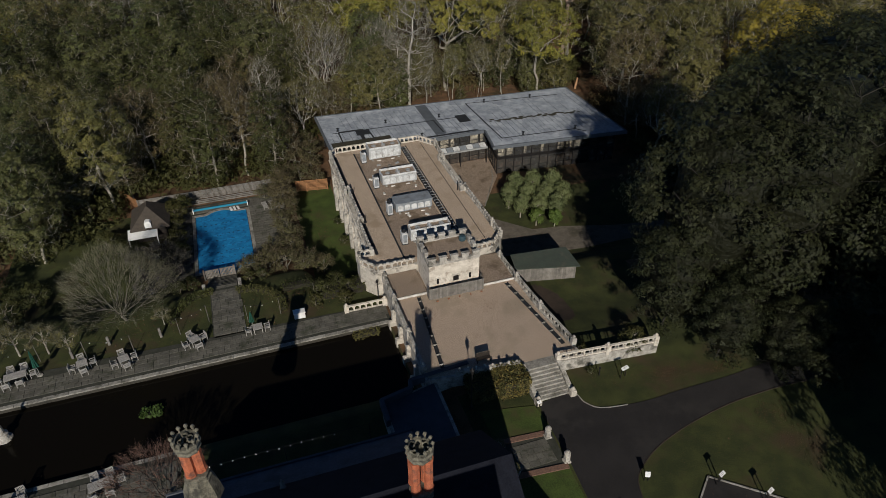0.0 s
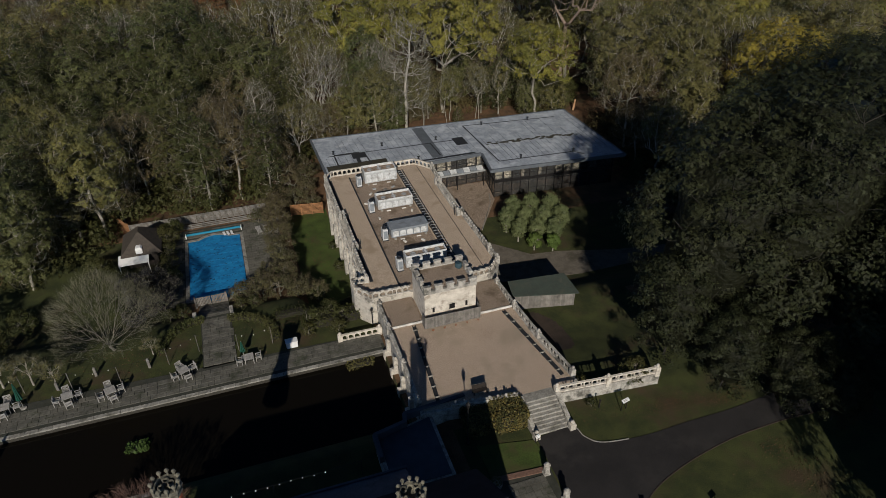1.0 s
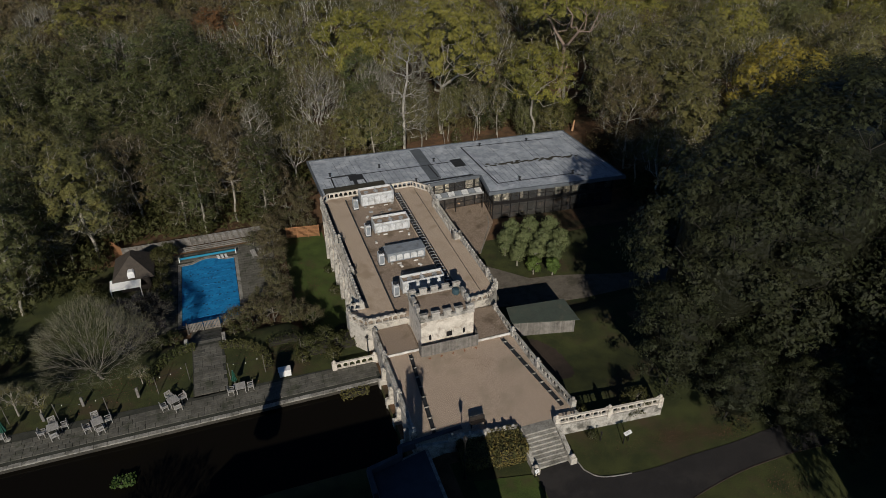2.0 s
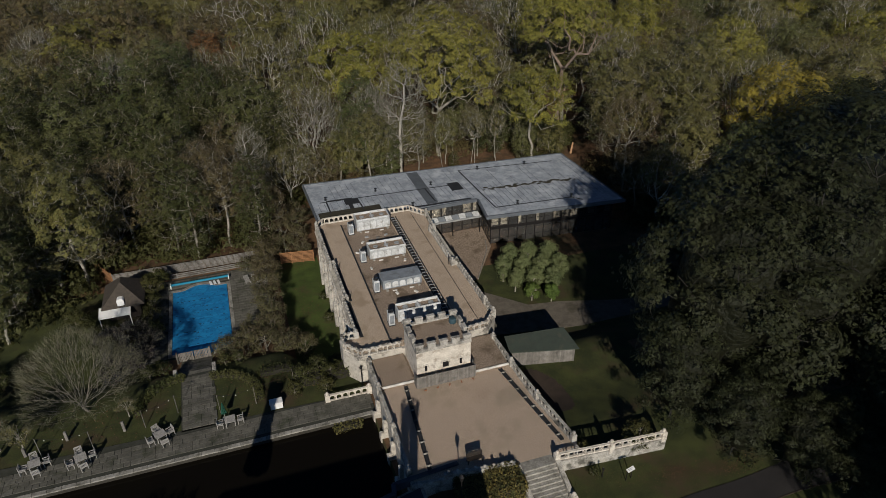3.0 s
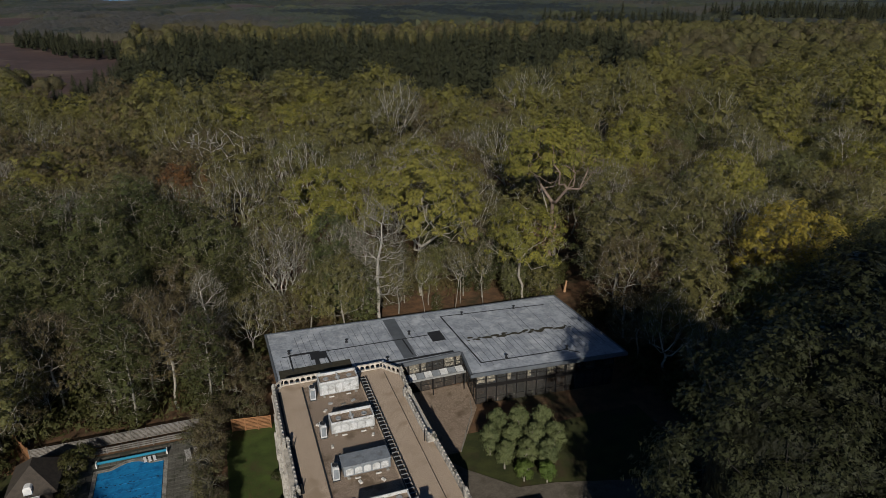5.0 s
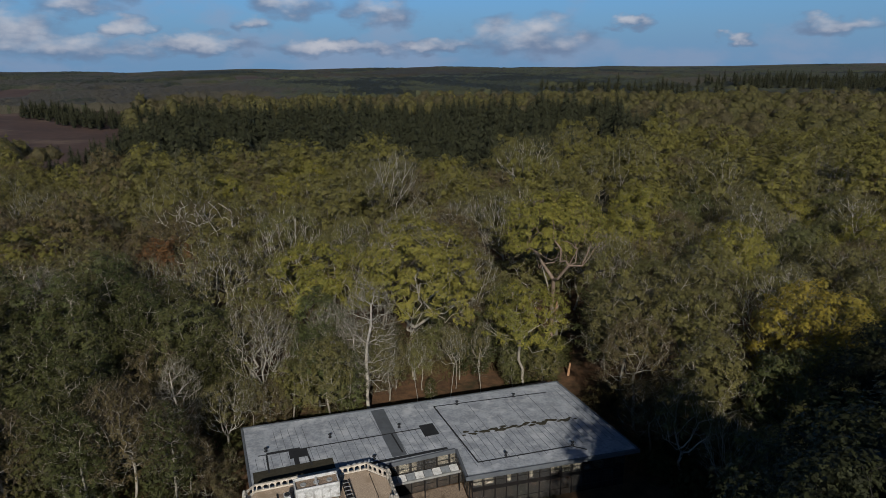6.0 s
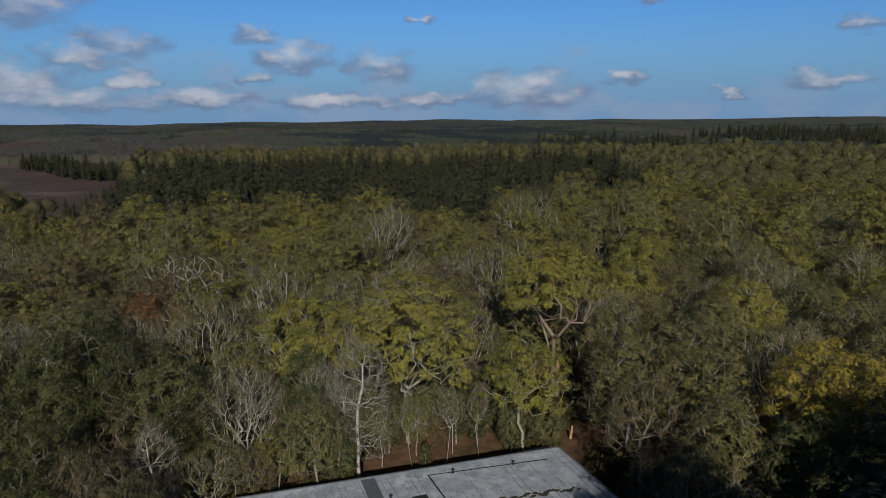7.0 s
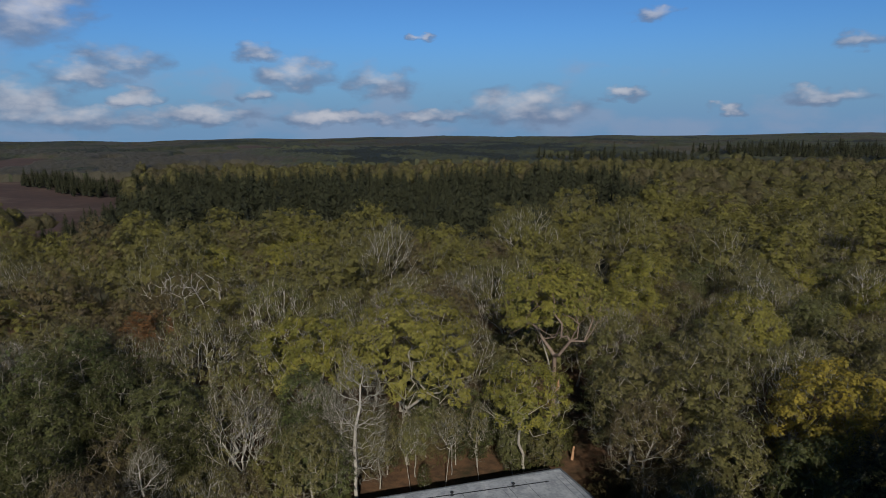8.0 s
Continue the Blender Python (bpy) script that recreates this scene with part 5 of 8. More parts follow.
def pave(parent, x0, y0, x1, y1, z, seed, turn=False, rise=None):
    """Rows of stone slabs of mixed lengths."""
    rnd = random.Random(seed)
    y = y0 + 0.3
    while y < y1 - 0.2:
        x = x0
        while x < x1 - 0.25:
            k = rnd.choice((0, 0, 1, 2))
            w = (0.9, 0.6, 1.2)[k]
            if x + w > x1 + 0.1:
                k, w = 1, 0.6
            o = part("slab", SLABS[k], SLAB, parent)
            o.matrix_basis = pose(x + w / 2, y, z + rnd.uniform(-0.006, 0.008), rnd.uniform(-0.4, 0.4), rnd.uniform(-0.4, 0.4), 0)
            x += w
        y += 0.6


pave(court, -0.2, -16.9, 3.2, -14.3, DRIVE_Z + 0.045, 4)
for (x0, y0), (x1, y1) in (((-0.9, -17.3), (3.7, -17.7)), ((-0.9, -13.7), (3.6, -14.05))):
    kerb_line("kerb", [(x0, y0), (x1, y1)], DRIVE_Z + 0.05, 0.5, 0.09, FLINT, "broad edging of red flints")
for x, y in ((3.35, -14.4), (3.75, -17.2)):
    g = thing("urn_pillar", "weathered stone pillar with a carved finial by the drive", "pillar", "pillars of the court")
    part("base", Shape().box(x - 0.3, y - 0.3, DRIVE_Z, x + 0.3, y + 0.3, DRIVE_Z + 0.18, c=0.04), STONE_OLD, g)
    part("shaft", Shape().box(x - 0.2, y - 0.2, DRIVE_Z + 0.18, x + 0.2, y + 0.2, DRIVE_Z + 0.75, c=0.03), STONE_OLD, g)
    part("finial", Shape().lathe([(0.14, DRIVE_Z + 0.75), (0.28, DRIVE_Z + 0.8), (0.24, DRIVE_Z + 0.95), (0.3, DRIVE_Z + 1.1), (0.12, DRIVE_Z + 1.2), (0.17, DRIVE_Z + 1.32), (0.02, DRIVE_Z + 1.4)], x, y, 10), STONE_OLD, g)
for x, y in ((-1.2, -14.4), (-0.9, -17.0)):
    g = thing("planter", "round stone planter with a clipped dark bush", "planter", "planters of the court")
    part("pot", Shape().lathe([(0.3, DRIVE_Z), (0.42, DRIVE_Z + 0.1), (0.5, DRIVE_Z + 0.6), (0.55, DRIVE_Z + 0.65), (0.4, DRIVE_Z + 0.66)], x, y, 12), STONE_OLD, g)
    part("bush", Shape().lathe([(0.35, DRIVE_Z + 0.62), (0.5, DRIVE_Z + 0.8), (0.42, DRIVE_Z + 1.15), (0.12, DRIVE_Z + 1.3)], x, y, 9), LEAF_HEDGE, g)

# ---- shed ----
shed = thing("shed", "low timber shed with a green felt roof", "shed")
SHED_PLAN = [(10.1, 7.75), (17.2, 6.25), (17.0, 9.3), (10.4, 9.8)]
part("wall", Shape().prism(inset(SHED_PLAN, 0.2), -2.2, 1.6), WOOD_GREY, shed)
s = Shape()
eaves = [(x, y, 1.62 + 0.14 * (y - 6.25)) for x, y in inset(SHED_PLAN, -0.18)]
s.add(eaves + [(x, y, z + 0.09) for x, y, z in eaves], [(3, 2, 1, 0), (4, 5, 6, 7), (0, 1, 5, 4), (1, 2, 6, 5), (2, 3, 7, 6), (3, 0, 4, 7)])
part("roof", s, SHED_ROOF, shed, "sloping green mineral-felt roof")
PLANK = Shape().box(-0.088, -0.02, -2.2, 0.088, 0.02, 1.62, c=0.01).mesh("plank", WOOD_GREY)
for i in range(38):
    f = (i + 0.5) / 38
    part("plank", PLANK, WOOD_GREY, shed, at=pose(10.28 + 6.75 * f, 7.86 - 1.42 * f + random.uniform(-0.01, 0.01), random.uniform(-0.02, 0.02), rz=-11.9))
for i in range(15):
    part("plank", PLANK, WOOD_GREY, shed, at=pose(17.06 - 0.011 * i, 6.5 + i * 0.19, 0, rz=93.7))

# ---- pool ----
pool_deck = tagged(thing("pool_deck", "mossy stone slabs round the swimming pool", "paving"), kind="structure")
pave(pool_deck, -17.9, 26.6, -13.2, 40.4, POOL_Z, 21)
pave(pool_deck, -28.0, 23.6, -25.7, 40.4, POOL_Z, 22)
pave(pool_deck, -25.7, 38.4, -17.9, 40.4, POOL_Z, 23)
sheet("deck_bed", [(-28.2, 23.3), (-13.0, 23.3), (-13.0, 40.6), (-28.2, 40.6)], POOL_Z + 0.0, SLAB_BED, "mossy joint bed of the pool deck", "paving", 0.05)
pool = thing("swimming_pool", "swimming pool under a blue floating cover, with rounded ends", "pool")
PX0, PX1, PY0, PY1 = -25.1, -18.2, 24.0, 37.4
k = 10
south = [(PX0 + 1.4 + (PX1 - PX0 - 2.8) * j / k, PY0 - 1.25 * math.sin(math.pi * j / k)) for j in range(k + 1)]
north = [(PX1 - 1.4 - (PX1 - PX0 - 2.8) * j / k, PY1 + 0.9 * math.sin(math.pi * j / k)) for j in range(k + 1)]
outline = [(PX0, PY0)] + south + [(PX1, PY0), (PX1, PY1)] + north + [(PX0, PY1)]
s = Shape()
ci, co = inset(outline, 0.0), inset(outline, -0.42)
n = len(outline)
s.add([(x, y, POOL_Z + 0.02) for x, y in co] + [(x, y, POOL_Z + 0.09) for x, y in co] + [(x, y, POOL_Z + 0.09) for x, y in ci] + [(x, y, POOL_Z - 0.3) for x, y in ci],
      [(j, (j + 1) % n, n + (j + 1) % n, n + j) for j in range(n)] + [(n + j, n + (j + 1) % n, 2 * n + (j + 1) % n, 2 * n + j) for j in range(n)] + [(2 * n + j, 2 * n + (j + 1) % n, 3 * n + (j + 1) % n, 3 * n + j) for j in range(n)])
part("coping", s, COPING, pool, "pale stone pool edge")
s = Shape()
s.prism(inset(outline, 0.06), POOL_Z - 0.02, POOL_Z + 0.055)
cover = part("cover", s, POOL_BLUE, pool, "blue bubble cover with wrinkles and leaves")
for i in range(9):
    y = 25.2 + i * 1.35
    part("seam", Shape().box(PX0 + 0.15, y - 0.03, POOL_Z + 0.05, PX1 - 0.15, y + 0.03, POOL_Z + 0.075), POOL_BLUE, cover)
rnd = random.Random(5)
for i in range(120):
    x, y, r = rnd.uniform(PX0 + 0.4, PX1 - 0.4), 25.2 + 1.35 * rnd.randrange(9) + rnd.gauss(0, 0.12), rnd.uniform(0.03, 0.07)
    part("leaf_patch", Shape().prism([(x + r * (3.2 if j % 2 else 1.6) * math.cos(j * 1.047), y + r * math.sin(j * 1.047)) for j in range(6)], POOL_Z + 0.05, POOL_Z + 0.08), POOL_DARK, cover)
roller = thing("cover_roller", "teal pool-cover roller on white stands", "roller")
part("tube", Shape().tube((PX0 - 0.2, PY1 + 1.25, POOL_Z + 0.45), (PX1 + 0.3, PY1 + 1.25, POOL_Z + 0.45), 0.16, 0.16, 10), POOL_TEAL, roller)
for x in (PX0 - 0.2, PX1 + 0.3):
    part("stand", Shape().box(x - 0.06, PY1 + 0.95, POOL_Z + 0.05, x + 0.06, PY1 + 1.55, POOL_Z + 0.6, c=0.02), WHITE, roller)
for i in range(3):
    part("strap", Shape().box(PX1 - 2.2 + i * 0.5, PY1 + 0.2, POOL_Z + 0.1, PX1 - 1.9 + i * 0.5, PY1 + 1.2, POOL_Z + 0.14, turn=0.2), WHITE, roller)


def lounger(x, y, turn):
    g = thing("sun_lounger", "pale slatted lounger beside the pool", "lounger", "loungers by the pool", at=pose(x, y, POOL_Z + 0.05, rz=turn))
    part("frame", Shape().box(-0.32, -0.95, 0.28, -0.26, 0.95, 0.34).box(0.26, -0.95, 0.28, 0.32, 0.95, 0.34), TEAK, g)
    for i in range(9):
        part("slat", Shape().box(-0.26, -0.93 + i * 0.21, 0.3, 0.26, -0.80 + i * 0.21, 0.335), TEAK, g)
    for lx in (-0.31, 0.25):
        for ly in (-0.85, 0.8):
            part("leg", Shape().box(lx, ly, 0, lx + 0.06, ly + 0.06, 0.3), TEAK, g)


lounger(-15.6, 37.2, 8)
lounger(-14.6, 37.2, 4)
# pool house
ph = thing("pool_house", "small white pool hut with a steep tiled hip roof", "hut")
part("wall", Shape().box(-32.3, 33.6, POOL_Z - 0.1, -28.6, 38.2, 0.3), BENCH_WOOD, ph, "dark boarded wall")
s = Shape()
e0, e1, f0, f1, ze, zr = -32.9, -28.0, 33.1, 38.8, 0.2, 2.4
s.add([(e0, f0, ze), (e1, f0, ze), (e1, f1, ze), (e0, f1, ze), (-30.45, 35.3, zr), (-30.45, 36.6, zr), (e0, f0, ze - 0.15), (e1, f0, ze - 0.15), (e1, f1, ze - 0.15), (e0, f1, ze - 0.15)],
      [(0, 1, 4), (1, 2, 5, 4), (2, 3, 5), (3, 0, 4, 5), (9, 8, 7, 6), (6, 7, 1, 0), (7, 8, 2, 1), (8, 9, 3, 2), (9, 6, 0, 3)])
part("roof", s, THATCH, ph, "steep brown tiled roof")
part("door", Shape().box(-30.9, 33.54, POOL_Z, -30.0, 33.62, 0.05), DARK_METAL, ph)
part("awning", Shape().add([(-33.2, 31.9, -0.35), (-29.6, 31.9, -0.35), (-29.6, 33.6, 0.15), (-33.2, 33.6, 0.15), (-33.2, 31.9, -0.30), (-29.6, 31.9, -0.30), (-29.6, 33.6, 0.2), (-33.2, 33.6, 0.2)],
                                [(3, 2, 1, 0), (4, 5, 6, 7), (0, 1, 5, 4), (1, 2, 6, 5), (2, 3, 7, 6), (3, 0, 4, 7)]), WHITE, ph, "white canvas awning")
part("post", Shape().box(-33.15, 31.95, POOL_Z, -33.05, 32.05, -0.35), WHITE, ph)
part("post", Shape().box(-29.75, 31.95, POOL_Z, -29.65, 32.05, -0.35), WHITE, ph)
part("dormer", Shape().box(-31.0, 33.2, 0.3, -30.2, 34.4, 1.15, c=0.15), WHITE, ph)
# fences round the pool garden


def slat_fence(label, a, e, z, h, material, rails, name="fence", lattice=False):
    g = thing(name, label, "fence")
    a, e = Vector((*a, 0)), Vector((*e, 0))
    d = e - a
    m = Matrix.Translation(a) @ Matrix.Rotation(math.atan2(d.y, d.x), 4, "Z")
    for i in range(rails):
        z0 = z + 0.08 + (h - 0.1) * i / rails
        q = Shape().box(0, -0.015, z0, d.length, 0.015, z0 + (h - 0.1) / rails * 0.72)
        part("slat", Shape().add([m @ Vector(v) for v in q.v], q.f), material, g)
    n = int(d.length / 1.8) + 1
    for i in range(n + 1):
        x = d.length * i / n
        q = Shape().box(x - 0.05, -0.09, z - 0.3, x + 0.05, -0.015, z + h + 0.05)
        part("post", Shape().add([m @ Vector(v) for v in q.v], q.f), material, g)
    return g


slat_fence("grey slatted timber fence behind the pool", (-32.6, 42.6), (-13.2, 42.6), POOL_Z - 0.1, 1.5, WOOD_GREY, 8)
slat_fence("low grey rail fence at the pool deck", (-27.8, 40.9), (-14.5, 40.9), POOL_Z, 0.9, WOOD_GREY, 3)
slat_fence("orange new larch-lap fence", (-32.8, 42.8), (-35.4, 47.0), POOL_Z - 0.2, 1.7, WOOD_ORANGE, 9)
slat_fence("orange lattice fence between hedge and pavilion", (-10.6, 41.6), (-6.0, 40.9), LOW_Z, 1.9, WOOD_ORANGE, 9)
# gate and steps down to the pool
gate = thing("garden_gate", "low grey slatted double gate at the pool steps", "gate")
for x0 in (-24.2, -22.5):
    leaf = part("leaf", Shape().box(x0, 22.32, -1.3, x0 + 1.6, 22.38, -1.2).box(x0, 22.32, -0.6, x0 + 1.6, 22.38, -0.5), WOOD_GREY, gate)
    for i in range(10):
        part("pale", Shape().box(x0 + 0.02 + i * 0.16, 22.27, -1.7, x0 + 0.14 + i * 0.16, 22.32, -0.45), WOOD_GREY, leaf)
for x in (-24.35, -20.8):
    part("post", Shape().box(x - 0.1, 22.2, -2.1, x + 0.1, 22.45, -0.3, c=0.03), WOOD_GREY, gate)
gsteps = tagged(thing("stairs", "mossy slab steps between terrace and pool", "stairs"), kind="structure")
for i in range(8):
    y0 = 17.6 + i * 0.58
    part("step", Shape().box(-24.0, y0, -2.6, -20.6, y0 + 0.62, -0.02 - i * 0.235, c=0.02), SLAB, gsteps)
for x in (-24.3, -20.3):
    part("cheek_wall", Shape().box(x - 0.2, 17.2, -2.4, x + 0.2, 18.6, 0.35, c=0.04), STONE_OLD, gsteps)

# ---- terrace by the pond ----
sheet("terrace_bed", [(-61.0, 5.8), (-5.3, 5.8), (-5.3, 8.9), (-61.0, 8.9 + 1.6)], 0.03, SLAB_BED, "mossy joint bed of the pond terrace", "paving", 0.3)
sheet("path_bed", [(-23.7, 9.2), (-20.4, 9.2), (-20.4, 17.6), (-23.7, 17.6)], 0.03, SLAB_BED, "mossy joint bed of the garden path", "paving", 0.3)
terrace = tagged(thing("terrace", "grey stone slab terrace along the pond", "terrace"), kind="structure")
pave(terrace, -47.0, 6.45, -5.5, 9.3, 0.03, 31)
path_ob = tagged(thing("path", "grey stone slab path across the lawn", "path"), kind="structure")
pave(path_ob, -23.6, 9.4, -20.6, 17.4, 0.03, 32)
bank = tagged(thing("pond_wall", "pale stone coping along the pond", "wall"), kind="structure")
COPE = Shape().box(-0.58, -0.4, -0.08, 0.58, 0.05, 0.04, c=0.02).mesh("coping_stone", COPING)
for i in range(48):
    part("coping_stone", COPE, COPING, bank, at=pose(-6.0 - i * 1.18, 6.0 + random.uniform(-0.015, 0.015), 0.02))
for i in range(30):
    part("coping_stone", COPE, COPING, bank, at=pose(-26.5 - i * 1.18, -4.9, 0.0, rz=180))
part("wall", Shape().box(-61.9, 5.64, -1.7, -5.4, 5.92, -0.07), STONE_WET, bank)
part("wall", Shape().box(-61.9, -4.84, -1.7, -5.4, -4.54, -0.09), STONE_WET, bank)


def build_chair(g):
    part("seat", Shape().box(-0.3, -0.28, 0.40, 0.3, 0.28, 0.45, c=0.01), TEAK, g)
    b = part("backrest", Shape().box(-0.32, 0.26, 0.86, 0.32, 0.32, 0.95, c=0.01).box(-0.32, 0.26, 0.5, 0.32, 0.31, 0.56), TEAK, g)
    for i in range(6):
        part("slat", Shape().box(-0.27 + i * 0.1, 0.275, 0.56, -0.22 + i * 0.1, 0.305, 0.86), TEAK, b)
    for x in (-0.32, 0.26):
        part("armrest", Shape().box(x - 0.01, -0.3, 0.62, x + 0.07, 0.3, 0.66, c=0.01), TEAK, g)
        for y in (-0.28, 0.24):
            part("leg", Shape().box(x, y, 0, x + 0.06, y + 0.06, 0.62 if y < 0 else 0.9), TEAK, g)


def build_table(g, w, d):
    top = part("tabletop", Shape().box(-w / 2, -d / 2, 0.68, w / 2, d / 2, 0.70), TEAK, g)
    n = int(d / 0.12)
    for i in range(n):
        y = -d / 2 + (i + 0.5) * d / n
        part("slat", Shape().box(-w / 2, y - 0.05, 0.70, w / 2, y + 0.05, 0.735, c=0.006), TEAK, top)
    for x in (-w / 2 + 0.05, w / 2 - 0.12):
        for y in (-d / 2 + 0.05, d / 2 - 0.12):
            part("leg", Shape().box(x, y, 0, x + 0.07, y + 0.07, 0.68), TEAK, g)


chair0 = tagged(new("garden_chair"), "silvered teak garden armchair with slatted back", "chair", "chairs on the terrace")
build_chair(chair0)
table0 = tagged(new("garden_table"), "square silvered teak table on the slab terrace", "table", "tables on the terrace")
build_table(table0, 1.0, 1.0)
table1 = tagged(new("garden_table"), "long silvered teak table on the slab terrace", "table", "tables on the terrace")
build_table(table1, 2.0, 1.0)
SETS = [(-32.3, 8.3, 18), (-25.5, 8.9, 24), (-36.2, 8.9, 12), (-19.1, 8.7, 2)]
first_chair, first_table = True, True
for x, y, turn in SETS:
    m = pose(x, y, 0.085, rz=turn)
    if first_table:
        table0.matrix_basis, first_table = m, False
    else:
        copy_thing(table0, m)
    for a in ((0, 90, 180, 270) if x < -20 else (90, 270)):
        c = m @ pose(0.95 * math.sin(radians(a)), 0.95 * math.cos(radians(a)), 0, rz=-a + random.uniform(-14, 14))
        if first_chair:
            chair0.matrix_basis, first_chair = c, False
        else:
            copy_thing(chair0, c)
table1.matrix_basis = pose(-42.2, 9.2, 0.085, rz=8)
for x, y, a in ((-42.8, 10.2, 0), (-41.6, 10.3, 0), (-42.9, 8.2, 180), (-41.7, 8.3, 180), (-40.7, 9.3, -90), (-43.8, 9.2, 90)):
    copy_thing(chair0, pose(x, y, 0.085, rz=a + 8 + random.uniform(-8, 8)))
copy_thing(table1, pose(-33.3, -6.6, 0.06, rz=12))
copy_thing(table0, pose(-39.5, -6.2, 0.06, rz=12))
for x, y, a in ((-33.9, -5.7, 0), (-32.7, -5.6, 0), (-33.9, -7.6, 180), (-32.6, -7.5, 180), (-31.8, -6.4, -90), (-39.5, -5.2, 0), (-40.4, -6.2, 90)):
    copy_thing(chair0, pose(x, y, 0.06, rz=a + 12))


def closed_parasol(x, y, z, h, label):
    g = thing("parasol", label, "parasol", "parasols")
    part("pole", Shape().tube((x, y, z), (x, y, z + h), 0.03, 0.025, 8), TEAK, g)
    part("base", Shape().lathe([(0.28, z), (0.28, z + 0.06), (0.06, z + 0.1)], x, y, 10), STONE_OLD, g)
    n, pts, faces = 16, [], []
    for j, (r, zz) in enumerate(((0.30, z + h * 0.36), (0.27, z + h * 0.42), (0.17, z + h * 0.62), (0.13, z + h * 0.8), (0.05, z + h * 0.99))):
        for i in range(n):
            k = r * (1.0 if i % 2 else 0.6)
            pts.append((x + k * math.cos(2 * math.pi * i / n), y + k * math.sin(2 * math.pi * i / n), zz))
    for j in range(4):
        faces += [(j * n + i, j * n + (i + 1) % n, (j + 1) * n + (i + 1) % n, (j + 1) * n + i) for i in range(n)]
    faces += [tuple(range(n - 1, -1, -1)), tuple(range(4 * n, 5 * n))]
    part("canopy", Shape().add(pts, faces), PARASOL_GREEN, g, "furled dark green canvas")


closed_parasol(-40.2, 9.3, 0.05, 3.3, "furled dark green parasol beside the long table")
closed_parasol(-19.6, 9.7, 0.05, 2.1, "furled green parasol behind the small table")
box_ob = thing("storage_box", "white painted chest on the slab terrace", "chest")
part("body", Shape().box(-15.2, 9.35, 0.05, -14.0, 10.05, 0.75, c=0.03), WHITE, box_ob)
part("lid", Shape().box(-15.25, 9.3, 0.76, -13.95, 10.1, 0.84, c=0.03), WHITE, box_ob)
# festoon lights: bulbs on poles over the lawn edge
festoon = thing("festoon_lights", "string of small pale bulbs on thin poles", "lights")
pole_x = [-45.0, -40.5, -36.0, -31.5, -27.0, -24.0, -20.0, -16.5, -12.5]
for i, x in enumerate(pole_x):
    y = 10.6 + (0.8 if i > 4 else 0.0) + 0.9 * math.sin(i * 1.7)
    part("pole", Shape().tube((x, y, -0.1), (x, y, 2.3), 0.035, 0.03, 5), WOOD_GREY, festoon)
BULB = Shape().lathe([(0.01, -0.09), (0.04, -0.06), (0.045, -0.02), (0.02, 0.03), (0.01, 0.05)], 0, 0, 6).mesh("bulb", WHITE)
for i in range(len(pole_x) - 1):
    x0, x1 = pole_x[i], pole_x[i + 1]
    y0, y1 = [10.6 + (0.8 if j > 4 else 0.0) + 0.9 * math.sin(j * 1.7) for j in (i, i + 1)]
    prev = None
    for j in range(7):
        t = j / 6
        q = Vector((x0 + (x1 - x0) * t, y0 + (y1 - y0) * t, 2.3 - 0.45 * 4 * t * (1 - t)))
        if prev is not None:
            part("cable", Shape().tube(prev, q, 0.012, 0.012, 4, False), DARK_METAL, festoon)
        if 0 < j < 6 and j % 2 and i % 2 == 0:
            part("bulb", BULB, WHITE, festoon, at=Matrix.Translation(q - Vector((0, 0, 0.08))))
        prev = q
for x, y, h in ((-28.9, 11.3, 1.2), (-37.4, 10.9, 1.0), (-34.0, 11.8, 1.1)):
    pp = thing("wooden_post", "short weathered post in the lawn", "post", "posts in the lawn")
    part("post", Shape().box(x - 0.12, y - 0.12, -0.1, x + 0.12, y + 0.12, h, c=0.05), WOOD_GREY, pp)
# fountain figure plinth in the pond
ft = thing("fountain", "weathered stone fountain with a tapering spout in the pond", "fountain")
part("plinth", Shape().lathe([(0.7, -1.5), (0.7, -0.35), (0.5, -0.25), (0.35, 0.1), (0.5, 0.25), (0.3, 0.4), (0.22, 1.2), (0.1, 1.9), (0.02, 2.2)], -42.3, 2.3, 10), STONE_OLD, ft)

# ---- the main house, whose shade falls over the pond ----
house = thing("main_house", "tall brick and stone mansion with slate roofs and clustered chimneys", "house")
part("wall", Shape().box(-27.0, -44.0, 0.0, -4.2, -17.0, 7.6), BRICK, house)


def gable_roof(x0, x1, y0, y1, ze, zr, material, along_x=True):
    s = Shape()
    if along_x:
        ym = (y0 + y1) / 2
        s.add([(x0, y0, ze), (x1, y0, ze), (x1, y1, ze), (x0, y1, ze), (x0, ym, zr), (x1, ym, zr)], [(0, 1, 5, 4), (2, 3, 4, 5), (1, 2, 5), (3, 0, 4), (3, 2, 1, 0)])
    else:
        xm = (x0 + x1) / 2
        s.add([(x0, y0, ze), (x1, y0, ze), (x1, y1, ze), (x0, y1, ze), (xm, y0, zr), (xm, y1, zr)], [(1, 2, 5, 4), (3, 0, 4, 5), (0, 1, 4), (2, 3, 5), (3, 2, 1, 0)])
    return s


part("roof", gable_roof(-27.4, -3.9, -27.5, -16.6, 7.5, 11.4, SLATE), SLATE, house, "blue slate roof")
# out of view: raised to shade the front slope, its east part kept low
part("roof", gable_roof(-27.4, -9.4, -44.4, -27.5, 7.5, 18.2, SLATE), SLATE, house, "unseen steep slate roof, raised to shade the slope before it")
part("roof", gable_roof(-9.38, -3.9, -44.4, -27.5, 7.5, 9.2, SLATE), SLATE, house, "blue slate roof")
s = Shape()
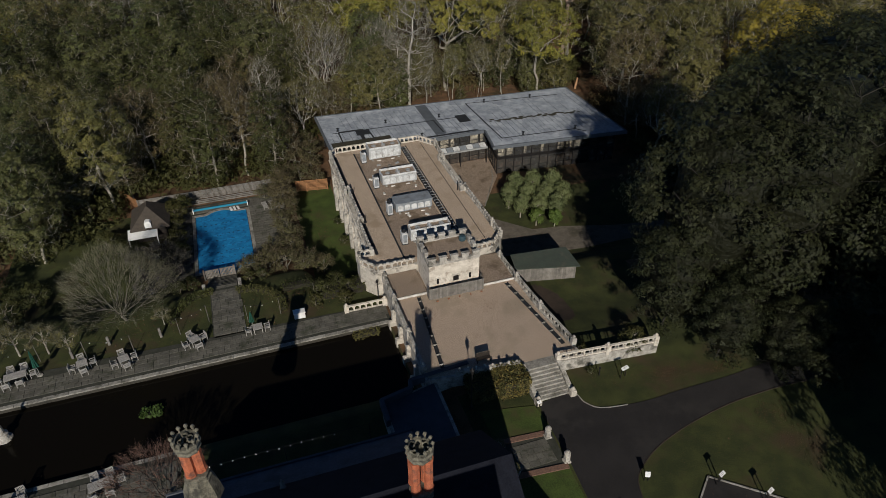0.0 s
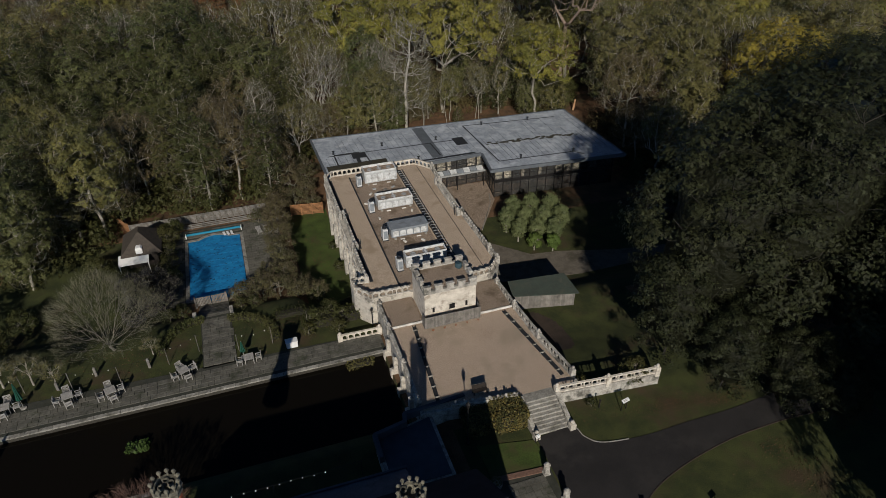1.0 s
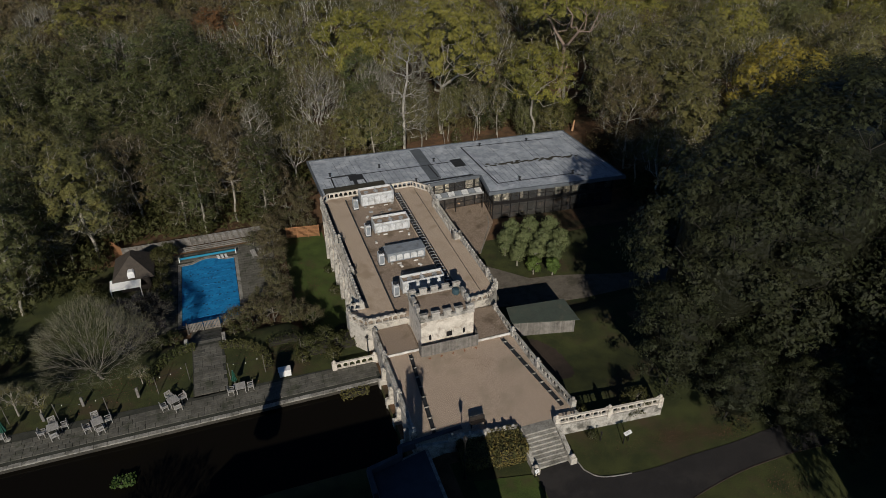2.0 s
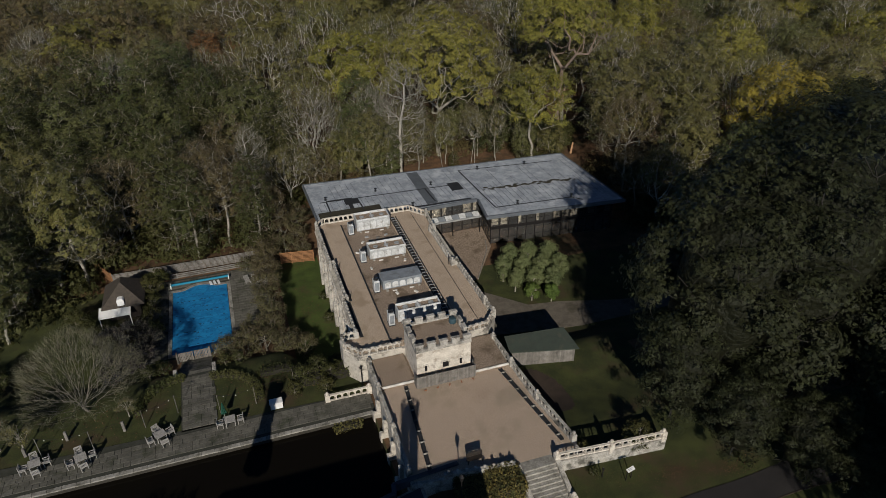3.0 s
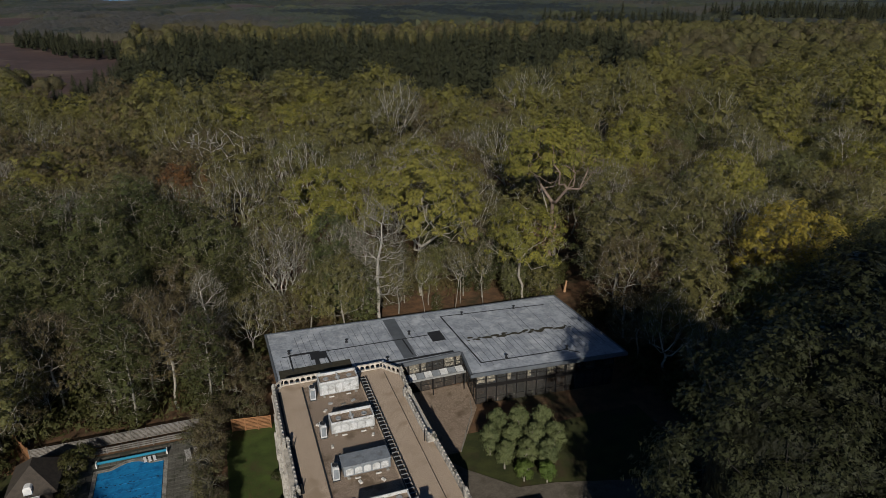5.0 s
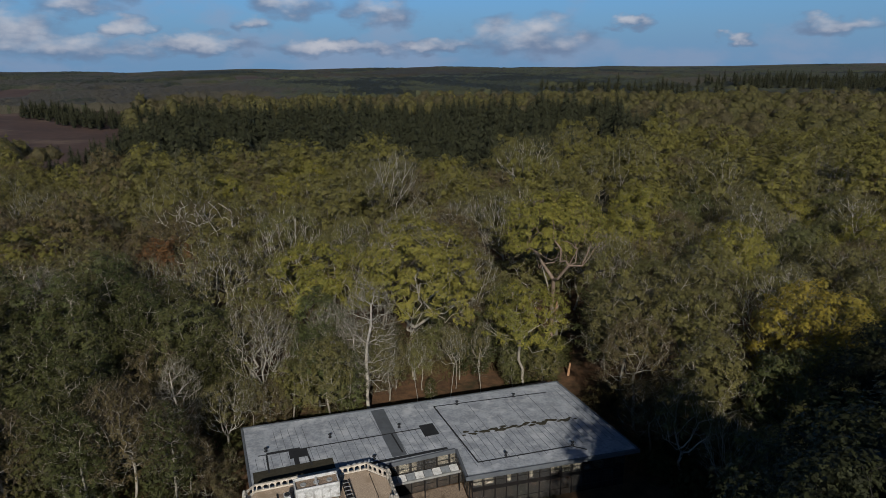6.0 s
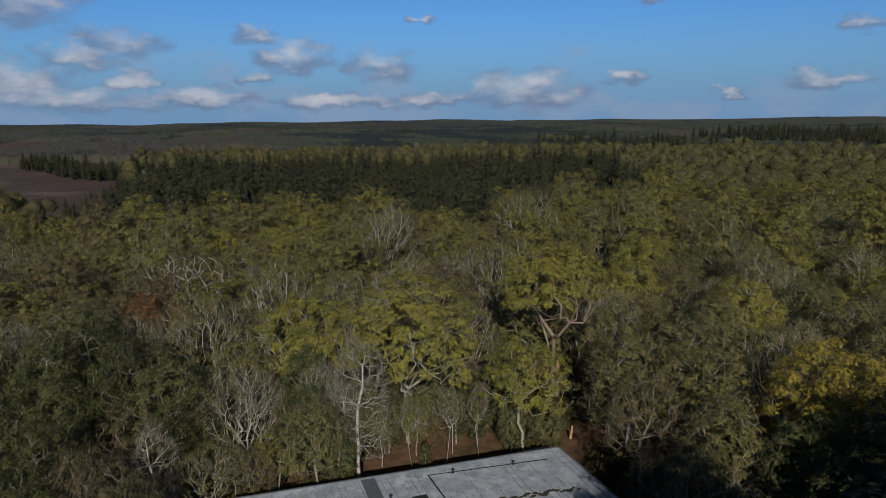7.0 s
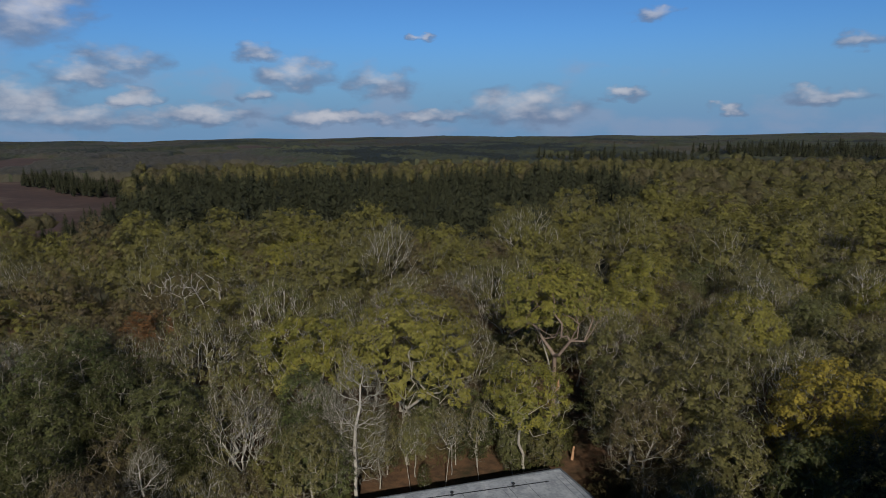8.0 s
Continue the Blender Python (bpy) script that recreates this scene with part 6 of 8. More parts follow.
s.add([(-27.2, -12.6, 4.6), (-8.3, -12.6, 4.6), (-8.3, -17.0, 6.6), (-27.2, -17.0, 6.6), (-27.2, -12.6, 4.5), (-8.3, -12.6, 4.5), (-8.3, -17.0, 6.5), (-27.2, -17.0, 6.5)],
      [(3, 2, 1, 0), (4, 5, 6, 7), (4, 5, 1, 0), (5, 6, 2, 1), (6, 7, 3, 2), (7, 4, 0, 3)])
part("roof", s, SLATE_SKYLIT, house, "lean-to slate roof with skylight put into its colour")
part("gutter", Shape().box(-27.3, -12.75, 4.4, -8.2, -12.5, 4.75, c=0.05), LEAD, house, "pale lead parapet gutter")
part("wall", Shape().box(-27.0, -17.1, 0.0, -8.5, -12.9, 4.5), STONE_OLD, house)
for i in range(16):
    x = -26.2 + i * 1.12
    part("window", Shape().box(x - 0.35, -12.96, 1.0, x + 0.35, -12.86, 3.8), DARK_METAL, house)
# low crenellated block between the house and the pond's end
part("wall", Shape().prism([(-9.5, -12.6), (-4.0, -12.6), (-4.0, -5.7), (-9.5, -6.9)], -1.2, 1.9), STONE_OLD, house)
part("roof", Shape().prism([(-9.2, -12.4), (-4.3, -12.4), (-4.3, -6.0), (-9.2, -7.1)], 1.9, 1.95), LEAD, house, "lead flat roof")
for (x0, y0), (x1, y1) in (((-9.5, -6.9), (-6.6, -6.3)), ((-6.6, -6.3), (-6.4, -5.4)), ((-6.4, -5.4), (-0.6, -5.0)), ((-9.5, -9.4), (-9.5, -6.9))):
    a, e = Vector((x0, y0, 0)), Vector((x1, y1, 0))
    d = e - a
    m = Matrix.Translation(a) @ Matrix.Rotation(math.atan2(d.y, d.x), 4, "Z")
    q = Shape().box(-0.05, -0.2, 1.8, d.length + 0.05, 0.2, 2.6, c=0.05)
    part("parapet", Shape().add([m @ Vector(v) for v in q.v], q.f), LEAD, house, "lead-capped parapet")


def chimney(x, y, z0, z1, label, shafts, r0, wide):
    """A cluster of octagonal brick shafts on a stone base, under one crown of stone with a ring of ball finials."""
    g = thing("chimney", label, "chimney", "clustered chimneys")
    part("base", Shape().lathe([(wide * 1.5, z0 - 2.2), (wide * 1.35, z0 - 1.3), (wide * 1.02, z0 - 0.5), (wide * 1.02, z0 - 0.3), (wide * 0.9, z0 - 0.2), (wide * 0.95, z0 + 0.1), (wide * 0.8, z0 + 0.16)], x, y, 8), STONE_LICHEN, g)
    top = z1 - 1.0
    for dx, dy in shafts:
        prof, zz, r = [], z0, random.Random(3)
        while zz < top:
            q = r0 + (0.05 if zz < z0 + 0.25 or zz > top - 0.25 else 0.0) + r.uniform(-0.008, 0.008)
            prof += [(q - 0.02, zz), (q, zz + 0.012), (q, zz + 0.085)]
            zz += 0.1
        part("shaft", Shape().lathe(prof, x + dx, y + dy, 8), BRICK, g, "octagonal red brick shaft")
    part("crown", Shape().lathe([(wide * 0.86, top - 0.05), (wide * 0.98, top + 0.12), (wide * 0.9, top + 0.28), (wide * 1.0, top + 0.45), (wide * 1.08, top + 0.62), (wide * 1.0, top + 0.78), (wide * 0.7, top + 0.78), (wide * 0.6, top + 0.4)], x, y, 8), STONE_LICHEN, g)
    for dx, dy in shafts:
        part("flue", Shape().lathe([(0.2, top + 0.3), (0.2, top + 0.86), (0.13, top + 0.86), (0.12, top + 0.4)], x + dx * 0.9, y + dy * 0.9, 8), STONE_LICHEN, g)
    for i in range(11):
        a = 2 * math.pi * (i + 0.5) / 11
        part("finial", Shape().lathe([(0.07, top + 0.7), (0.05, top + 0.95), (0.12, top + 1.05), (0.14, top + 1.15), (0.09, top + 1.26), (0.01, top + 1.3)], x + wide * 0.92 * math.cos(a), y + wide * 0.92 * math.sin(a), 6), STONE_LICHEN, g)


chimney(-23.6, -17.6, 12.3, 15.75, "clustered red brick chimney with a lichened stone crown", ((-0.3, -0.12), (0.3, 0.1), (0.0, 0.35)), 0.36, 0.84)
chimney(-10.3, -22.4, 11.2, 15.35, "group of four red brick chimney shafts under one stone crown", ((-0.42, -0.32), (0.42, -0.32), (-0.4, 0.4), (0.42, 0.4)), 0.3, 0.86)
for x, y, z in ((-18.8, -17.2, 7.9),):
    f = thing("finial", "small carved stone finial on the roof edge", "finial", "roof finials")
    part("finial", Shape().lathe([(0.2, z - 1.8), (0.2, z), (0.24, z + 0.05), (0.12, z + 0.4), (0.18, z + 0.6), (0.02, z + 1.0)], x, y, 8), STONE_OLD, f)
strand = thing("festoon_lights", "row of small lit bulbs along the house gutter", "lights")
BULB_BIG = Shape().lathe([(0.005, -0.05), (0.028, -0.03), (0.032, -0.005), (0.016, 0.025), (0.006, 0.035)], 0, 0, 6).mesh("bulb", BULB_LIT)
for i in range(12):
    part("bulb", BULB_BIG, BULB_LIT, strand, at=pose(-24.2 + i * 0.9, -10.65, 4.2 - 0.06 * math.sin(i * 1.3)))
part("cable", Shape().tube((-25.2, -10.6, 4.28), (-11.4, -10.6, 4.28), 0.012, 0.012, 4), DARK_METAL, strand)
for x in (-25.2, -18.4, -11.4):
    part("pole", Shape().tube((x, -10.6, 0.0), (x, -10.6, 4.3), 0.035, 0.03, 5), DARK_METAL, strand)
sheet("south_terrace_bed", [(-61, -9.5), (-27.2, -9.5), (-27.2, -4.9), (-61, -4.9)], 0.03, SLAB_BED, "mossy bed of the house terrace", "paving", 0.2)
house_terrace = tagged(thing("house_terrace", "stone slab terrace in front of the house", "terrace"), kind="structure")
pave(house_terrace, -46.0, -9.2, -27.4, -5.2, 0.03, 41)
bed_v, bed_f = [], []
for i in range(24):
    for j in range(26):
        x, y = 10.2 + 0.2 * i, -1.6 + 0.32 * j
        if ((x - 11.9) / 2.1) ** 2 + ((y - 2.9 + 0.5 * (x - 11.9)) / 3.6) ** 2 < 1.0 and x > 10.3:
            n = len(bed_v)
            bed_v += [(x + a * 0.2, y + b * 0.32, float(land(x + a * 0.2, y + b * 0.32)) + 0.06) for a, b in ((0, 0), (1, 0), (1, 1), (0, 1))]
            bed_f.append((n, n + 1, n + 2, n + 3))
structure("soil_bed", Shape().add(bed_v, bed_f), SOIL, "dark bare soil bed beside the shed", "bed")

# ---- trees and shrubs ----


def triangles(rng, centres, normals, size, spread=0.3):
    """Leaf sprays: one small triangle for each centre, facing about along its normal."""
    n = len(centres)
    nn = normals + rng.normal(0, spread, (n, 3))
    nn /= np.linalg.norm(nn, axis=1, keepdims=True) + 1e-9
    u = np.cross(nn, rng.normal(0, 1, (n, 3)))
    u /= np.linalg.norm(u, axis=1, keepdims=True) + 1e-9
    w = np.cross(nn, u)
    s = (size * rng.uniform(0.6, 1.35, n))[:, None]
    v = np.stack([centres - u * s * 0.40 - w * s * 0.40, centres + u * s * 0.40 - w * s * 0.34, centres + w * s * 0.66 + u * s * rng.uniform(-0.3, 0.3, n)[:, None]], axis=1)
    return v.reshape(-1, 3), np.arange(3 * n).reshape(n, 3)


def quads(rng, centres, normals, size):
    """Larger four-cornered leaf sprays."""
    n = len(centres)
    nn = normals + rng.normal(0, 0.5, (n, 3))
    nn /= np.linalg.norm(nn, axis=1, keepdims=True) + 1e-9
    u = np.cross(nn, rng.normal(0, 1, (n, 3)))
    u /= np.linalg.norm(u, axis=1, keepdims=True) + 1e-9
    w = np.cross(nn, u)
    sz = (size * rng.uniform(0.6, 1.3, n))[:, None]
    bend = nn * sz * rng.uniform(-0.25, 0.25, n)[:, None]
    v = np.stack([centres - u * sz * 0.5 - w * sz * 0.28 + bend, centres + u * sz * 0.12 - w * sz * 0.5, centres + u * sz * 0.5 + w * sz * 0.2 - bend, centres - u * sz * 0.1 + w * sz * 0.5], axis=1)
    return v.reshape(-1, 3), np.arange(4 * n).reshape(n, 4)


def tree_kind(seed, H, R, cb, bark, leaf=None, nc=46, per=70, rc=None, size=0.42, twigs=0, twig_mat=None, limbs=7, thick=1.0, low=-0.35, twig_len=1.3, twig_w=0.045, lean=0.0):
    """One kind of tree as meshes: a tapered trunk with limbs, branches to each clump, clumps of leaves on a lumpy dome, bare twigs.
    H: height, R: the crown's half width, cb: height of its lowest part as a share of H."""
    rng = np.random.default_rng(seed)
    rc = rc or 0.24 * R
    s = Shape()
    base_r = (0.018 * H + 0.06) * thick
    top = 0.72 * H
    trunk, n = [], 7
    wob = rng.normal(0, 0.012 * H, (n + 1, 2))
    for i in range(n + 1):
        k = i / n
        trunk.append(Vector((wob[i, 0] * k + lean * k * H, wob[i, 1] * k, -0.4 + (top + 0.4) * k)))
    for i in range(n):
        s.tube(trunk[i], trunk[i + 1], base_r * (1.25 if i == 0 else 1.0) * (1 - 0.8 * i / n), base_r * (1 - 0.8 * (i + 1) / n), 7 if i < 4 else 5, cap=False)
    nodes = [(p, base_r * 0.4) for p in trunk[3:]]
    mid_z, half_z = H * (1 + cb) / 2, H * (1 - cb) / 2
    for i in range(limbs):
        k = rng.uniform(max(0.12, cb * 0.8), 0.62)
        p = trunk[0].lerp(trunk[-1], min(0.97, k * H / top))
        a = 2 * math.pi * (i + rng.uniform(-0.3, 0.3)) / limbs
        reach = R * rng.uniform(0.55, 0.85)
        rise = (H - p.z) * rng.uniform(0.4, 0.75)
        r0 = base_r * rng.uniform(0.38, 0.55)
        q0 = p
        for m in range(1, 6):
            f = m / 5
            q = p + Vector((math.cos(a) * reach * f, math.sin(a) * reach * f, rise * f ** 1.35)) + Vector(rng.normal(0, 0.045 * R, 3)) * (1 if m < 5 else 0.3)
            e = math.hypot(math.hypot(q.x - lean * q.z, q.y) / R, max(0.0, q.z - mid_z) / half_z)
            if e > 0.86:
                q = Vector((q.x * 0.86 / e, q.y * 0.86 / e, mid_z + (q.z - mid_z) * 0.86 / e if q.z > mid_z else q.z))
            s.tube(q0, q, r0 * (1 - 0.8 * (f - 0.2)), r0 * (1 - 0.8 * f), 4, cap=False)
            nodes.append((q, r0 * (1 - 0.8 * f)))
            q0 = q
    node_p = np.array([tuple(p) for p, _ in nodes])
    u = 1 - (1 - low) * rng.random(nc) ** 1.15
    th = rng.uniform(0, 2 * math.pi, nc)
    rr = np.sqrt(np.clip(1 - u * u, 0, 1))
    shell = rng.uniform(0.7, 1.0, nc)
    c = np.stack([rr * np.cos(th) * R * shell, rr * np.sin(th) * R * shell, mid_z + u * half_z * shell], axis=1)
    c[:, 0] += lean * c[:, 2]
    for i in range(nc):
        k = int(np.argmin(np.linalg.norm(node_p - c[i], axis=1)))
        a, e = nodes[k][0], Vector(c[i])
        r0 = min(nodes[k][1], 0.09) * 0.8 + 0.015
        if per > 30:
            s.tube(a, e, r0, r0 * 0.3, 3, cap=False)
            continue
        m1 = a.lerp(e, 0.5) + Vector(rng.normal(0, 0.07 * R, 3))
        s.tube(a, m1, r0, r0 * 0.65, 3, cap=False)
        s.tube(m1, e, r0 * 0.65, r0 * 0.25, 3, cap=False)
    out = [("trunk", s.mesh("trunk", bark))]
    mid = np.array([lean * mid_z, 0, mid_z - 0.3 * half_z])
    if leaf is not None and per:
        idx = np.repeat(np.arange(nc), per)
        d = rng.normal(0, 1, (len(idx), 3))
        d /= np.linalg.norm(d, axis=1, keepdims=True) + 1e-9
        pos = c[idx] + d * (rc * rng.uniform(0.35, 1.1, len(idx)) * rng.uniform(0.8, 1.25, nc)[idx])[:, None] * np.array([1.15, 1.15, 0.75])
        out_d = pos - mid
        out_d /= np.linalg.norm(out_d, axis=1, keepdims=True) + 1e-9
        v, f = triangles(rng, pos, d * 0.95 + out_d * 0.5 + np.array([0, 0, 0.15]), size, 0.25)
        out.append(("crown", numpy_mesh("crown", v, f, leaf)))
    if twigs:
        idx = np.repeat(np.arange(nc), twigs)
        a = c[idx] + rng.normal(0, 0.35 * rc, (len(idx), 3))
        d = a - mid
        d /= np.linalg.norm(d, axis=1, keepdims=True) + 1e-9
        d = d + rng.normal(0, 0.6, d.shape) + np.array([0, 0, 0.2])
        d /= np.linalg.norm(d, axis=1, keepdims=True) + 1e-9
        side = np.cross(d, rng.normal(0, 1, d.shape))
        side /= np.linalg.norm(side, axis=1, keepdims=True) + 1e-9
        L = (twig_len * rng.uniform(0.5, 1.25, len(idx)))[:, None]
        v = np.stack([a - d * L * 0.35 - side * twig_w, a - d * L * 0.35 + side * twig_w, a + d * L * 0.75], axis=1).reshape(-1, 3)
        out.append(("twig_spray", numpy_mesh("twig_spray", v, np.arange(len(v)).reshape(-1, 3), twig_mat or TWIG)))
    return out


def tubes(a, b, ra, rb, sides):
    """Many tapered tubes at once, as quads."""
    d = b - a
    d /= np.linalg.norm(d, axis=1, keepdims=True) + 1e-9
    ref = np.where(np.abs(d[:, 2:3]) > 0.9, np.array([[1.0, 0, 0]]), np.array([[0, 0, 1.0]]))
    u = np.cross(d, ref)
    u /= np.linalg.norm(u, axis=1, keepdims=True) + 1e-9
    w = np.cross(d, u)
    ang = 2 * math.pi * np.arange(sides) / sides
    ring = u[:, None, :] * np.cos(ang)[None, :, None] + w[:, None, :] * np.sin(ang)[None, :, None]
    v = np.concatenate([a[:, None, :] + ring * ra[:, None, None], b[:, None, :] + ring * rb[:, None, None]], axis=1)
    i = np.arange(sides)
    q = np.stack([i, (i + 1) % sides, sides + (i + 1) % sides, sides + i], axis=1)
    f = (np.arange(len(a)) * 2 * sides)[:, None, None] + q[None]
    return v.reshape(-1, 3), f.reshape(-1, 4)


def grow(rng, H, R, cb, n, low, top, thick, crook, spread=0.45, joints=3):
    """A branching frame: a trunk, then a bough to each tip of a lobed dome, forking off the nearest older bough; thick where it carries many tips."""
    half, mid = H * (1 - cb) / 2, H * (1 + cb) / 2
    u = 1 - (1 - low) * (np.arange(n) + rng.uniform(-0.8, 0.8, n) + 0.8) / (n + 1.6)
    th = np.arange(n) * 2.39996 + rng.normal(0, 0.16, n)
    lobe = 1 + 0.10 * np.sin(2 * th + rng.uniform(0, 6)) + 0.07 * np.sin(3 * th + 2.5 * u + rng.uniform(0, 6)) + 0.05 * np.sin(5 * th - 4 * u + rng.uniform(0, 6))
    shell = np.where(rng.random(n) < 0.85, rng.uniform(0.91, 1.0, n), rng.uniform(0.5, 0.9, n)) * lobe
    rr = np.sqrt(np.clip(1 - u * u, 0, 1))
    tips = np.stack([rr * np.cos(th) * R * shell, rr * np.sin(th) * R * shell, mid + u * half * np.minimum(shell, 1.04)], axis=1)
    room = 8 + 5 * n
    pos, parent, way = np.zeros((room, 3)), np.full(room, -1), np.zeros(room)
    m = 6
    wob = np.cumsum(rng.normal(0, 0.012 * H, (m + 1, 2)), axis=0)
    for i in range(m + 1):
        pos[i] = (wob[i, 0], wob[i, 1], -0.4 + (top * H + 0.4) * i / m)
        parent[i], way[i] = i - 1, top * H * i / m * 0.55
    k = m + 1
    for i in np.argsort(np.linalg.norm(tips - pos[m], axis=1) * rng.uniform(0.75, 1.25, n)):
        tip = tips[i]
        gap = np.linalg.norm(pos[2:k] - tip, axis=1)
        j = 2 + int(np.argmin(gap + spread * way[2:k] + 1.4 * np.maximum(0, pos[2:k, 2] - tip[2] + 0.4)))
        a, d = pos[j].copy(), gap[j - 2]
        seg = joints + 1 if d > 0.6 * R else joints if d > 0.3 * R else joints - 1
        last = j
        for s in range(1, seg + 1):
            f = s / seg
            q = a + (tip - a) * f + rng.normal(0, crook * d, 3) * (math.sin(math.pi * f)) + np.array([0, 0, -0.10 * d * math.sin(math.pi * f)])
            pos[k], parent[k], way[k] = q, last, way[last] + np.linalg.norm(q - pos[last])
            last = k
            k += 1
    pos, parent = pos[:k], parent[:k]
    load = np.zeros(k)
    load[np.setdiff1d(np.arange(k), parent)] = 1
    for i in range(k - 1, 0, -1):
        load[parent[i]] += load[i]
    rad = 0.026 * thick * (H / 18.0) * np.maximum(load, 1) ** 0.47
    rad[0] *= 1.3
    return tips, pos, parent, rad, mid - 0.3 * half


def wood_kind(seed, H, R, cb, bark, leaf=None, n=150, per=22, rc=0.9, size=0.5, twigs=6, twig_mat=None, low=-0.25, top=0.5, thick=1.0, crook=0.09, twig_len=1.4, twig_w=0.028, raw=False, leafy=0.6, inner=190, fan=0.45, heart_mat=None):
    """One kind of woodland tree: trunk and boughs, loose leaf sprays about the tips, bare twigs."""
    rng = np.random.default_rng(seed)
    tips, pos, parent, rad, heart = grow(rng, H, R, cb, n, low, top, thick, crook, fan, 2 if raw else 3)
    e = np.arange(1, len(pos))
    a, b, ra, rb = pos[parent[e]], pos[e], np.minimum(rad[parent[e]], rad[e] * 1.35), rad[e]
    stout = rb > 0.11 * thick
    v1, f1 = tubes(a[stout], b[stout], ra[stout], rb[stout], 4 if raw else 6)
    v2, f2 = tubes(a[~stout], b[~stout], ra[~stout], rb[~stout], 3)
    out = [("trunk", np.concatenate([v1, v2]), np.concatenate([f1, f2 + len(v1)]), bark)]
    mid = np.array([0, 0, heart])
    if leaf is not None and per:
        # leaves gather on some tips, most of them high, and leave gaps where the boughs show
        lift = (tips[:, 2] - tips[:, 2].min()) / np.ptp(tips[:, 2])
        on = np.argsort(-(0.55 * lift + rng.random(n)))[:max(4, int(n * leafy))]
        idx = np.repeat(on, int(per * (1.0 if raw else 1.2) / leafy))
        d = rng.normal(0, 1, (len(idx), 3))
        d /= np.linalg.norm(d, axis=1, keepdims=True) + 1e-9
        c = tips[idx] + d * (rc * rng.uniform(0.3, 1.1, len(idx)) * rng.uniform(0.7, 1.35, n)[idx])[:, None] * np.array([1.2, 1.2, 0.75])
        o = c - mid
        o /= np.linalg.norm(o, axis=1, keepdims=True) + 1e-9
        v, f = triangles(rng, c, d * 0.7 + o * 0.8 + np.array([0, 0, 0.3]), size * (1.0 if raw else 0.88), 0.3)
        if inner:
            # the shaded leaves deeper in the crown
            k = rng.integers(0, n, inner)
            c = mid + (tips[k] - mid) * rng.uniform(0.5, 0.8, (inner, 1)) + rng.normal(0, 0.5, (inner, 3))
            o = c - mid
            o /= np.linalg.norm(o, axis=1, keepdims=True) + 1e-9
            v2, f2 = triangles(rng, c, o + np.array([0, 0, 0.2]), size * 2.6, 0.35)
            v, f = np.concatenate([v, v2]), np.concatenate([f, f2 + len(v)])
        out.append(("crown", v, f, leaf))
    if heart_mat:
        # a solid middle that blocks light, in a leaf colour darkened like deep shade
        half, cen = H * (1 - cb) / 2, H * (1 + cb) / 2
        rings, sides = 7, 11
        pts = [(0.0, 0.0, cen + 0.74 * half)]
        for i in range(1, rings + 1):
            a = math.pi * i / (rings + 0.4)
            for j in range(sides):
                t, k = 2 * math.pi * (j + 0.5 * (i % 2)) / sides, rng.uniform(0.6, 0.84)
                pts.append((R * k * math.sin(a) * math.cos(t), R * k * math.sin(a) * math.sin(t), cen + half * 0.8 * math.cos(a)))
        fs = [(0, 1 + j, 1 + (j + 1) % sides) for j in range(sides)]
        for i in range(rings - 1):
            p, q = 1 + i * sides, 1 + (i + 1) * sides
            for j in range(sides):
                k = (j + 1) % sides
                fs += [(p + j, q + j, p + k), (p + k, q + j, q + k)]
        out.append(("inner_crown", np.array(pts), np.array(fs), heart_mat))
    if twigs:
        idx = np.repeat(np.arange(n), twigs)
        a = tips[idx] + rng.normal(0, 0.4 * rc, (len(idx), 3))
        d = a - mid
        d /= np.linalg.norm(d, axis=1, keepdims=True) + 1e-9
        d = d + rng.normal(0, 0.5, d.shape) + np.array([0, 0, 0.25])
        d /= np.linalg.norm(d, axis=1, keepdims=True) + 1e-9
        side = np.cross(d, rng.normal(0, 1, d.shape))
        side /= np.linalg.norm(side, axis=1, keepdims=True) + 1e-9
        L = (twig_len * rng.uniform(0.5, 1.25, len(idx)))[:, None]
        v = np.stack([a - d * L * 0.5 - side * twig_w, a - d * L * 0.5 + side * twig_w, a + d * L * 0.6], axis=1).reshape(-1, 3)
        out.append(("twig_spray", v, np.arange(len(v)).reshape(-1, 3), twig_mat or TWIG))
    return out if raw else [(nm, numpy_mesh(nm, v, f, m)) for nm, v, f, m in out]


def plant(kind, name, label, category, x, y, scale=1.0, turn=0.0, group="", z=None, stretch=1.0):
    zz = float(land(x, y)) if z is None else z
    g = thing(name, label, category, group, at=pose(x, y, zz, rz=turn) @ Matrix.Diagonal((scale, scale, scale * stretch, 1)))
    for nm, me in kind:
        ob = part(nm, me, None, g)
        if nm == "twig_spray":
            tagged(ob, "fine bare twigs", kind="stuff")
    return g


OLIVE = [wood_kind(11 + i, 20.0 + i, 6.2, 0.16, BARK_PALE, LEAF_OLIVE, 130, 28, 1.05, 0.56, 4, low=-0.45) for i in range(3)]
YELLOWISH = [wood_kind(21 + i, 20.5, 7.2, 0.32, BARK_PALE, LEAF_YELLOW, 140, 30, 1.05, 0.56, 3, low=-0.2) for i in range(2)]
BROWNISH = [wood_kind(31 + i, 18.5, 5.8, 0.16, BARK_PALE, LEAF_BROWN, 130, 13, 0.95, 0.5, 9, TWIG_BROWN, low=-0.4, twig_len=1.6, inner=60) for i in range(2)]
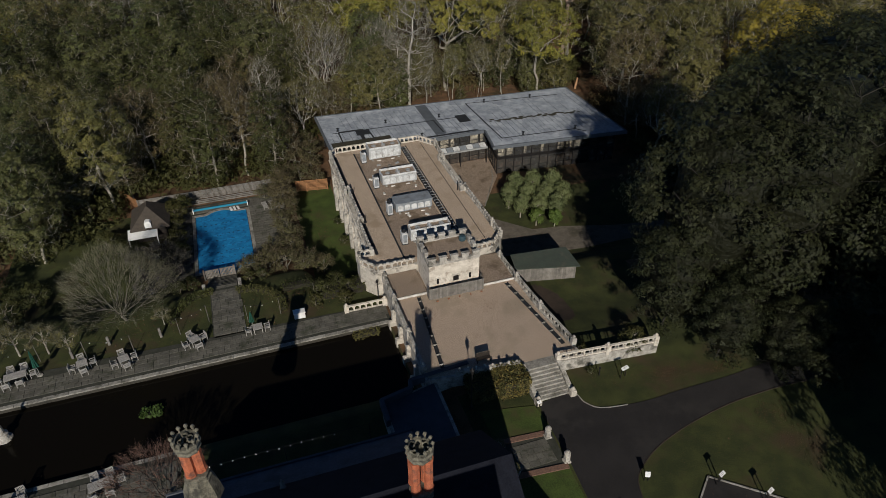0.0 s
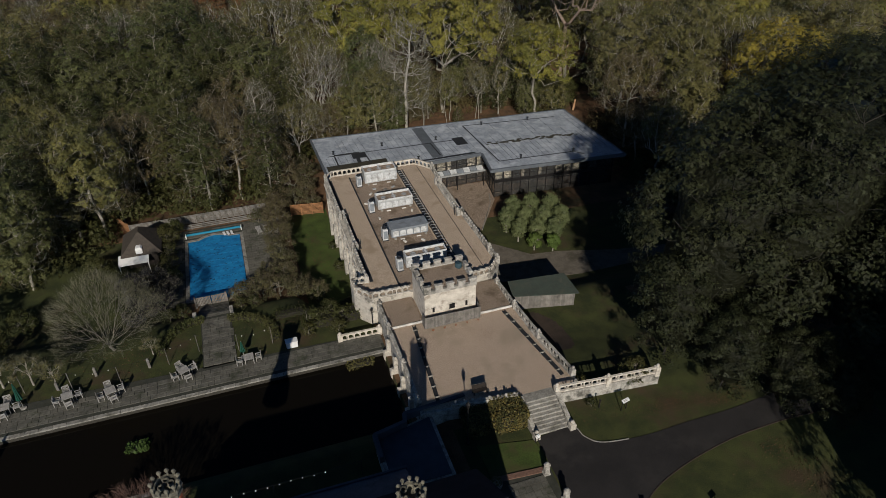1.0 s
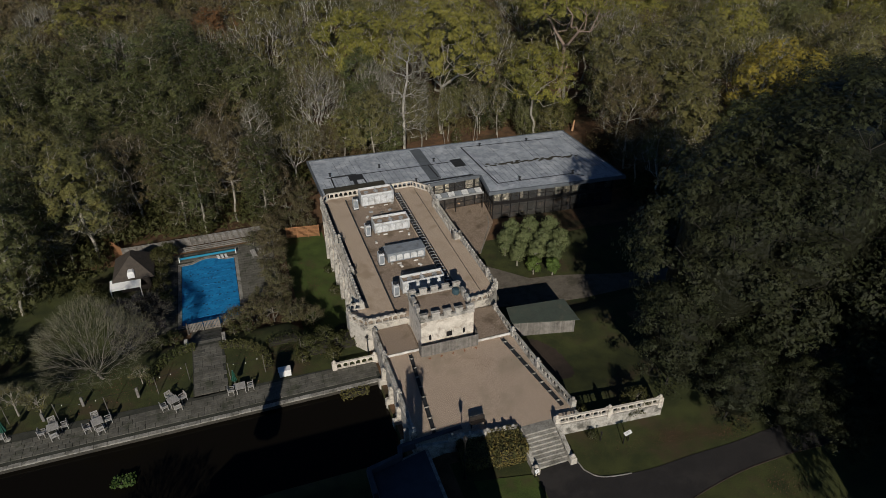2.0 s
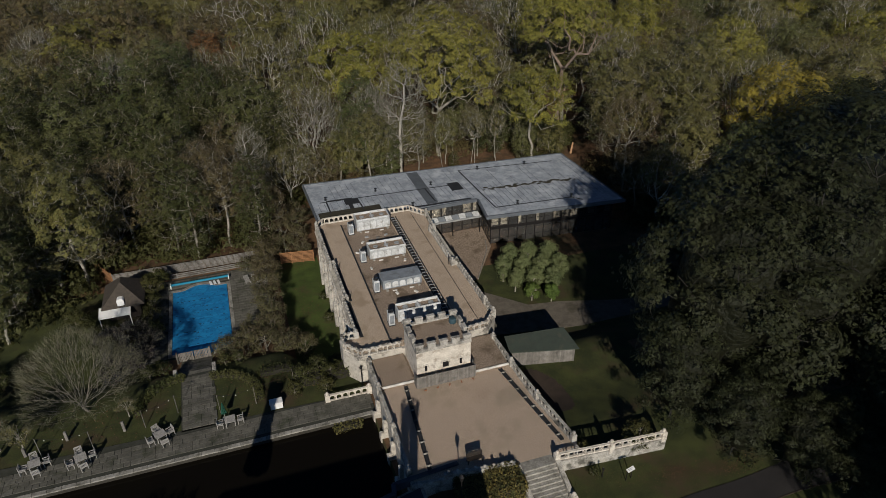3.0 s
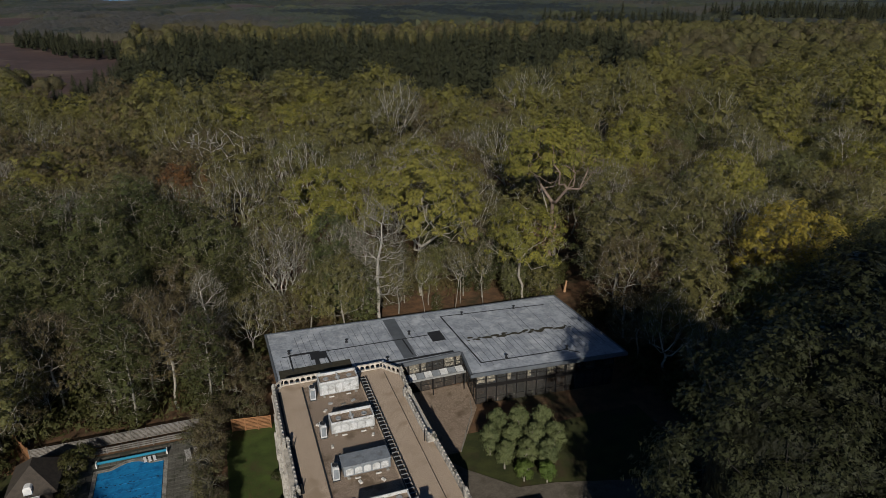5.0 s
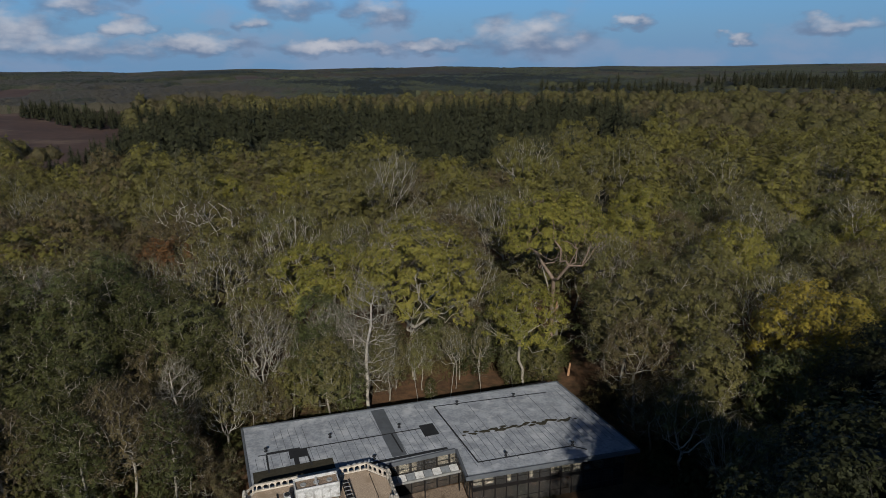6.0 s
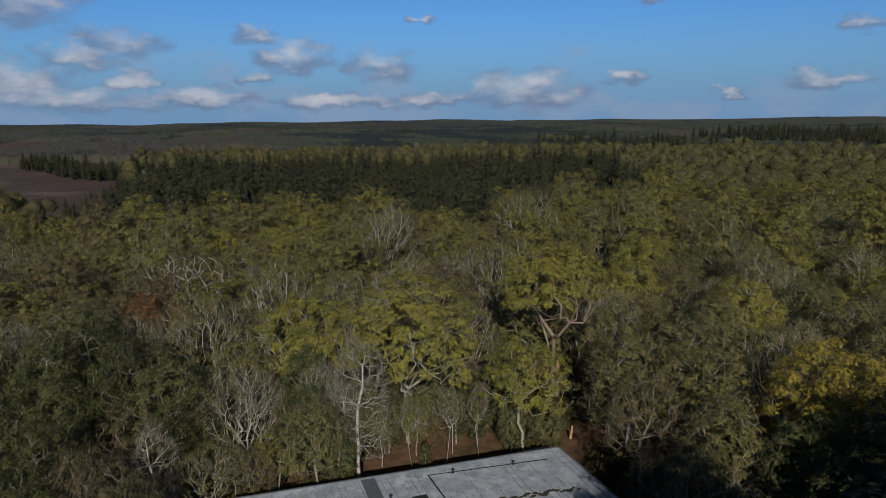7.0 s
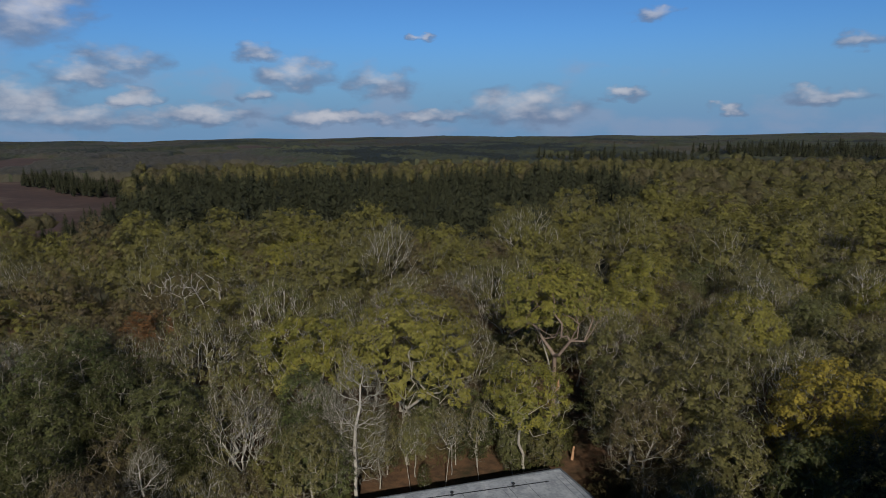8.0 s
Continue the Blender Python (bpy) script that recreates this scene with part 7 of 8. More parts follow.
BARE = [wood_kind(41, 19.0, 5.8, 0.2, BARK_WHITE, None, 170, twigs=9, twig_len=1.7, low=-0.1, thick=0.95, top=0.34, crook=0.05, fan=0.8), wood_kind(42, 20.0, 6.4, 0.22, BARK_WHITE, LEAF_OLIVE, 150, 7, 0.9, 0.48, 5, twig_len=1.6, low=-0.1, thick=0.95, top=0.32, crook=0.05, inner=0, fan=0.8),
        wood_kind(43, 21.0, 8.0, 0.34, BARK_WHITE, LEAF_BROWN, 90, 9, 1.0, 0.5, 8, TWIG_BROWN, low=-0.05, thick=1.9, crook=0.13, top=0.3, leafy=0.5, inner=0)]
THIN = [wood_kind(45 + i, 21.5, 7.4, 0.22, BARK_WHITE, LEAF_OLIVE, 170, 13, 0.9, 0.52, 5, TWIG_OLIVE, low=-0.1, thick=0.95, top=0.28, twig_len=1.6, leafy=0.5, inner=60, crook=0.06, fan=0.75) for i in range(2)]
GREENISH = [wood_kind(51 + i, 18.5, 5.0, 0.06, BARK_PALE, LEAF_GREEN, 120, 32, 1.0, 0.54, 4, low=-0.85, thick=0.95, leafy=0.7) for i in range(2)]
IVIED = [wood_kind(61 + i, 19.0, 3.9, 0.05, BARK_PALE, LEAF_IVY, 110, 24, 0.95, 0.52, 4, TWIG_OLIVE, low=-0.95, top=0.8, thick=0.85, twig_len=1.6, leafy=0.7, inner=110) for i in range(3)]
GOLDEN = [wood_kind(71, 23.0, 8.2, 0.12, BARK, LEAF_GOLD, 210, 38, 1.2, 0.58, 3, low=-0.75, leafy=0.7, inner=240)]
RUSTY = [wood_kind(73, 19.0, 5.4, 0.2, BARK, LEAF_RUST, 120, 24, 0.95, 0.52, 6, TWIG_BROWN, low=-0.4)]
OAK = [wood_kind(75, 27.0, 11.4, 0.28, BARK_PALE, LEAF_YELLOW, 300, 26, 1.1, 0.6, 5, low=-0.3, thick=0.72, crook=0.14, top=0.3, leafy=0.55, inner=200), wood_kind(76, 31.0, 8.6, 0.5, BARK_PINK, LEAF_YELLOW, 200, 34, 1.15, 0.6, 3, low=-0.15, thick=0.78, crook=0.12, top=0.4, leafy=0.62, inner=200),
       wood_kind(77, 22.0, 8.8, 0.3, BARK_WHITE, LEAF_YELLOW, 210, 32, 1.1, 0.6, 3, low=-0.2, thick=0.95, crook=0.12, top=0.36, leafy=0.6, inner=180)]
EVERGREEN = [wood_kind(81, 27.0, 8.2, 0.03, BARK_DARK, LEAF_DARK, 150, 120, 1.5, 0.46, 0, low=-0.92, thick=0.9, leafy=0.72, inner=260, heart_mat=CORE_EVERGREEN_SHADE), wood_kind(82, 20.0, 6.4, 0.03, BARK_DARK, LEAF_DARK, 90, 120, 1.35, 0.46, 0, low=-0.95, thick=0.9, leafy=0.72, inner=260, heart_mat=CORE_EVERGREEN_SHADE), wood_kind(83, 26.0, 7.6, 0.08, BARK_DARK, LEAF_DARK, 130, 115, 1.45, 0.46, 0, low=-0.85, thick=0.9, leafy=0.72, inner=260, heart_mat=CORE_EVERGREEN_SHADE)]
SLIM = [wood_kind(91, 21.5, 4.0, 0.12, BARK_WHITE, None, 210, 0, 0.7, twigs=9, twig_len=1.3, low=-0.8, thick=0.8, top=0.8, crook=0.06), wood_kind(92, 14.0, 2.8, 0.3, BARK_WHITE, LEAF_OLIVE, 60, 9, 0.8, 0.46, 6, thick=0.9, inner=20)]
SHRUBS = [tree_kind(101 + i, 3.3, 1.9, 0.05, BARK, LEAF_HEDGE, 34, 42, 0.55, 0.22, 14, TWIG_BROWN, low=-0.6, twig_len=0.7, twig_w=0.02, limbs=9) for i in range(2)]
BUSHES = [tree_kind(111, 3.0, 1.8, 0.03, BARK, LEAF_IVY, 34, 55, 0.5, 0.22, low=-0.7, limbs=8)]
CLIPPED = [tree_kind(121, 3.9, 0.95, 0.14, BARK_PALE, LEAF_SILVER, 44, 90, 0.42, 0.24, low=-0.85), tree_kind(122, 3.4, 1.1, 0.2, BARK_PALE, LEAF_BRIGHT, 40, 80, 0.42, 0.22, low=-0.8)]
PLUM = [tree_kind(131, 4.0, 2.2, 0.05, BARK_DARK, LEAF_PLUM, 36, 46, 0.6, 0.22, 10, low=-0.6, limbs=8)]
WIDE_BARE = [wood_kind(141, 8.2, 6.0, 0.03, BARK, None, 460, 0, 0.5, twigs=9, twig_mat=TWIG_OLIVE, low=-0.05, top=0.1, thick=0.7, crook=0.035, twig_len=1.0, twig_w=0.016, fan=0.9), wood_kind(142, 6.0, 4.2, 0.03, BARK_DARK, None, 260, 0, 0.5, twigs=9, twig_mat=TWIG_RED, low=-0.2, top=0.12, thick=1.1, crook=0.05, twig_len=0.9, twig_w=0.02, fan=0.8)]
ORCHARD = [tree_kind(151, 4.4, 1.9, 0.3, BARK_PALE, LEAF_OLIVE, 26, 22, 0.5, 0.22, 26, TWIG_OLIVE, twig_len=0.9, twig_w=0.025)]

WOODS = {"olive": (OLIVE, "olive-green oak in thin new leaf with grey limbs"), "yellow": (YELLOWISH, "yellow-green oak with a broad domed crown"),
         "brown": (BROWNISH, "brown-budded tree, half bare, with fine twigs"), "bare": (BARE, "bare pale-barked tree with a haze of grey twigs"),
         "green": (GREENISH, "green leafy woodland tree"), "ivy": (IVIED, "tall trunk clad in dark green ivy"), "slim": (SLIM, "slender silver-barked bare tree"),
         "thin": (THIN, "spreading oak, barely in leaf, on pale forking boughs"), "rust": (RUSTY, "rust-brown leaved tree in the wood"), "oak": (OAK, "broad yellow-green oak with heavy pale limbs"), "gold": (GOLDEN, "golden-leaved broad tree among darker oaks"), "dark": (EVERGREEN, "dark evergreen oak with dense foliage")}


def wood_tree(kind, x, y, scale, turn, stretch=1.0, variant=None, rng=random):
    kinds, label = WOODS[kind]
    k = kinds[variant if variant is not None else rng.randrange(len(kinds))]
    plant(k, "tree", label, "tree", x, y, scale, turn, "woodland trees", stretch=stretch)


KEY = [("bare", -10.0, 116.5, 1.12, 2), ("oak", -3.2, 160.0, 0.95, 2), ("yellow", 13.0, 166.0, 0.95, 0), ("yellow", 22.5, 180.0, 1.0, 1), ("thin", -46.0, 153.0, 1.0, 0), ("rust", -15.2, 102.5, 1.02, 0), ("green", -23.0, 90.0, 1.15, 0), ("green", -30.0, 84.0, 1.1, 1),
       ("bare", -4.2, 101.0, 0.82, 2), ("bare", 2.6, 108.0, 0.78, 2), ("bare", -1.4, 66.0, 0.9, 1), ("ivy", -12.3, 79.0, 0.95, 0), ("oak", 9.8, 81.0, 1.0, 2), ("oak", 23.6, 70.5, 1.0, 0), ("slim", 13.9, 62.2, 1.0, 0), ("slim", 11.6, 64.6, 0.7, 0), ("oak", 47.4, 70.6, 0.96, 1),
       ("bare", 30.5, 109.0, 1.0, 0), ("bare", 46.5, 109.0, 1.1, 0), ("thin", 33.5, 163.0, 0.95, 1), ("thin", 84.0, 155.0, 1.3, 0), ("bare", 64.5, 80.0, 0.98, 0), ("bare", 162.0, 116.0, 1.1, 0), ("bare", 83.0, 55.0, 0.9, 1), ("gold", 67.2, 35.3, 0.98, 0), ("olive", 51.7, 54.5, 0.98, 0), ("olive", 57.0, 46.0, 0.95, 1),
       ("bare", -32.4, 92.0, 1.0, 0), ("bare", -50.0, 120.0, 1.0, 0), ("thin", 56.0, 118.0, 1.0, 1), ("bare", 38.0, 118.0, 0.95, 1), ("thin", 20.0, 105.0, 0.95, 0), ("brown", 37.5, 88.0, 1.05, 0), ("thin", 35.0, 79.0, 0.9, 1), ("green", 40.5, 74.0, 0.75, 1), ("thin", 15.5, 93.0, 1.0, 1),
       ("slim", 31.5, 63.2, 0.6, 1), ("slim", 26.0, 61.6, 0.65, 1), ("slim", 21.0, 63.0, 0.6, 1), ("slim", 28.4, 65.8, 0.75, 1), ("green", 38.5, 66.0, 0.5, 0), ("green", 34.5, 70.0, 0.6, 1), ("green", 43.0, 66.5, 0.42, 0), ("slim", -3.4, 59.6, 0.75, 1), ("brown", -1.0, 60.5, 0.5, 0), ("olive", 2.5, 62.5, 0.55, 0),
       ("green", 6.5, 64.5, 0.78, 0), ("green", 9.6, 61.5, 0.62, 1), ("ivy", 22.6, 61.2, 0.26, 0), ("brown", -11.2, 49.5, 0.48, 1), ("thin", -6.6, 58.0, 0.5, 1), ("brown", -13.0, 52.0, 0.62, 0), ("slim", -12.0, 57.0, 0.72, 0), ("bare", -2.0, 72.0, 0.7, 2), ("green", 29.0, 76.0, 0.8, 1), ("ivy", 33.0, 67.0, 0.55, 1),
       # the two at y -40 and -42 are unseen, added to shade the lawn
       ("dark", 32.0, -5.5, 1.1, 0), ("dark", 26.4, -3.6, 0.95, 0), ("dark", 21.2, -5.4, 0.62, 1), ("dark", 28.0, -40.0, 1.0, 0), ("dark", 38.0, -42.0, 1.0, 2), ("dark", 23.6, -11.0, 0.5, 1), ("dark", 27.2, -14.6, 0.46, 1), ("dark", 30.5, -17.6, 0.4, 1), ("dark", 39.5, -15.0, 0.95, 2), ("dark", 37.5, -27.0, 0.85, 0), ("dark", 36.5, 3.0, 0.92, 2), ("dark", 49.0, 0.0, 1.0, 0), ("dark", 50.0, -17.0, 1.05, 2), ("dark", 58.0, 8.0, 1.0, 2),
       ("bare", 46.5, 26.0, 0.62, 1), ("olive", 45.5, 19.5, 0.7, 1), ("thin", 46.5, 33.0, 0.62, 0), ("brown", 45.0, 38.5, 0.6, 0), ("olive", 61.0, 53.0, 1.0, 2), ("olive", 52.0, 36.0, 0.85, 1), ("green", 57.0, 29.0, 0.95, 0), ("olive", 54.0, 19.0, 0.9, 0), ("dark", 62.0, 20.5, 0.9, 0), ("thin", 71.0, 46.0, 1.0, 0), ("olive", 70.0, 58.0, 1.05, 1), ("dark", 74.0, 25.0, 0.9, 2)]
rnd = random.Random(77)
REACH = {"olive": 6.2, "yellow": 7.2, "brown": 5.8, "bare": 6.2, "thin": 7.4, "green": 5.0, "ivy": 3.7, "slim": 3.0, "oak": 10.0, "gold": 8.2, "rust": 5.4, "dark": 8.0}
placed = []
for kind, x, y, sc, var in KEY:
    wood_tree(kind, x, y, sc, rnd.uniform(0, 360), 1.45 if kind == "slim" and sc < 0.7 else 1.0, variant=var % len(WOODS[kind][0]))
    placed.append((x, y, REACH[kind] * sc))


def wooded(x, y):
    if y > 170 or x < -100 or x > 190:
        return False
    if -11.0 < x < -5.5:
        edge = 58.5
    elif x < -5.5:
        edge = 46.0 + 1.2 * math.sin(x * 0.6)
        if x < -34:
            edge = 44.0 - 1.4 * min(12.0, -34 - x)
    elif x < 43:
        edge = 64.5 if 13 < x < 36 else 59.5
    else:
        edge = 20.0
    return y > edge


def clear_of(x, y, gap):
    return all((x - a) ** 2 + (y - b) ** 2 > gap * gap for a, b, _ in placed)


def apart(x, y, reach, share):
    return all((x - a) ** 2 + (y - b) ** 2 > (share * (reach + r)) ** 2 for a, b, r in placed)


near_trees = 0
for _ in range(9000):
    x, y = rnd.uniform(-70, 140), rnd.uniform(20, 104)
    # only the part of the wood that the flight looks over
    if not wooded(x, y) or x > 12 + 1.25 * (y + 22) or x < -24 - 0.36 * (y + 22) or y < 30 and x < 44:
        continue
    # open ground before the split oak
    if 43 < x < 62 and 38 < y < 88 and abs((x - 49.5) - 0.45 * (y - 66)) < 5.5:
        continue
    r = rnd.random()
    if x < -6 and y < 88:
        kind = "ivy" if r < 0.52 else "olive" if r < 0.62 else "brown" if r < 0.70 else "green" if r < 0.95 else "bare"
    elif x < 30:
        kind = "bare" if r < 0.17 else "thin" if r < 0.42 else "olive" if r < 0.6 else "yellow" if r < 0.7 else "brown" if r < 0.88 else "green"
    else:
        kind = "olive" if r < 0.42 else "yellow" if r < 0.62 else "thin" if r < 0.70 else "brown" if r < 0.82 else "green" if r < 0.92 else "bare"
    sc = rnd.uniform(0.78, 1.12) * (0.8 if y < 66 and x < 43 else 1.0)
    if not apart(x, y, REACH[kind] * sc, 0.58 if x < -6 else 0.68):
        continue
    wood_tree(kind, x, y, sc, rnd.uniform(0, 360), rnd.uniform(0.92, 1.12), variant=rnd.randrange(2) if kind in ("bare", "thin") else None, rng=rnd)
    placed.append((x, y, REACH[kind] * sc))
    near_trees += 1
    if near_trees >= 240:
        break

# thin young growth along the wood's edge
for _ in range(700):
    x, y = rnd.uniform(-46, 42), rnd.uniform(40, 74)
    edge = 46.0 if x < -5.5 else (66.0 if 13 < x < 36 else 60.5)
    if not wooded(x, y) or y > edge + 9 or not clear_of(x, y, 3.0):
        continue
    kind = rnd.choice(("brown", "olive", "olive", "bare", "green", "green", "ivy", "slim"))
    wood_tree(kind, x, y, rnd.uniform(0.3, 0.7), rnd.uniform(0, 360), rnd.uniform(0.9, 1.4), variant=1 if kind == "slim" else rnd.randrange(2), rng=rnd)
    placed.append((x, y, 2.5))

# brushwood under the trees
brng = np.random.default_rng(14)
bx, by = brng.uniform(-70, 120, 5200), brng.uniform(20, 112, 5200)
keep = np.array([wooded(x, y + 1.5) and not (13 < x < 37 and y < 70) and not (y < 32 and x < 44) and x < 20 + 1.25 * (y + 22) for x, y in zip(bx, by)])
near = np.argsort(by[keep] - np.where(bx[keep] > 43, 0, 20))
bx, by = bx[keep][near][:1500], by[keep][near][:1500]
vs, fs, n0 = [], [], 0
for x, y in zip(bx, by):
    n = 64
    d = brng.normal(0, 1, (n, 3))
    d /= np.linalg.norm(d, axis=1, keepdims=True)
    d[:, 2] = np.abs(d[:, 2])
    r, h = brng.uniform(1.2, 2.6), brng.uniform(1.5, 5.5)
    c = d * np.array([r, r, h]) * brng.uniform(0.6, 1.1, (n, 1)) + np.array([x, y, float(land(x, y))])
    v, f = triangles(brng, c, d, 0.6)
    vs.append(v)
    fs.append(f + n0)
    n0 += len(v)
half = len(vs) // 2
for lo, hi, m, lab in ((0, half, LEAF_IVY, "green holly and ivy brushwood under the trees"), (half, len(vs), LEAF_BROWN, "brown bramble and bracken under the trees")):
    v = np.concatenate(vs[lo:hi])
    tagged(new("undergrowth", numpy_mesh("undergrowth", v, np.arange(len(v)).reshape(-1, 3), m)), lab, "undergrowth", kind="stuff")

# the split oak: a torn limb of bright heartwood
split = thing("split_oak", "oak trunk torn open, bright heartwood showing", "tree")
s = Shape()
s.tube((49.3, 72.1, 4.6), (49.5, 72.0, 6.0), 0.34, 0.3, 8).tube((49.5, 72.0, 6.0), (49.7, 71.9, 7.6), 0.3, 0.08, 7)
part("heartwood", s, TORN_WOOD, split, "torn face of orange heartwood")
part("trunk", Shape().tube((50.2, 72.6, -2.9), (49.3, 72.1, 4.7), 0.42, 0.34, 8), BARK, split)
part("limb", Shape().tube((49.3, 72.3, 4.4), (47.8, 72.6, 10.5), 0.2, 0.14, 7).tube((47.8, 72.6, 10.5), (46.6, 73.0, 14.5), 0.14, 0.06, 6), BARK_PALE, split)
stump = thing("broken_stump", "splintered stump behind the wing", "stump")
part("stump", Shape().tube((47.4, 63.5, -2.8), (47.7, 63.5, -0.6), 0.24, 0.14, 7), TORN_WOOD, stump)

# bare climber and shrubs before the house
for i, (x, y, sc) in enumerate(((42.5, 62.5, 1.4), (44.6, 64.8, 1.7), (46.6, 67.0, 1.8), (40.5, 64.0, 1.5), (48.4, 68.8, 1.5), (43.0, 68.0, 1.9), (37.5, 63.2, 1.1))):
    plant(BUSHES[0], "bush", "rounded green holly bush at the wood's edge", "bush", x, y, sc, i * 57, "green bushes")
plant(WIDE_BARE[1], "garden_tree", "bare reddish shrub against the house terrace", "tree", -28.2, -9.6, 0.9, 120)
# garden shrubs and small trees
for i, (x, y, sc) in enumerate(((-27.6, 37.6, 1.0), (-26.8, 39.4, 0.9), (-27.4, 34.4, 0.7), (-27.2, 31.4, 0.75), (-26.9, 28.6, 0.7))):
    plant(BUSHES[0], "bush", "dark evergreen bush in the shade by the pool hut", "bush", x, y, sc, i * 91, "green bushes")
plant(WIDE_BARE[0], "garden_tree", "wide bare garden tree with a fan of pale branches", "tree", -32.4, 15.2, 1.0, 20)
for i, (x, y, sc) in enumerate(((-13.6, 24.0, 1.1), (-13.2, 27.0, 1.0), (-13.4, 30.0, 1.15), (-13.2, 33.0, 1.2), (-13.0, 36.0, 1.25), (-12.7, 38.8, 1.2), (-12.8, 41.0, 1.3), (-11.9, 22.0, 1.0), (-10.2, 20.6, 0.9),
                               (-16.6, 22.6, 1.1), (-18.8, 21.6, 1.0), (-14.6, 21.2, 1.05), (-12.6, 20.2, 0.9), (-17.4, 20.2, 0.8), (-15.4, 39.6, 0.8), (-15.2, 25.4, 0.9), (-9.6, 44.2, 1.1), (-7.6, 46.4, 1.0), (-7.0, 49.6, 1.1), (-9.6, 47.6, 1.2), (-8.8, 52.4, 1.2), (-6.6, 54.2, 1.0), (-11.6, 44.8, 1.2), (-7.2, 43.2, 0.8), (-10.4, 55.4, 1.3))):
    plant(SHRUBS[i % 2], "hedge_shrub", "overgrown brown-green hedge shrub beside the pool garden", "shrub", x, y, sc * 0.85, i * 47, "hedge shrubs")
for i, (x, y, sc) in enumerate(((-28.0, 22.2, 1.0), (-30.0, 24.6, 1.1), (-27.4, 26.0, 0.8), (-30.8, 21.2, 0.9), (-29.0, 28.2, 0.9), (-31.8, 28.0, 0.8))):
    plant(PLUM[0], "shrub", "purple-grey leafy shrub by the pool", "shrub", x, y, sc * 0.8, i * 63, "purple shrubs")
for i, (x, y, sc) in enumerate(((-25.8, 20.4, 0.6), (-27.0, 19.2, 0.5), (-19.2, 18.8, 0.45), (-17.6, 18.2, 0.45), (-45.5, 21.0, 1.2), (-43.0, 24.0, 1.0), (-48.0, 25.5, 1.4), (-9.8, 13.4, 0.7), (-8.6, 12.0, 0.6), (-11.4, 12.4, 0.7), (-9.4, 10.6, 0.55), (-7.4, 15.8, 0.6), (-12.6, 11.0, 0.5), (-7.2, 17.8, 0.4), (-6.6, 26.0, 0.4), (-6.5, 31.0, 0.35), (11.0, -6.0, 0.35), (10.6, -9.0, 0.3), (16.2, -7.2, 0.8), (15.4, -7.4, 0.55), (-34.0, 30.0, 0.9), (-36.0, 33.0, 0.9))):
    plant(BUSHES[0], "bush", "dense dark green garden bush", "bush", x, y, sc, i * 71, "green bushes")
for i, (x, y, sc) in enumerate(((-39.8, 12.4, 0.8), (-37.6, 11.6, 0.7), (-42.6, 13.0, 0.9), (-45.5, 13.2, 0.9), (-28.6, 13.2, 0.5), (-38.8, 43.0, 1.8), (-41.5, 40.0, 1.9), (-36.0, 45.0, 1.7), (-44.0, 37.0, 1.9))):
    plant(ORCHARD[0], "orchard_tree", "small crooked fruit tree on the lawn", "tree", x, y, sc, i * 83, "small garden trees")
for i, (x, y, sc, k) in enumerate(((19.4, 21.6, 0.8, 1), (21.7, 20.6, 0.8, 1), (18.2, 24.2, 0.95, 0), (20.5, 23.4, 1.0, 0), (22.8, 22.6, 1.0, 0), (17.6, 27.0, 1.05, 0), (20.0, 26.2, 1.05, 0), (22.4, 25.4, 1.1, 0), (24.6, 24.6, 1.1, 0), (19.4, 29.2, 1.1, 0), (22.0, 28.6, 1.15, 0), (24.6, 27.8, 1.15, 0))):
    plant(CLIPPED[k], "garden_tree", "small round-headed tree, bright green, with a pale stem" if k else "small round-headed grey-green tree in a planted block", "tree", x, y, sc, i * 77, "round-headed trees", z=LOW_Z)


def leaf_bank(name, label, category, boxes, material, seed, density, size):
    """A clipped or climbing mass of leaves over the faces of boxes, round dark solid cores."""
    rng = np.random.default_rng(seed)
    g = thing(name, label, category)
    core_shape = Shape()
    vs, fs, n0 = [], [], 0
    for x0, y0, z0, x1, y1, z1 in boxes:
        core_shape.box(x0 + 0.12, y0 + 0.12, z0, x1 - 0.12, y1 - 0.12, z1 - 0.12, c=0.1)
        area = (x1 - x0) * (y1 - y0) + (x1 - x0 + y1 - y0) * 2 * (z1 - z0)
        k = int(area * density)
        c = rng.uniform((x0, y0, z0), (x1, y1, z1), (k, 3))
        face = rng.integers(0, 5, k)
        nrm = np.zeros((k, 3))
        for i, (ax, val, sg) in enumerate(((2, z1, 1), (2, z1, 1), (1, y0, -1), (0, x0, -1), (0, x1, 1))):
            sel = face == i
            c[sel, ax] = val + rng.normal(0, 0.10, sel.sum())
            nrm[sel, ax] = sg
        v, f = quads(rng, c, nrm, size)
        vs.append(v)
        fs.append(f + n0)
        n0 += len(v)
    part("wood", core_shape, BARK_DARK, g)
    part("foliage", numpy_mesh("foliage", np.concatenate(vs), np.concatenate(fs), material), None, g)
    return g


leaf_bank("creeper", "yellowing creeper that covers the front wall beside the steps", "creeper", [(-1.4, -8.9, 1.05, 1.6, -6.3, 2.5), (1.2, -9.3, 1.05, 4.05, -6.6, 2.9)], LEAF_CREEPER, 5, 150, 0.15)
leaf_bank("hedge", "clipped dark hedge in the shade of the pavilion", "hedge", [(-12.8, 11.6, -0.2, -6.6, 13.4, 1.1)], LEAF_IVY, 6, 34, 0.22)


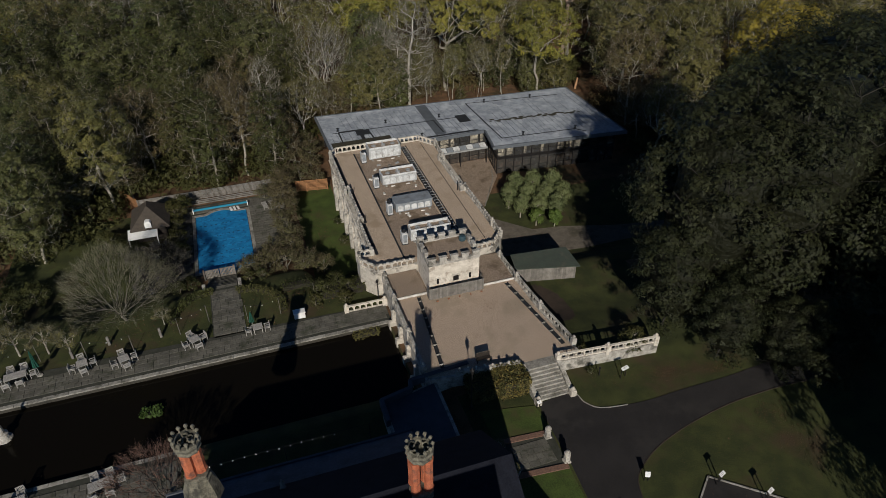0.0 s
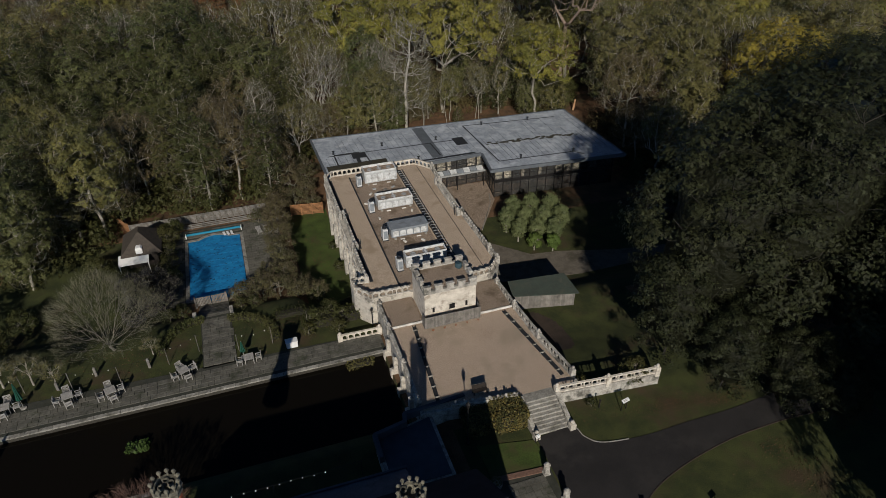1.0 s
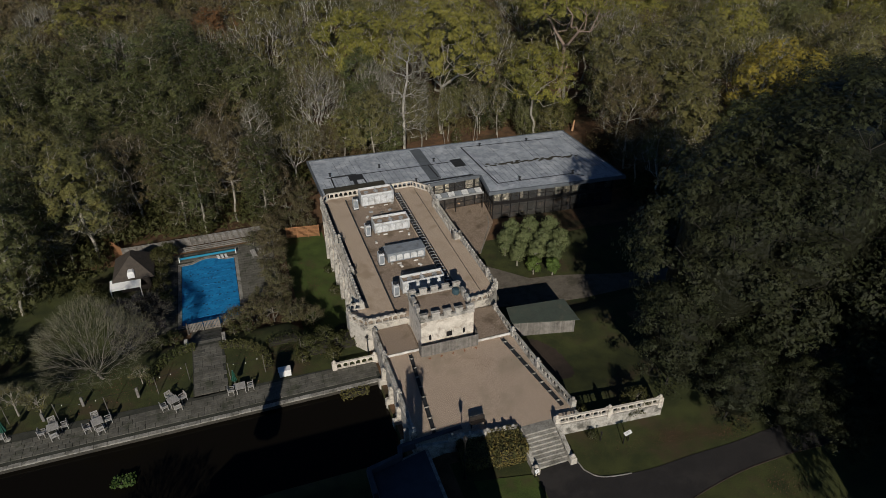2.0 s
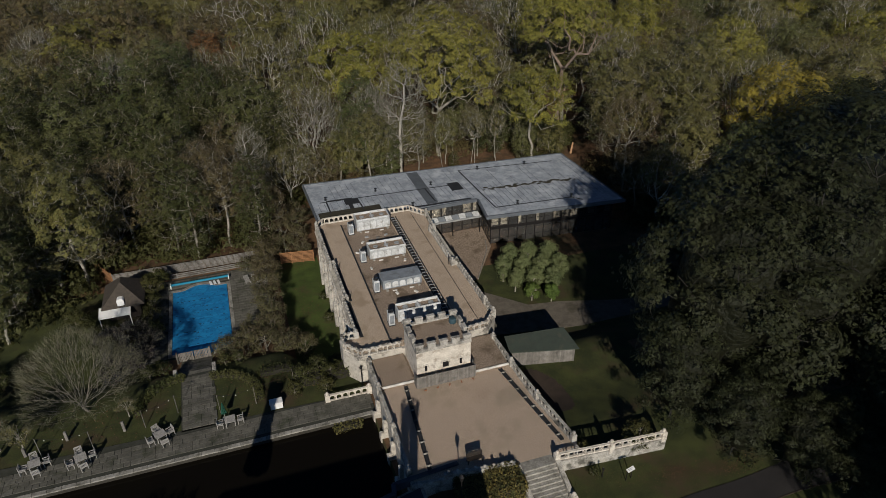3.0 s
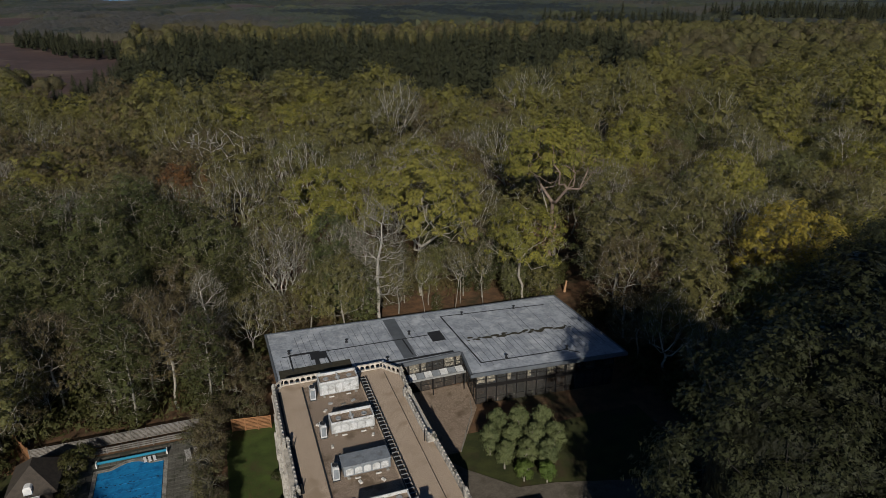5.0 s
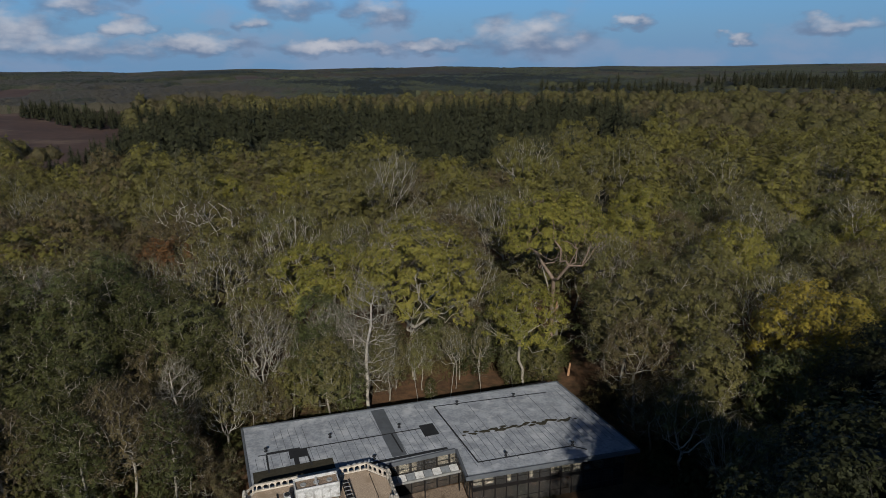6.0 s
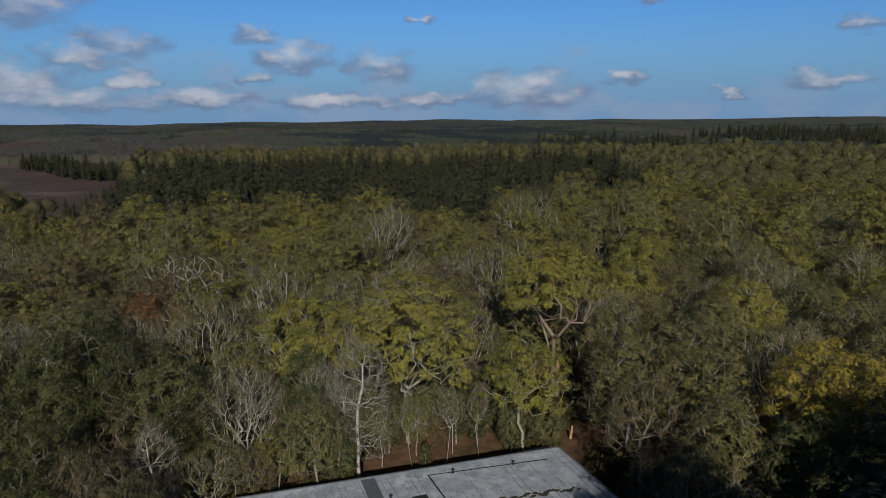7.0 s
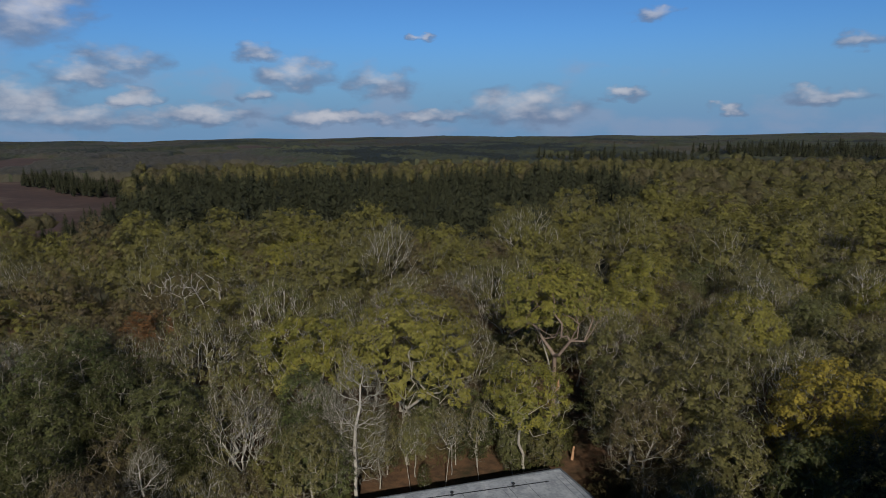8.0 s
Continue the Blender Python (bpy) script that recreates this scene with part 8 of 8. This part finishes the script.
def arc_boxes(cx, cy, r, a0, a1, n, w, z1):
    """Short blocks along an arc of the plan, angles in degrees."""
    out = []
    for i in range(n):
        a = radians(a0 + (a1 - a0) * (i + 0.5) / n)
        x, y = cx + r * math.cos(a), cy + r * math.sin(a)
        out.append((x - w, y - w, -0.25, x + w, y + w, z1))
    return out


leaf_bank("hedge", "low clipped hedge curving round the lawn beside the path", "hedge", arc_boxes(-20.5, 12.0, 4.4, 92, -8, 11, 0.42, 0.5), LEAF_BOX, 7, 90, 0.13)
leaf_bank("hedge", "low clipped hedge curving round the lawn beside the path", "hedge", arc_boxes(-23.6, 12.9, 4.2, 88, 178, 10, 0.42, 0.5), LEAF_BOX, 8, 90, 0.13)
leaf_bank("hedge", "dark clipped hedge between lawn and pool garden", "hedge", [(-15.8, 14.6, -0.4, -12.4, 15.8, 0.55), (-12.6, 13.6, -0.4, -9.8, 14.9, 0.7)], LEAF_IVY, 12, 60, 0.16)
leaf_bank("reed_clump", "green clump of reeds in the black pond", "plant", [(-30.6, 0.6, -0.5, -28.9, 1.6, 0.0)], LEAF_LIME, 9, 90, 0.22)
leaf_bank("reed_clump", "dull clump of reeds at the pond's edge", "plant", [(-9.6, 4.6, -0.5, -7.0, 5.5, 0.0)], LEAF_OLIVE, 10, 60, 0.22)

# ---- far woods: broad canopy, then conifers, then the land to the horizon ----


def crowd(name, label, xs, ys, zs, sizes, template_fn, materials, seed):
    """Many far trees joined: one mesh of solid inner crowns, one of loose sprays round them."""
    rng = np.random.default_rng(seed)
    variants = [template_fn(rng) for _ in range(10)]
    for layer, material in enumerate(materials):
        lrng = np.random.default_rng(seed + 1)
        vs, fs, n0 = [], [], 0
        for i in range(len(xs)):
            v, f = variants[i % 10][layer]
            a = lrng.uniform(0, 2 * math.pi)
            tall = lrng.uniform(0.85, 1.15)
            c, s = math.cos(a), math.sin(a)
            r = v * np.array([sizes[i], sizes[i], sizes[i] * tall])
            vs.append(np.stack([r[:, 0] * c - r[:, 1] * s + xs[i], r[:, 0] * s + r[:, 1] * c + ys[i], r[:, 2] + zs[i]], axis=1))
            fs.append(f + n0)
            n0 += len(v)
        if n0:
            me = numpy_mesh(name, np.concatenate(vs), np.concatenate(fs), material)
            tagged(new(name, me), label if layer == 0 else label + (", outer sprays" if layer == 1 else ", bare twigs"), "wood", kind="stuff")


def lumpy(rng, rings, sides, lumps):
    """A closed, uneven dome, as triangles with shared corners."""
    cen = rng.normal(0, 1, (lumps, 3))
    cen[:, 2] = np.abs(cen[:, 2]) * 0.8
    cen /= np.linalg.norm(cen, axis=1, keepdims=True)
    vs = [np.array([[0.0, 0.0, 1.0]])]
    for i in range(1, rings + 1):
        u = math.pi * 0.68 * i / rings
        th = 2 * math.pi * (np.arange(sides) + 0.5 * (i % 2)) / sides + rng.normal(0, 0.08, sides)
        vs.append(np.stack([np.sin(u) * np.cos(th), np.sin(u) * np.sin(th), np.full(sides, np.cos(u))], axis=1))
    d = np.concatenate(vs)
    near = (d @ cen.T).max(axis=1)
    lump = 0.72 + 0.30 * np.clip((near - 0.72) / 0.28, 0, 1) ** 0.7 + rng.normal(0, 0.025, len(d))
    fs = [[0, 1 + j, 1 + (j + 1) % sides] for j in range(sides)]
    for i in range(rings - 1):
        p, q = 1 + i * sides, 1 + (i + 1) * sides
        for j in range(sides):
            k = (j + 1) % sides
            fs += [[p + j, q + j, p + k], [p + k, q + j, q + k]]
    return d, lump, np.array(fs), cen


def dome(n, size, rings, sides, lumps=15, twigs=0):
    def make(rng):
        d, lump, f, cen = lumpy(rng, rings, sides, lumps)
        body = np.array([5.0, 5.0, 5.2 if n else 3.0])
        up = np.array([0, 0, 11.0 if n else 6.0])
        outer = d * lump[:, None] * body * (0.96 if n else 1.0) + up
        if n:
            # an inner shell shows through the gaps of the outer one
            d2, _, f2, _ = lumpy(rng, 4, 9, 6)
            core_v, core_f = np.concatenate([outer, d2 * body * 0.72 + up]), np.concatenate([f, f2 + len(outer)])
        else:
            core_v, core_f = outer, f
        th, u = rng.uniform(0, 2 * math.pi, n), rng.uniform(-0.2, 1.0, n)
        rr = np.sqrt(np.clip(1 - u * u, 0, 1))
        e = np.stack([rr * np.cos(th), rr * np.sin(th), u], axis=1)
        near = (e @ cen.T).max(axis=1) if n else np.zeros(0)
        lp = 0.76 + 0.30 * np.clip((near - 0.72) / 0.28, 0, 1) ** 0.7 + rng.normal(0, 0.045, n)
        c = e * lp[:, None] * body + up
        layers = [(core_v, core_f), triangles(rng, c, e * 1.2 + np.array([0, 0, 0.25]), size, 0.55)]
        if twigs:
            th, u = rng.uniform(0, 2 * math.pi, twigs), rng.uniform(-0.1, 1.0, twigs)
            rr = np.sqrt(1 - u * u)
            e = np.stack([rr * np.cos(th), rr * np.sin(th), u], axis=1)
            side = np.cross(e, rng.normal(0, 1, e.shape))
            side /= np.linalg.norm(side, axis=1, keepdims=True)
            a = e * body * rng.uniform(0.6, 0.8, (twigs, 1)) + up
            tip = e * body * rng.uniform(0.95, 1.18, (twigs, 1)) + up + rng.normal(0, 0.5, e.shape)
            v = np.stack([a - side * 0.10, a + side * 0.10, tip], axis=1).reshape(-1, 3)
            layers.append((v, np.arange(len(v)).reshape(-1, 3)))
        return layers
    return make


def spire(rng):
    """A conifer: a ragged cone in a shade-darkened colour under whorls of drooping boughs."""
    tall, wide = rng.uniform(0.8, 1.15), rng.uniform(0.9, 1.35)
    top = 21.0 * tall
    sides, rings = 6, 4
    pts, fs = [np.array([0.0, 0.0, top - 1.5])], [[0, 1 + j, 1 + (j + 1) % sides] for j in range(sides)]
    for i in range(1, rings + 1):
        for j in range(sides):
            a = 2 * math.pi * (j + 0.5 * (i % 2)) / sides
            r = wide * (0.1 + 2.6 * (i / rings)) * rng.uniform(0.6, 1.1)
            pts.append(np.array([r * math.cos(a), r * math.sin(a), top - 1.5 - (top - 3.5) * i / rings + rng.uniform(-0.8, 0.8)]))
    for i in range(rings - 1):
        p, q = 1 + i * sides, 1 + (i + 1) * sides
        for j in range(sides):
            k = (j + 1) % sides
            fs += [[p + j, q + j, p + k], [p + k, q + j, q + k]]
    vs = []
    z = top
    while z > top * 0.28:
        deep = (top - z) / top
        r = wide * (0.5 + 6.6 * deep ** 0.8)
        for i in range(4 if deep < 0.12 else 7):
            a = rng.uniform(0, 2 * math.pi)
            rr = r * rng.uniform(0.65, 1.2)
            d, s = np.array([math.cos(a), math.sin(a), 0]), np.array([-math.sin(a), math.cos(a), 0]) * (0.22 + rr * 0.24)
            zz = z + rng.uniform(-0.4, 0.4)
            droop = rr * rng.uniform(0.15, 0.5)
            vs += [d * rr * 0.1 + np.array([0, 0, zz + 0.5]), d * rr * 0.6 + s + np.array([0, 0, zz - droop * 0.6]), d * rr * 1.1 + np.array([0, 0, zz - droop])]
            vs += [d * rr * 0.1 + np.array([0, 0, zz + 0.5]), d * rr * 1.1 + np.array([0, 0, zz - droop]), d * rr * 0.55 - s + np.array([0, 0, zz - droop * 0.6])]
        z -= 0.5 + 1.6 * deep
    return (np.array(pts), np.array(fs)), (np.array(vs), np.arange(len(vs)).reshape(-1, 3))


rng = np.random.default_rng(5)


def in_view(x, y, margin=0.0):
    return (x < 24 + 1.36 * (y + 22) + margin) & (x > -30 - 0.34 * (y + 22) - margin)


def conifer_zone(x, y):
    near = 262 - 0.55 * (x + 60) * (x < 60) - 66 * (x >= 60) + 0.25 * (x - 60) * (x > 130) + 9 * np.sin(x / 19.0) + 6 * np.sin(x / 7.0)
    edge = 190 + 0.55 * (y - 230) + 14 * np.sin(y / 21.0)
    plantation = (y > near) & (x < edge) & (y < 520 - 0.25 * x) & (x > -62 + 0.16 * (y - 330) + 7 * np.sin(y / 17.0))
    belt = 447 - 1.65 * (x + 29) + 12 * np.sin(x / 14.0)
    islands = (x > -170) & (x < -25) & (y > belt) & (y < belt + 80)
    right = (x > 430) & (y > 470 + 0.1 * x) & (y < 760 + 0.25 * x) & (x < 1700) & (np.sin(x / 140.0) > -0.6)
    return plantation | islands | right


def heath_zone(x, y):
    return (x < -50 - 0.05 * (y - 330)) & (y > 325) & (y < 760) & ~conifer_zone(x, y)


def scatter(x0, x1, y0, y1, step):
    gx, gy = np.meshgrid(np.arange(x0, x1, step), np.arange(y0, y1, step))
    gx = gx.ravel() + rng.uniform(-0.45, 0.45, gx.size) * step
    gy = gy.ravel() + rng.uniform(-0.45, 0.45, gy.size) * step
    return gx, gy


def far_tree(H, R, cb, bark, leaf, n, per, size, twigs, twig_mat, low=-0.1, thick=0.9):
    """A lighter woodland tree for the middle distance."""
    return lambda r: [(v, f) for _, v, f, _ in wood_kind(int(r.integers(1, 100000)), H, R, cb, bark, leaf, n, per, 1.3, size, twigs, twig_mat, low, 0.3, thick, 0.06, 1.9, 0.05, raw=True, inner=56 if per > 8 else 0, fan=0.75)]


solo = np.array([(x, y) for k, x, y, _, _ in KEY if y > 90])
gx, gy = scatter(-200, 460, 30, 330, 10.8)
dd = np.hypot(gx, gy)
lone = (np.hypot(gx[:, None] - solo[None, :, 0], gy[:, None] - solo[None, :, 1]) > 7.0).all(axis=1)
middle = lone & in_view(gx, gy) & ~conifer_zone(gx, gy) & ~heath_zone(gx, gy) & ((gy > 102) | (gx > 130)) & (dd < 300)
pick = np.clip(0.5 + 0.17 * (np.sin(gx / 47.0) + np.sin(gy / 39.0 + 2)) + rng.normal(0, 0.27, gx.size), 0, 0.999)
pick = np.clip(pick + 0.32 * np.clip((gx - 40) / 60, 0, 1) + 0.16 * (gx < -12), 0, 0.999)
size_mid = rng.uniform(0.72, 1.25, gx.size) * np.where((gx < -30) & (gy > 190), 0.72, 1.0)
for lo, hi, label, fn, ms, sd in ((0.0, 0.10, "bare grey crowns of the middle wood", far_tree(20, 6.2, 0.2, BARK_WHITE, None, 70, 0, 0.8, 7, TWIG), (BARK_WHITE, TWIG), 31),
                                  (0.10, 0.34, "half-bare brown crowns of the middle wood", far_tree(19, 6.2, 0.18, BARK_OLIVE, LEAF_BROWN, 56, 12, 0.8, 6, TWIG_BROWN), (BARK_OLIVE, LEAF_BROWN, TWIG_BROWN), 32),
                                  (0.34, 0.58, "thin-leaved olive crowns of the middle wood", far_tree(21, 6.8, 0.2, BARK_PALE, FAR_OLIVE, 56, 11, 0.8, 4, TWIG_OLIVE), (BARK_PALE, FAR_OLIVE, TWIG_OLIVE), 35),
                                  (0.58, 0.82, "olive oak crowns of the middle wood", far_tree(20, 6.4, 0.15, BARK_OLIVE, FAR_OLIVE, 50, 22, 0.9, 2, TWIG, -0.4), (BARK_OLIVE, FAR_OLIVE, TWIG), 33),
                                  (0.82, 1.0, "yellow-green oak crowns of the middle wood", far_tree(20, 6.6, 0.2, BARK_OLIVE, FAR_YELLOW, 50, 22, 0.9, 2, TWIG, -0.3), (BARK_OLIVE, FAR_YELLOW, TWIG), 34)):
    sel = middle & (pick >= lo) & (pick < hi)
    x, y = gx[sel], gy[sel]
    crowd("middle_wood", label, x, y, land(x, y) - 0.4, size_mid[sel], fn, ms, sd)
gx, gy = scatter(-330, 900, 150, 700, 8.6)
dd = np.hypot(gx, gy)
broad = in_view(gx, gy) & ~conifer_zone(gx, gy) & ~heath_zone(gx, gy) & (dd >= 300) & (dd < 680)
hue = np.sin(gx / 47.0) + np.sin(gy / 39.0 + 2) + rng.normal(0, 1.1, gx.size)
for lo, hi, n, size, rings, sides in ((300, 450, 60, 1.5, 4, 9), (450, 680, 26, 2.0, 3, 8)):
    ring = broad & (dd >= lo) & (dd < hi)
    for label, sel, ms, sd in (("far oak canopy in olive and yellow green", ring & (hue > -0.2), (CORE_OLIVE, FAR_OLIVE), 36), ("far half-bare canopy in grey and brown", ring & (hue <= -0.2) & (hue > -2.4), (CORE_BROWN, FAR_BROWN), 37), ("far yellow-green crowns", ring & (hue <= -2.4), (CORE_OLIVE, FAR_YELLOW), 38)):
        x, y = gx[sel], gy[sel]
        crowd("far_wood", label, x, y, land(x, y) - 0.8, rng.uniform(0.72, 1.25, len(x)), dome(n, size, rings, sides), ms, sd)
gx, gy = scatter(-330, 620, 180, 720, 8.2)
sel = in_view(gx, gy) & conifer_zone(gx, gy) & (gx < 430) & (rng.random(gx.size) < 0.9)
x, y = gx[sel], gy[sel]
rise = 0.95 + 0.12 * np.sin(x / 13.0) * np.sin(y / 17.0)
crowd("conifer_wood", "dark plantation of tall conifers", x, y, land(x, y) - 0.5, rise * rng.uniform(0.72, 1.22, len(x)) * np.clip(0.7 + (x + 60) / 160, 0.66, 1.0), spire, (NEEDLE_CORE_SHADE, NEEDLE), 39)
gx, gy = scatter(430, 1250, 430, 1000, 22.0)
sel = in_view(gx, gy) & conifer_zone(gx, gy) & (np.hypot(gx, gy) < 1400)
x, y = gx[sel], gy[sel]
crowd("conifer_wood", "conifer belt beyond the oak woods", x, y, land(x, y) - 0.5, rng.uniform(0.8, 1.15, len(x)), spire, (NEEDLE_CORE_SHADE, NEEDLE), 44)


def lattice(x, y, step, seed):
    """Smooth noise from a lattice of random values, 0 to 1."""
    table = np.random.default_rng(seed).random((256, 256))
    u, v = x / step, y / step
    i, j = np.floor(u).astype(int), np.floor(v).astype(int)
    f, g = smooth(u - i, 0, 1), smooth(v - j, 0, 1)
    t = lambda a, b: table[a % 256, b % 256]
    return (t(i, j) * (1 - f) + t(i + 1, j) * f) * (1 - g) + (t(i, j + 1) * (1 - f) + t(i + 1, j + 1) * f) * g


# the distant woods: one uneven canopy that thins out over heaths and fields, as far as the horizon
dist = 440.0 * 1.0165 ** np.arange(146)
turn_az = np.radians(np.arange(-26.0, 62.0, 0.1))
rd, ra = np.meshgrid(dist, turn_az, indexing="ij")
cx, cy = rd * np.sin(ra), rd * np.cos(ra)
grain = lattice(cx, cy, 9.0, 51) * 0.6 + lattice(cx, cy, 4.2, 52) * 0.4
patch = lattice(cx, cy * 0.55, 150.0, 53) * 0.65 + lattice(cx, cy * 0.6, 60.0, 54) * 0.35
kind_of = lattice(cx, cy * 0.5, 240.0, 55) * 0.5 + lattice(cx, cy * 0.6, 75.0, 56) * 0.32 + grain * 0.18
right_wood = conifer_zone(cx, cy) & (cx > 430) & (rd < 1500)
cleared = np.where(heath_zone(cx, cy), 1.0, smooth(patch, 0.56, 0.62) * (rd > 700))
open_land = (cleared > 0.9) | conifer_zone(cx, cy) & (cx < 430)
con = (right_wood | (kind_of > 0.63)) & ~open_land
tall = np.where(con, 8.5, 7.5) * (0.5 + 0.8 * grain) * (1 - cleared)
cz = land(cx, cy) + np.where(open_land, -2.0, tall)
nr, na = rd.shape
idx = np.arange(nr * na).reshape(nr, na)
quad = np.stack([idx[:-1, :-1], idx[1:, :-1], idx[1:, 1:], idx[:-1, 1:]], axis=-1).reshape(-1, 4)
verts = np.stack([cx, cy, cz], axis=-1).reshape(-1, 3)
mid_open = open_land[:-1, :-1].ravel() & open_land[1:, 1:].ravel() & open_land[:-1, 1:].ravel()
mid_con, mid_kind = con[:-1, :-1].ravel(), kind_of[:-1, :-1].ravel()
for label, name, sel, material in (("distant woods in haze-dulled green", "far_wood", ~mid_open & ~mid_con & (mid_kind > 0.46), DISTANT_GREEN), ("distant woods in haze-greyed brown", "far_wood", ~mid_open & ~mid_con & (mid_kind <= 0.46), DISTANT_BROWN), ("distant dark conifer woods", "conifer_wood", ~mid_open & mid_con, DISTANT_DARK)):
    used, back = np.unique(quad[sel].ravel(), return_inverse=True)
    tagged(new(name, numpy_mesh(name, verts[used], back.reshape(-1, 4), material)), label, "wood", kind="stuff")
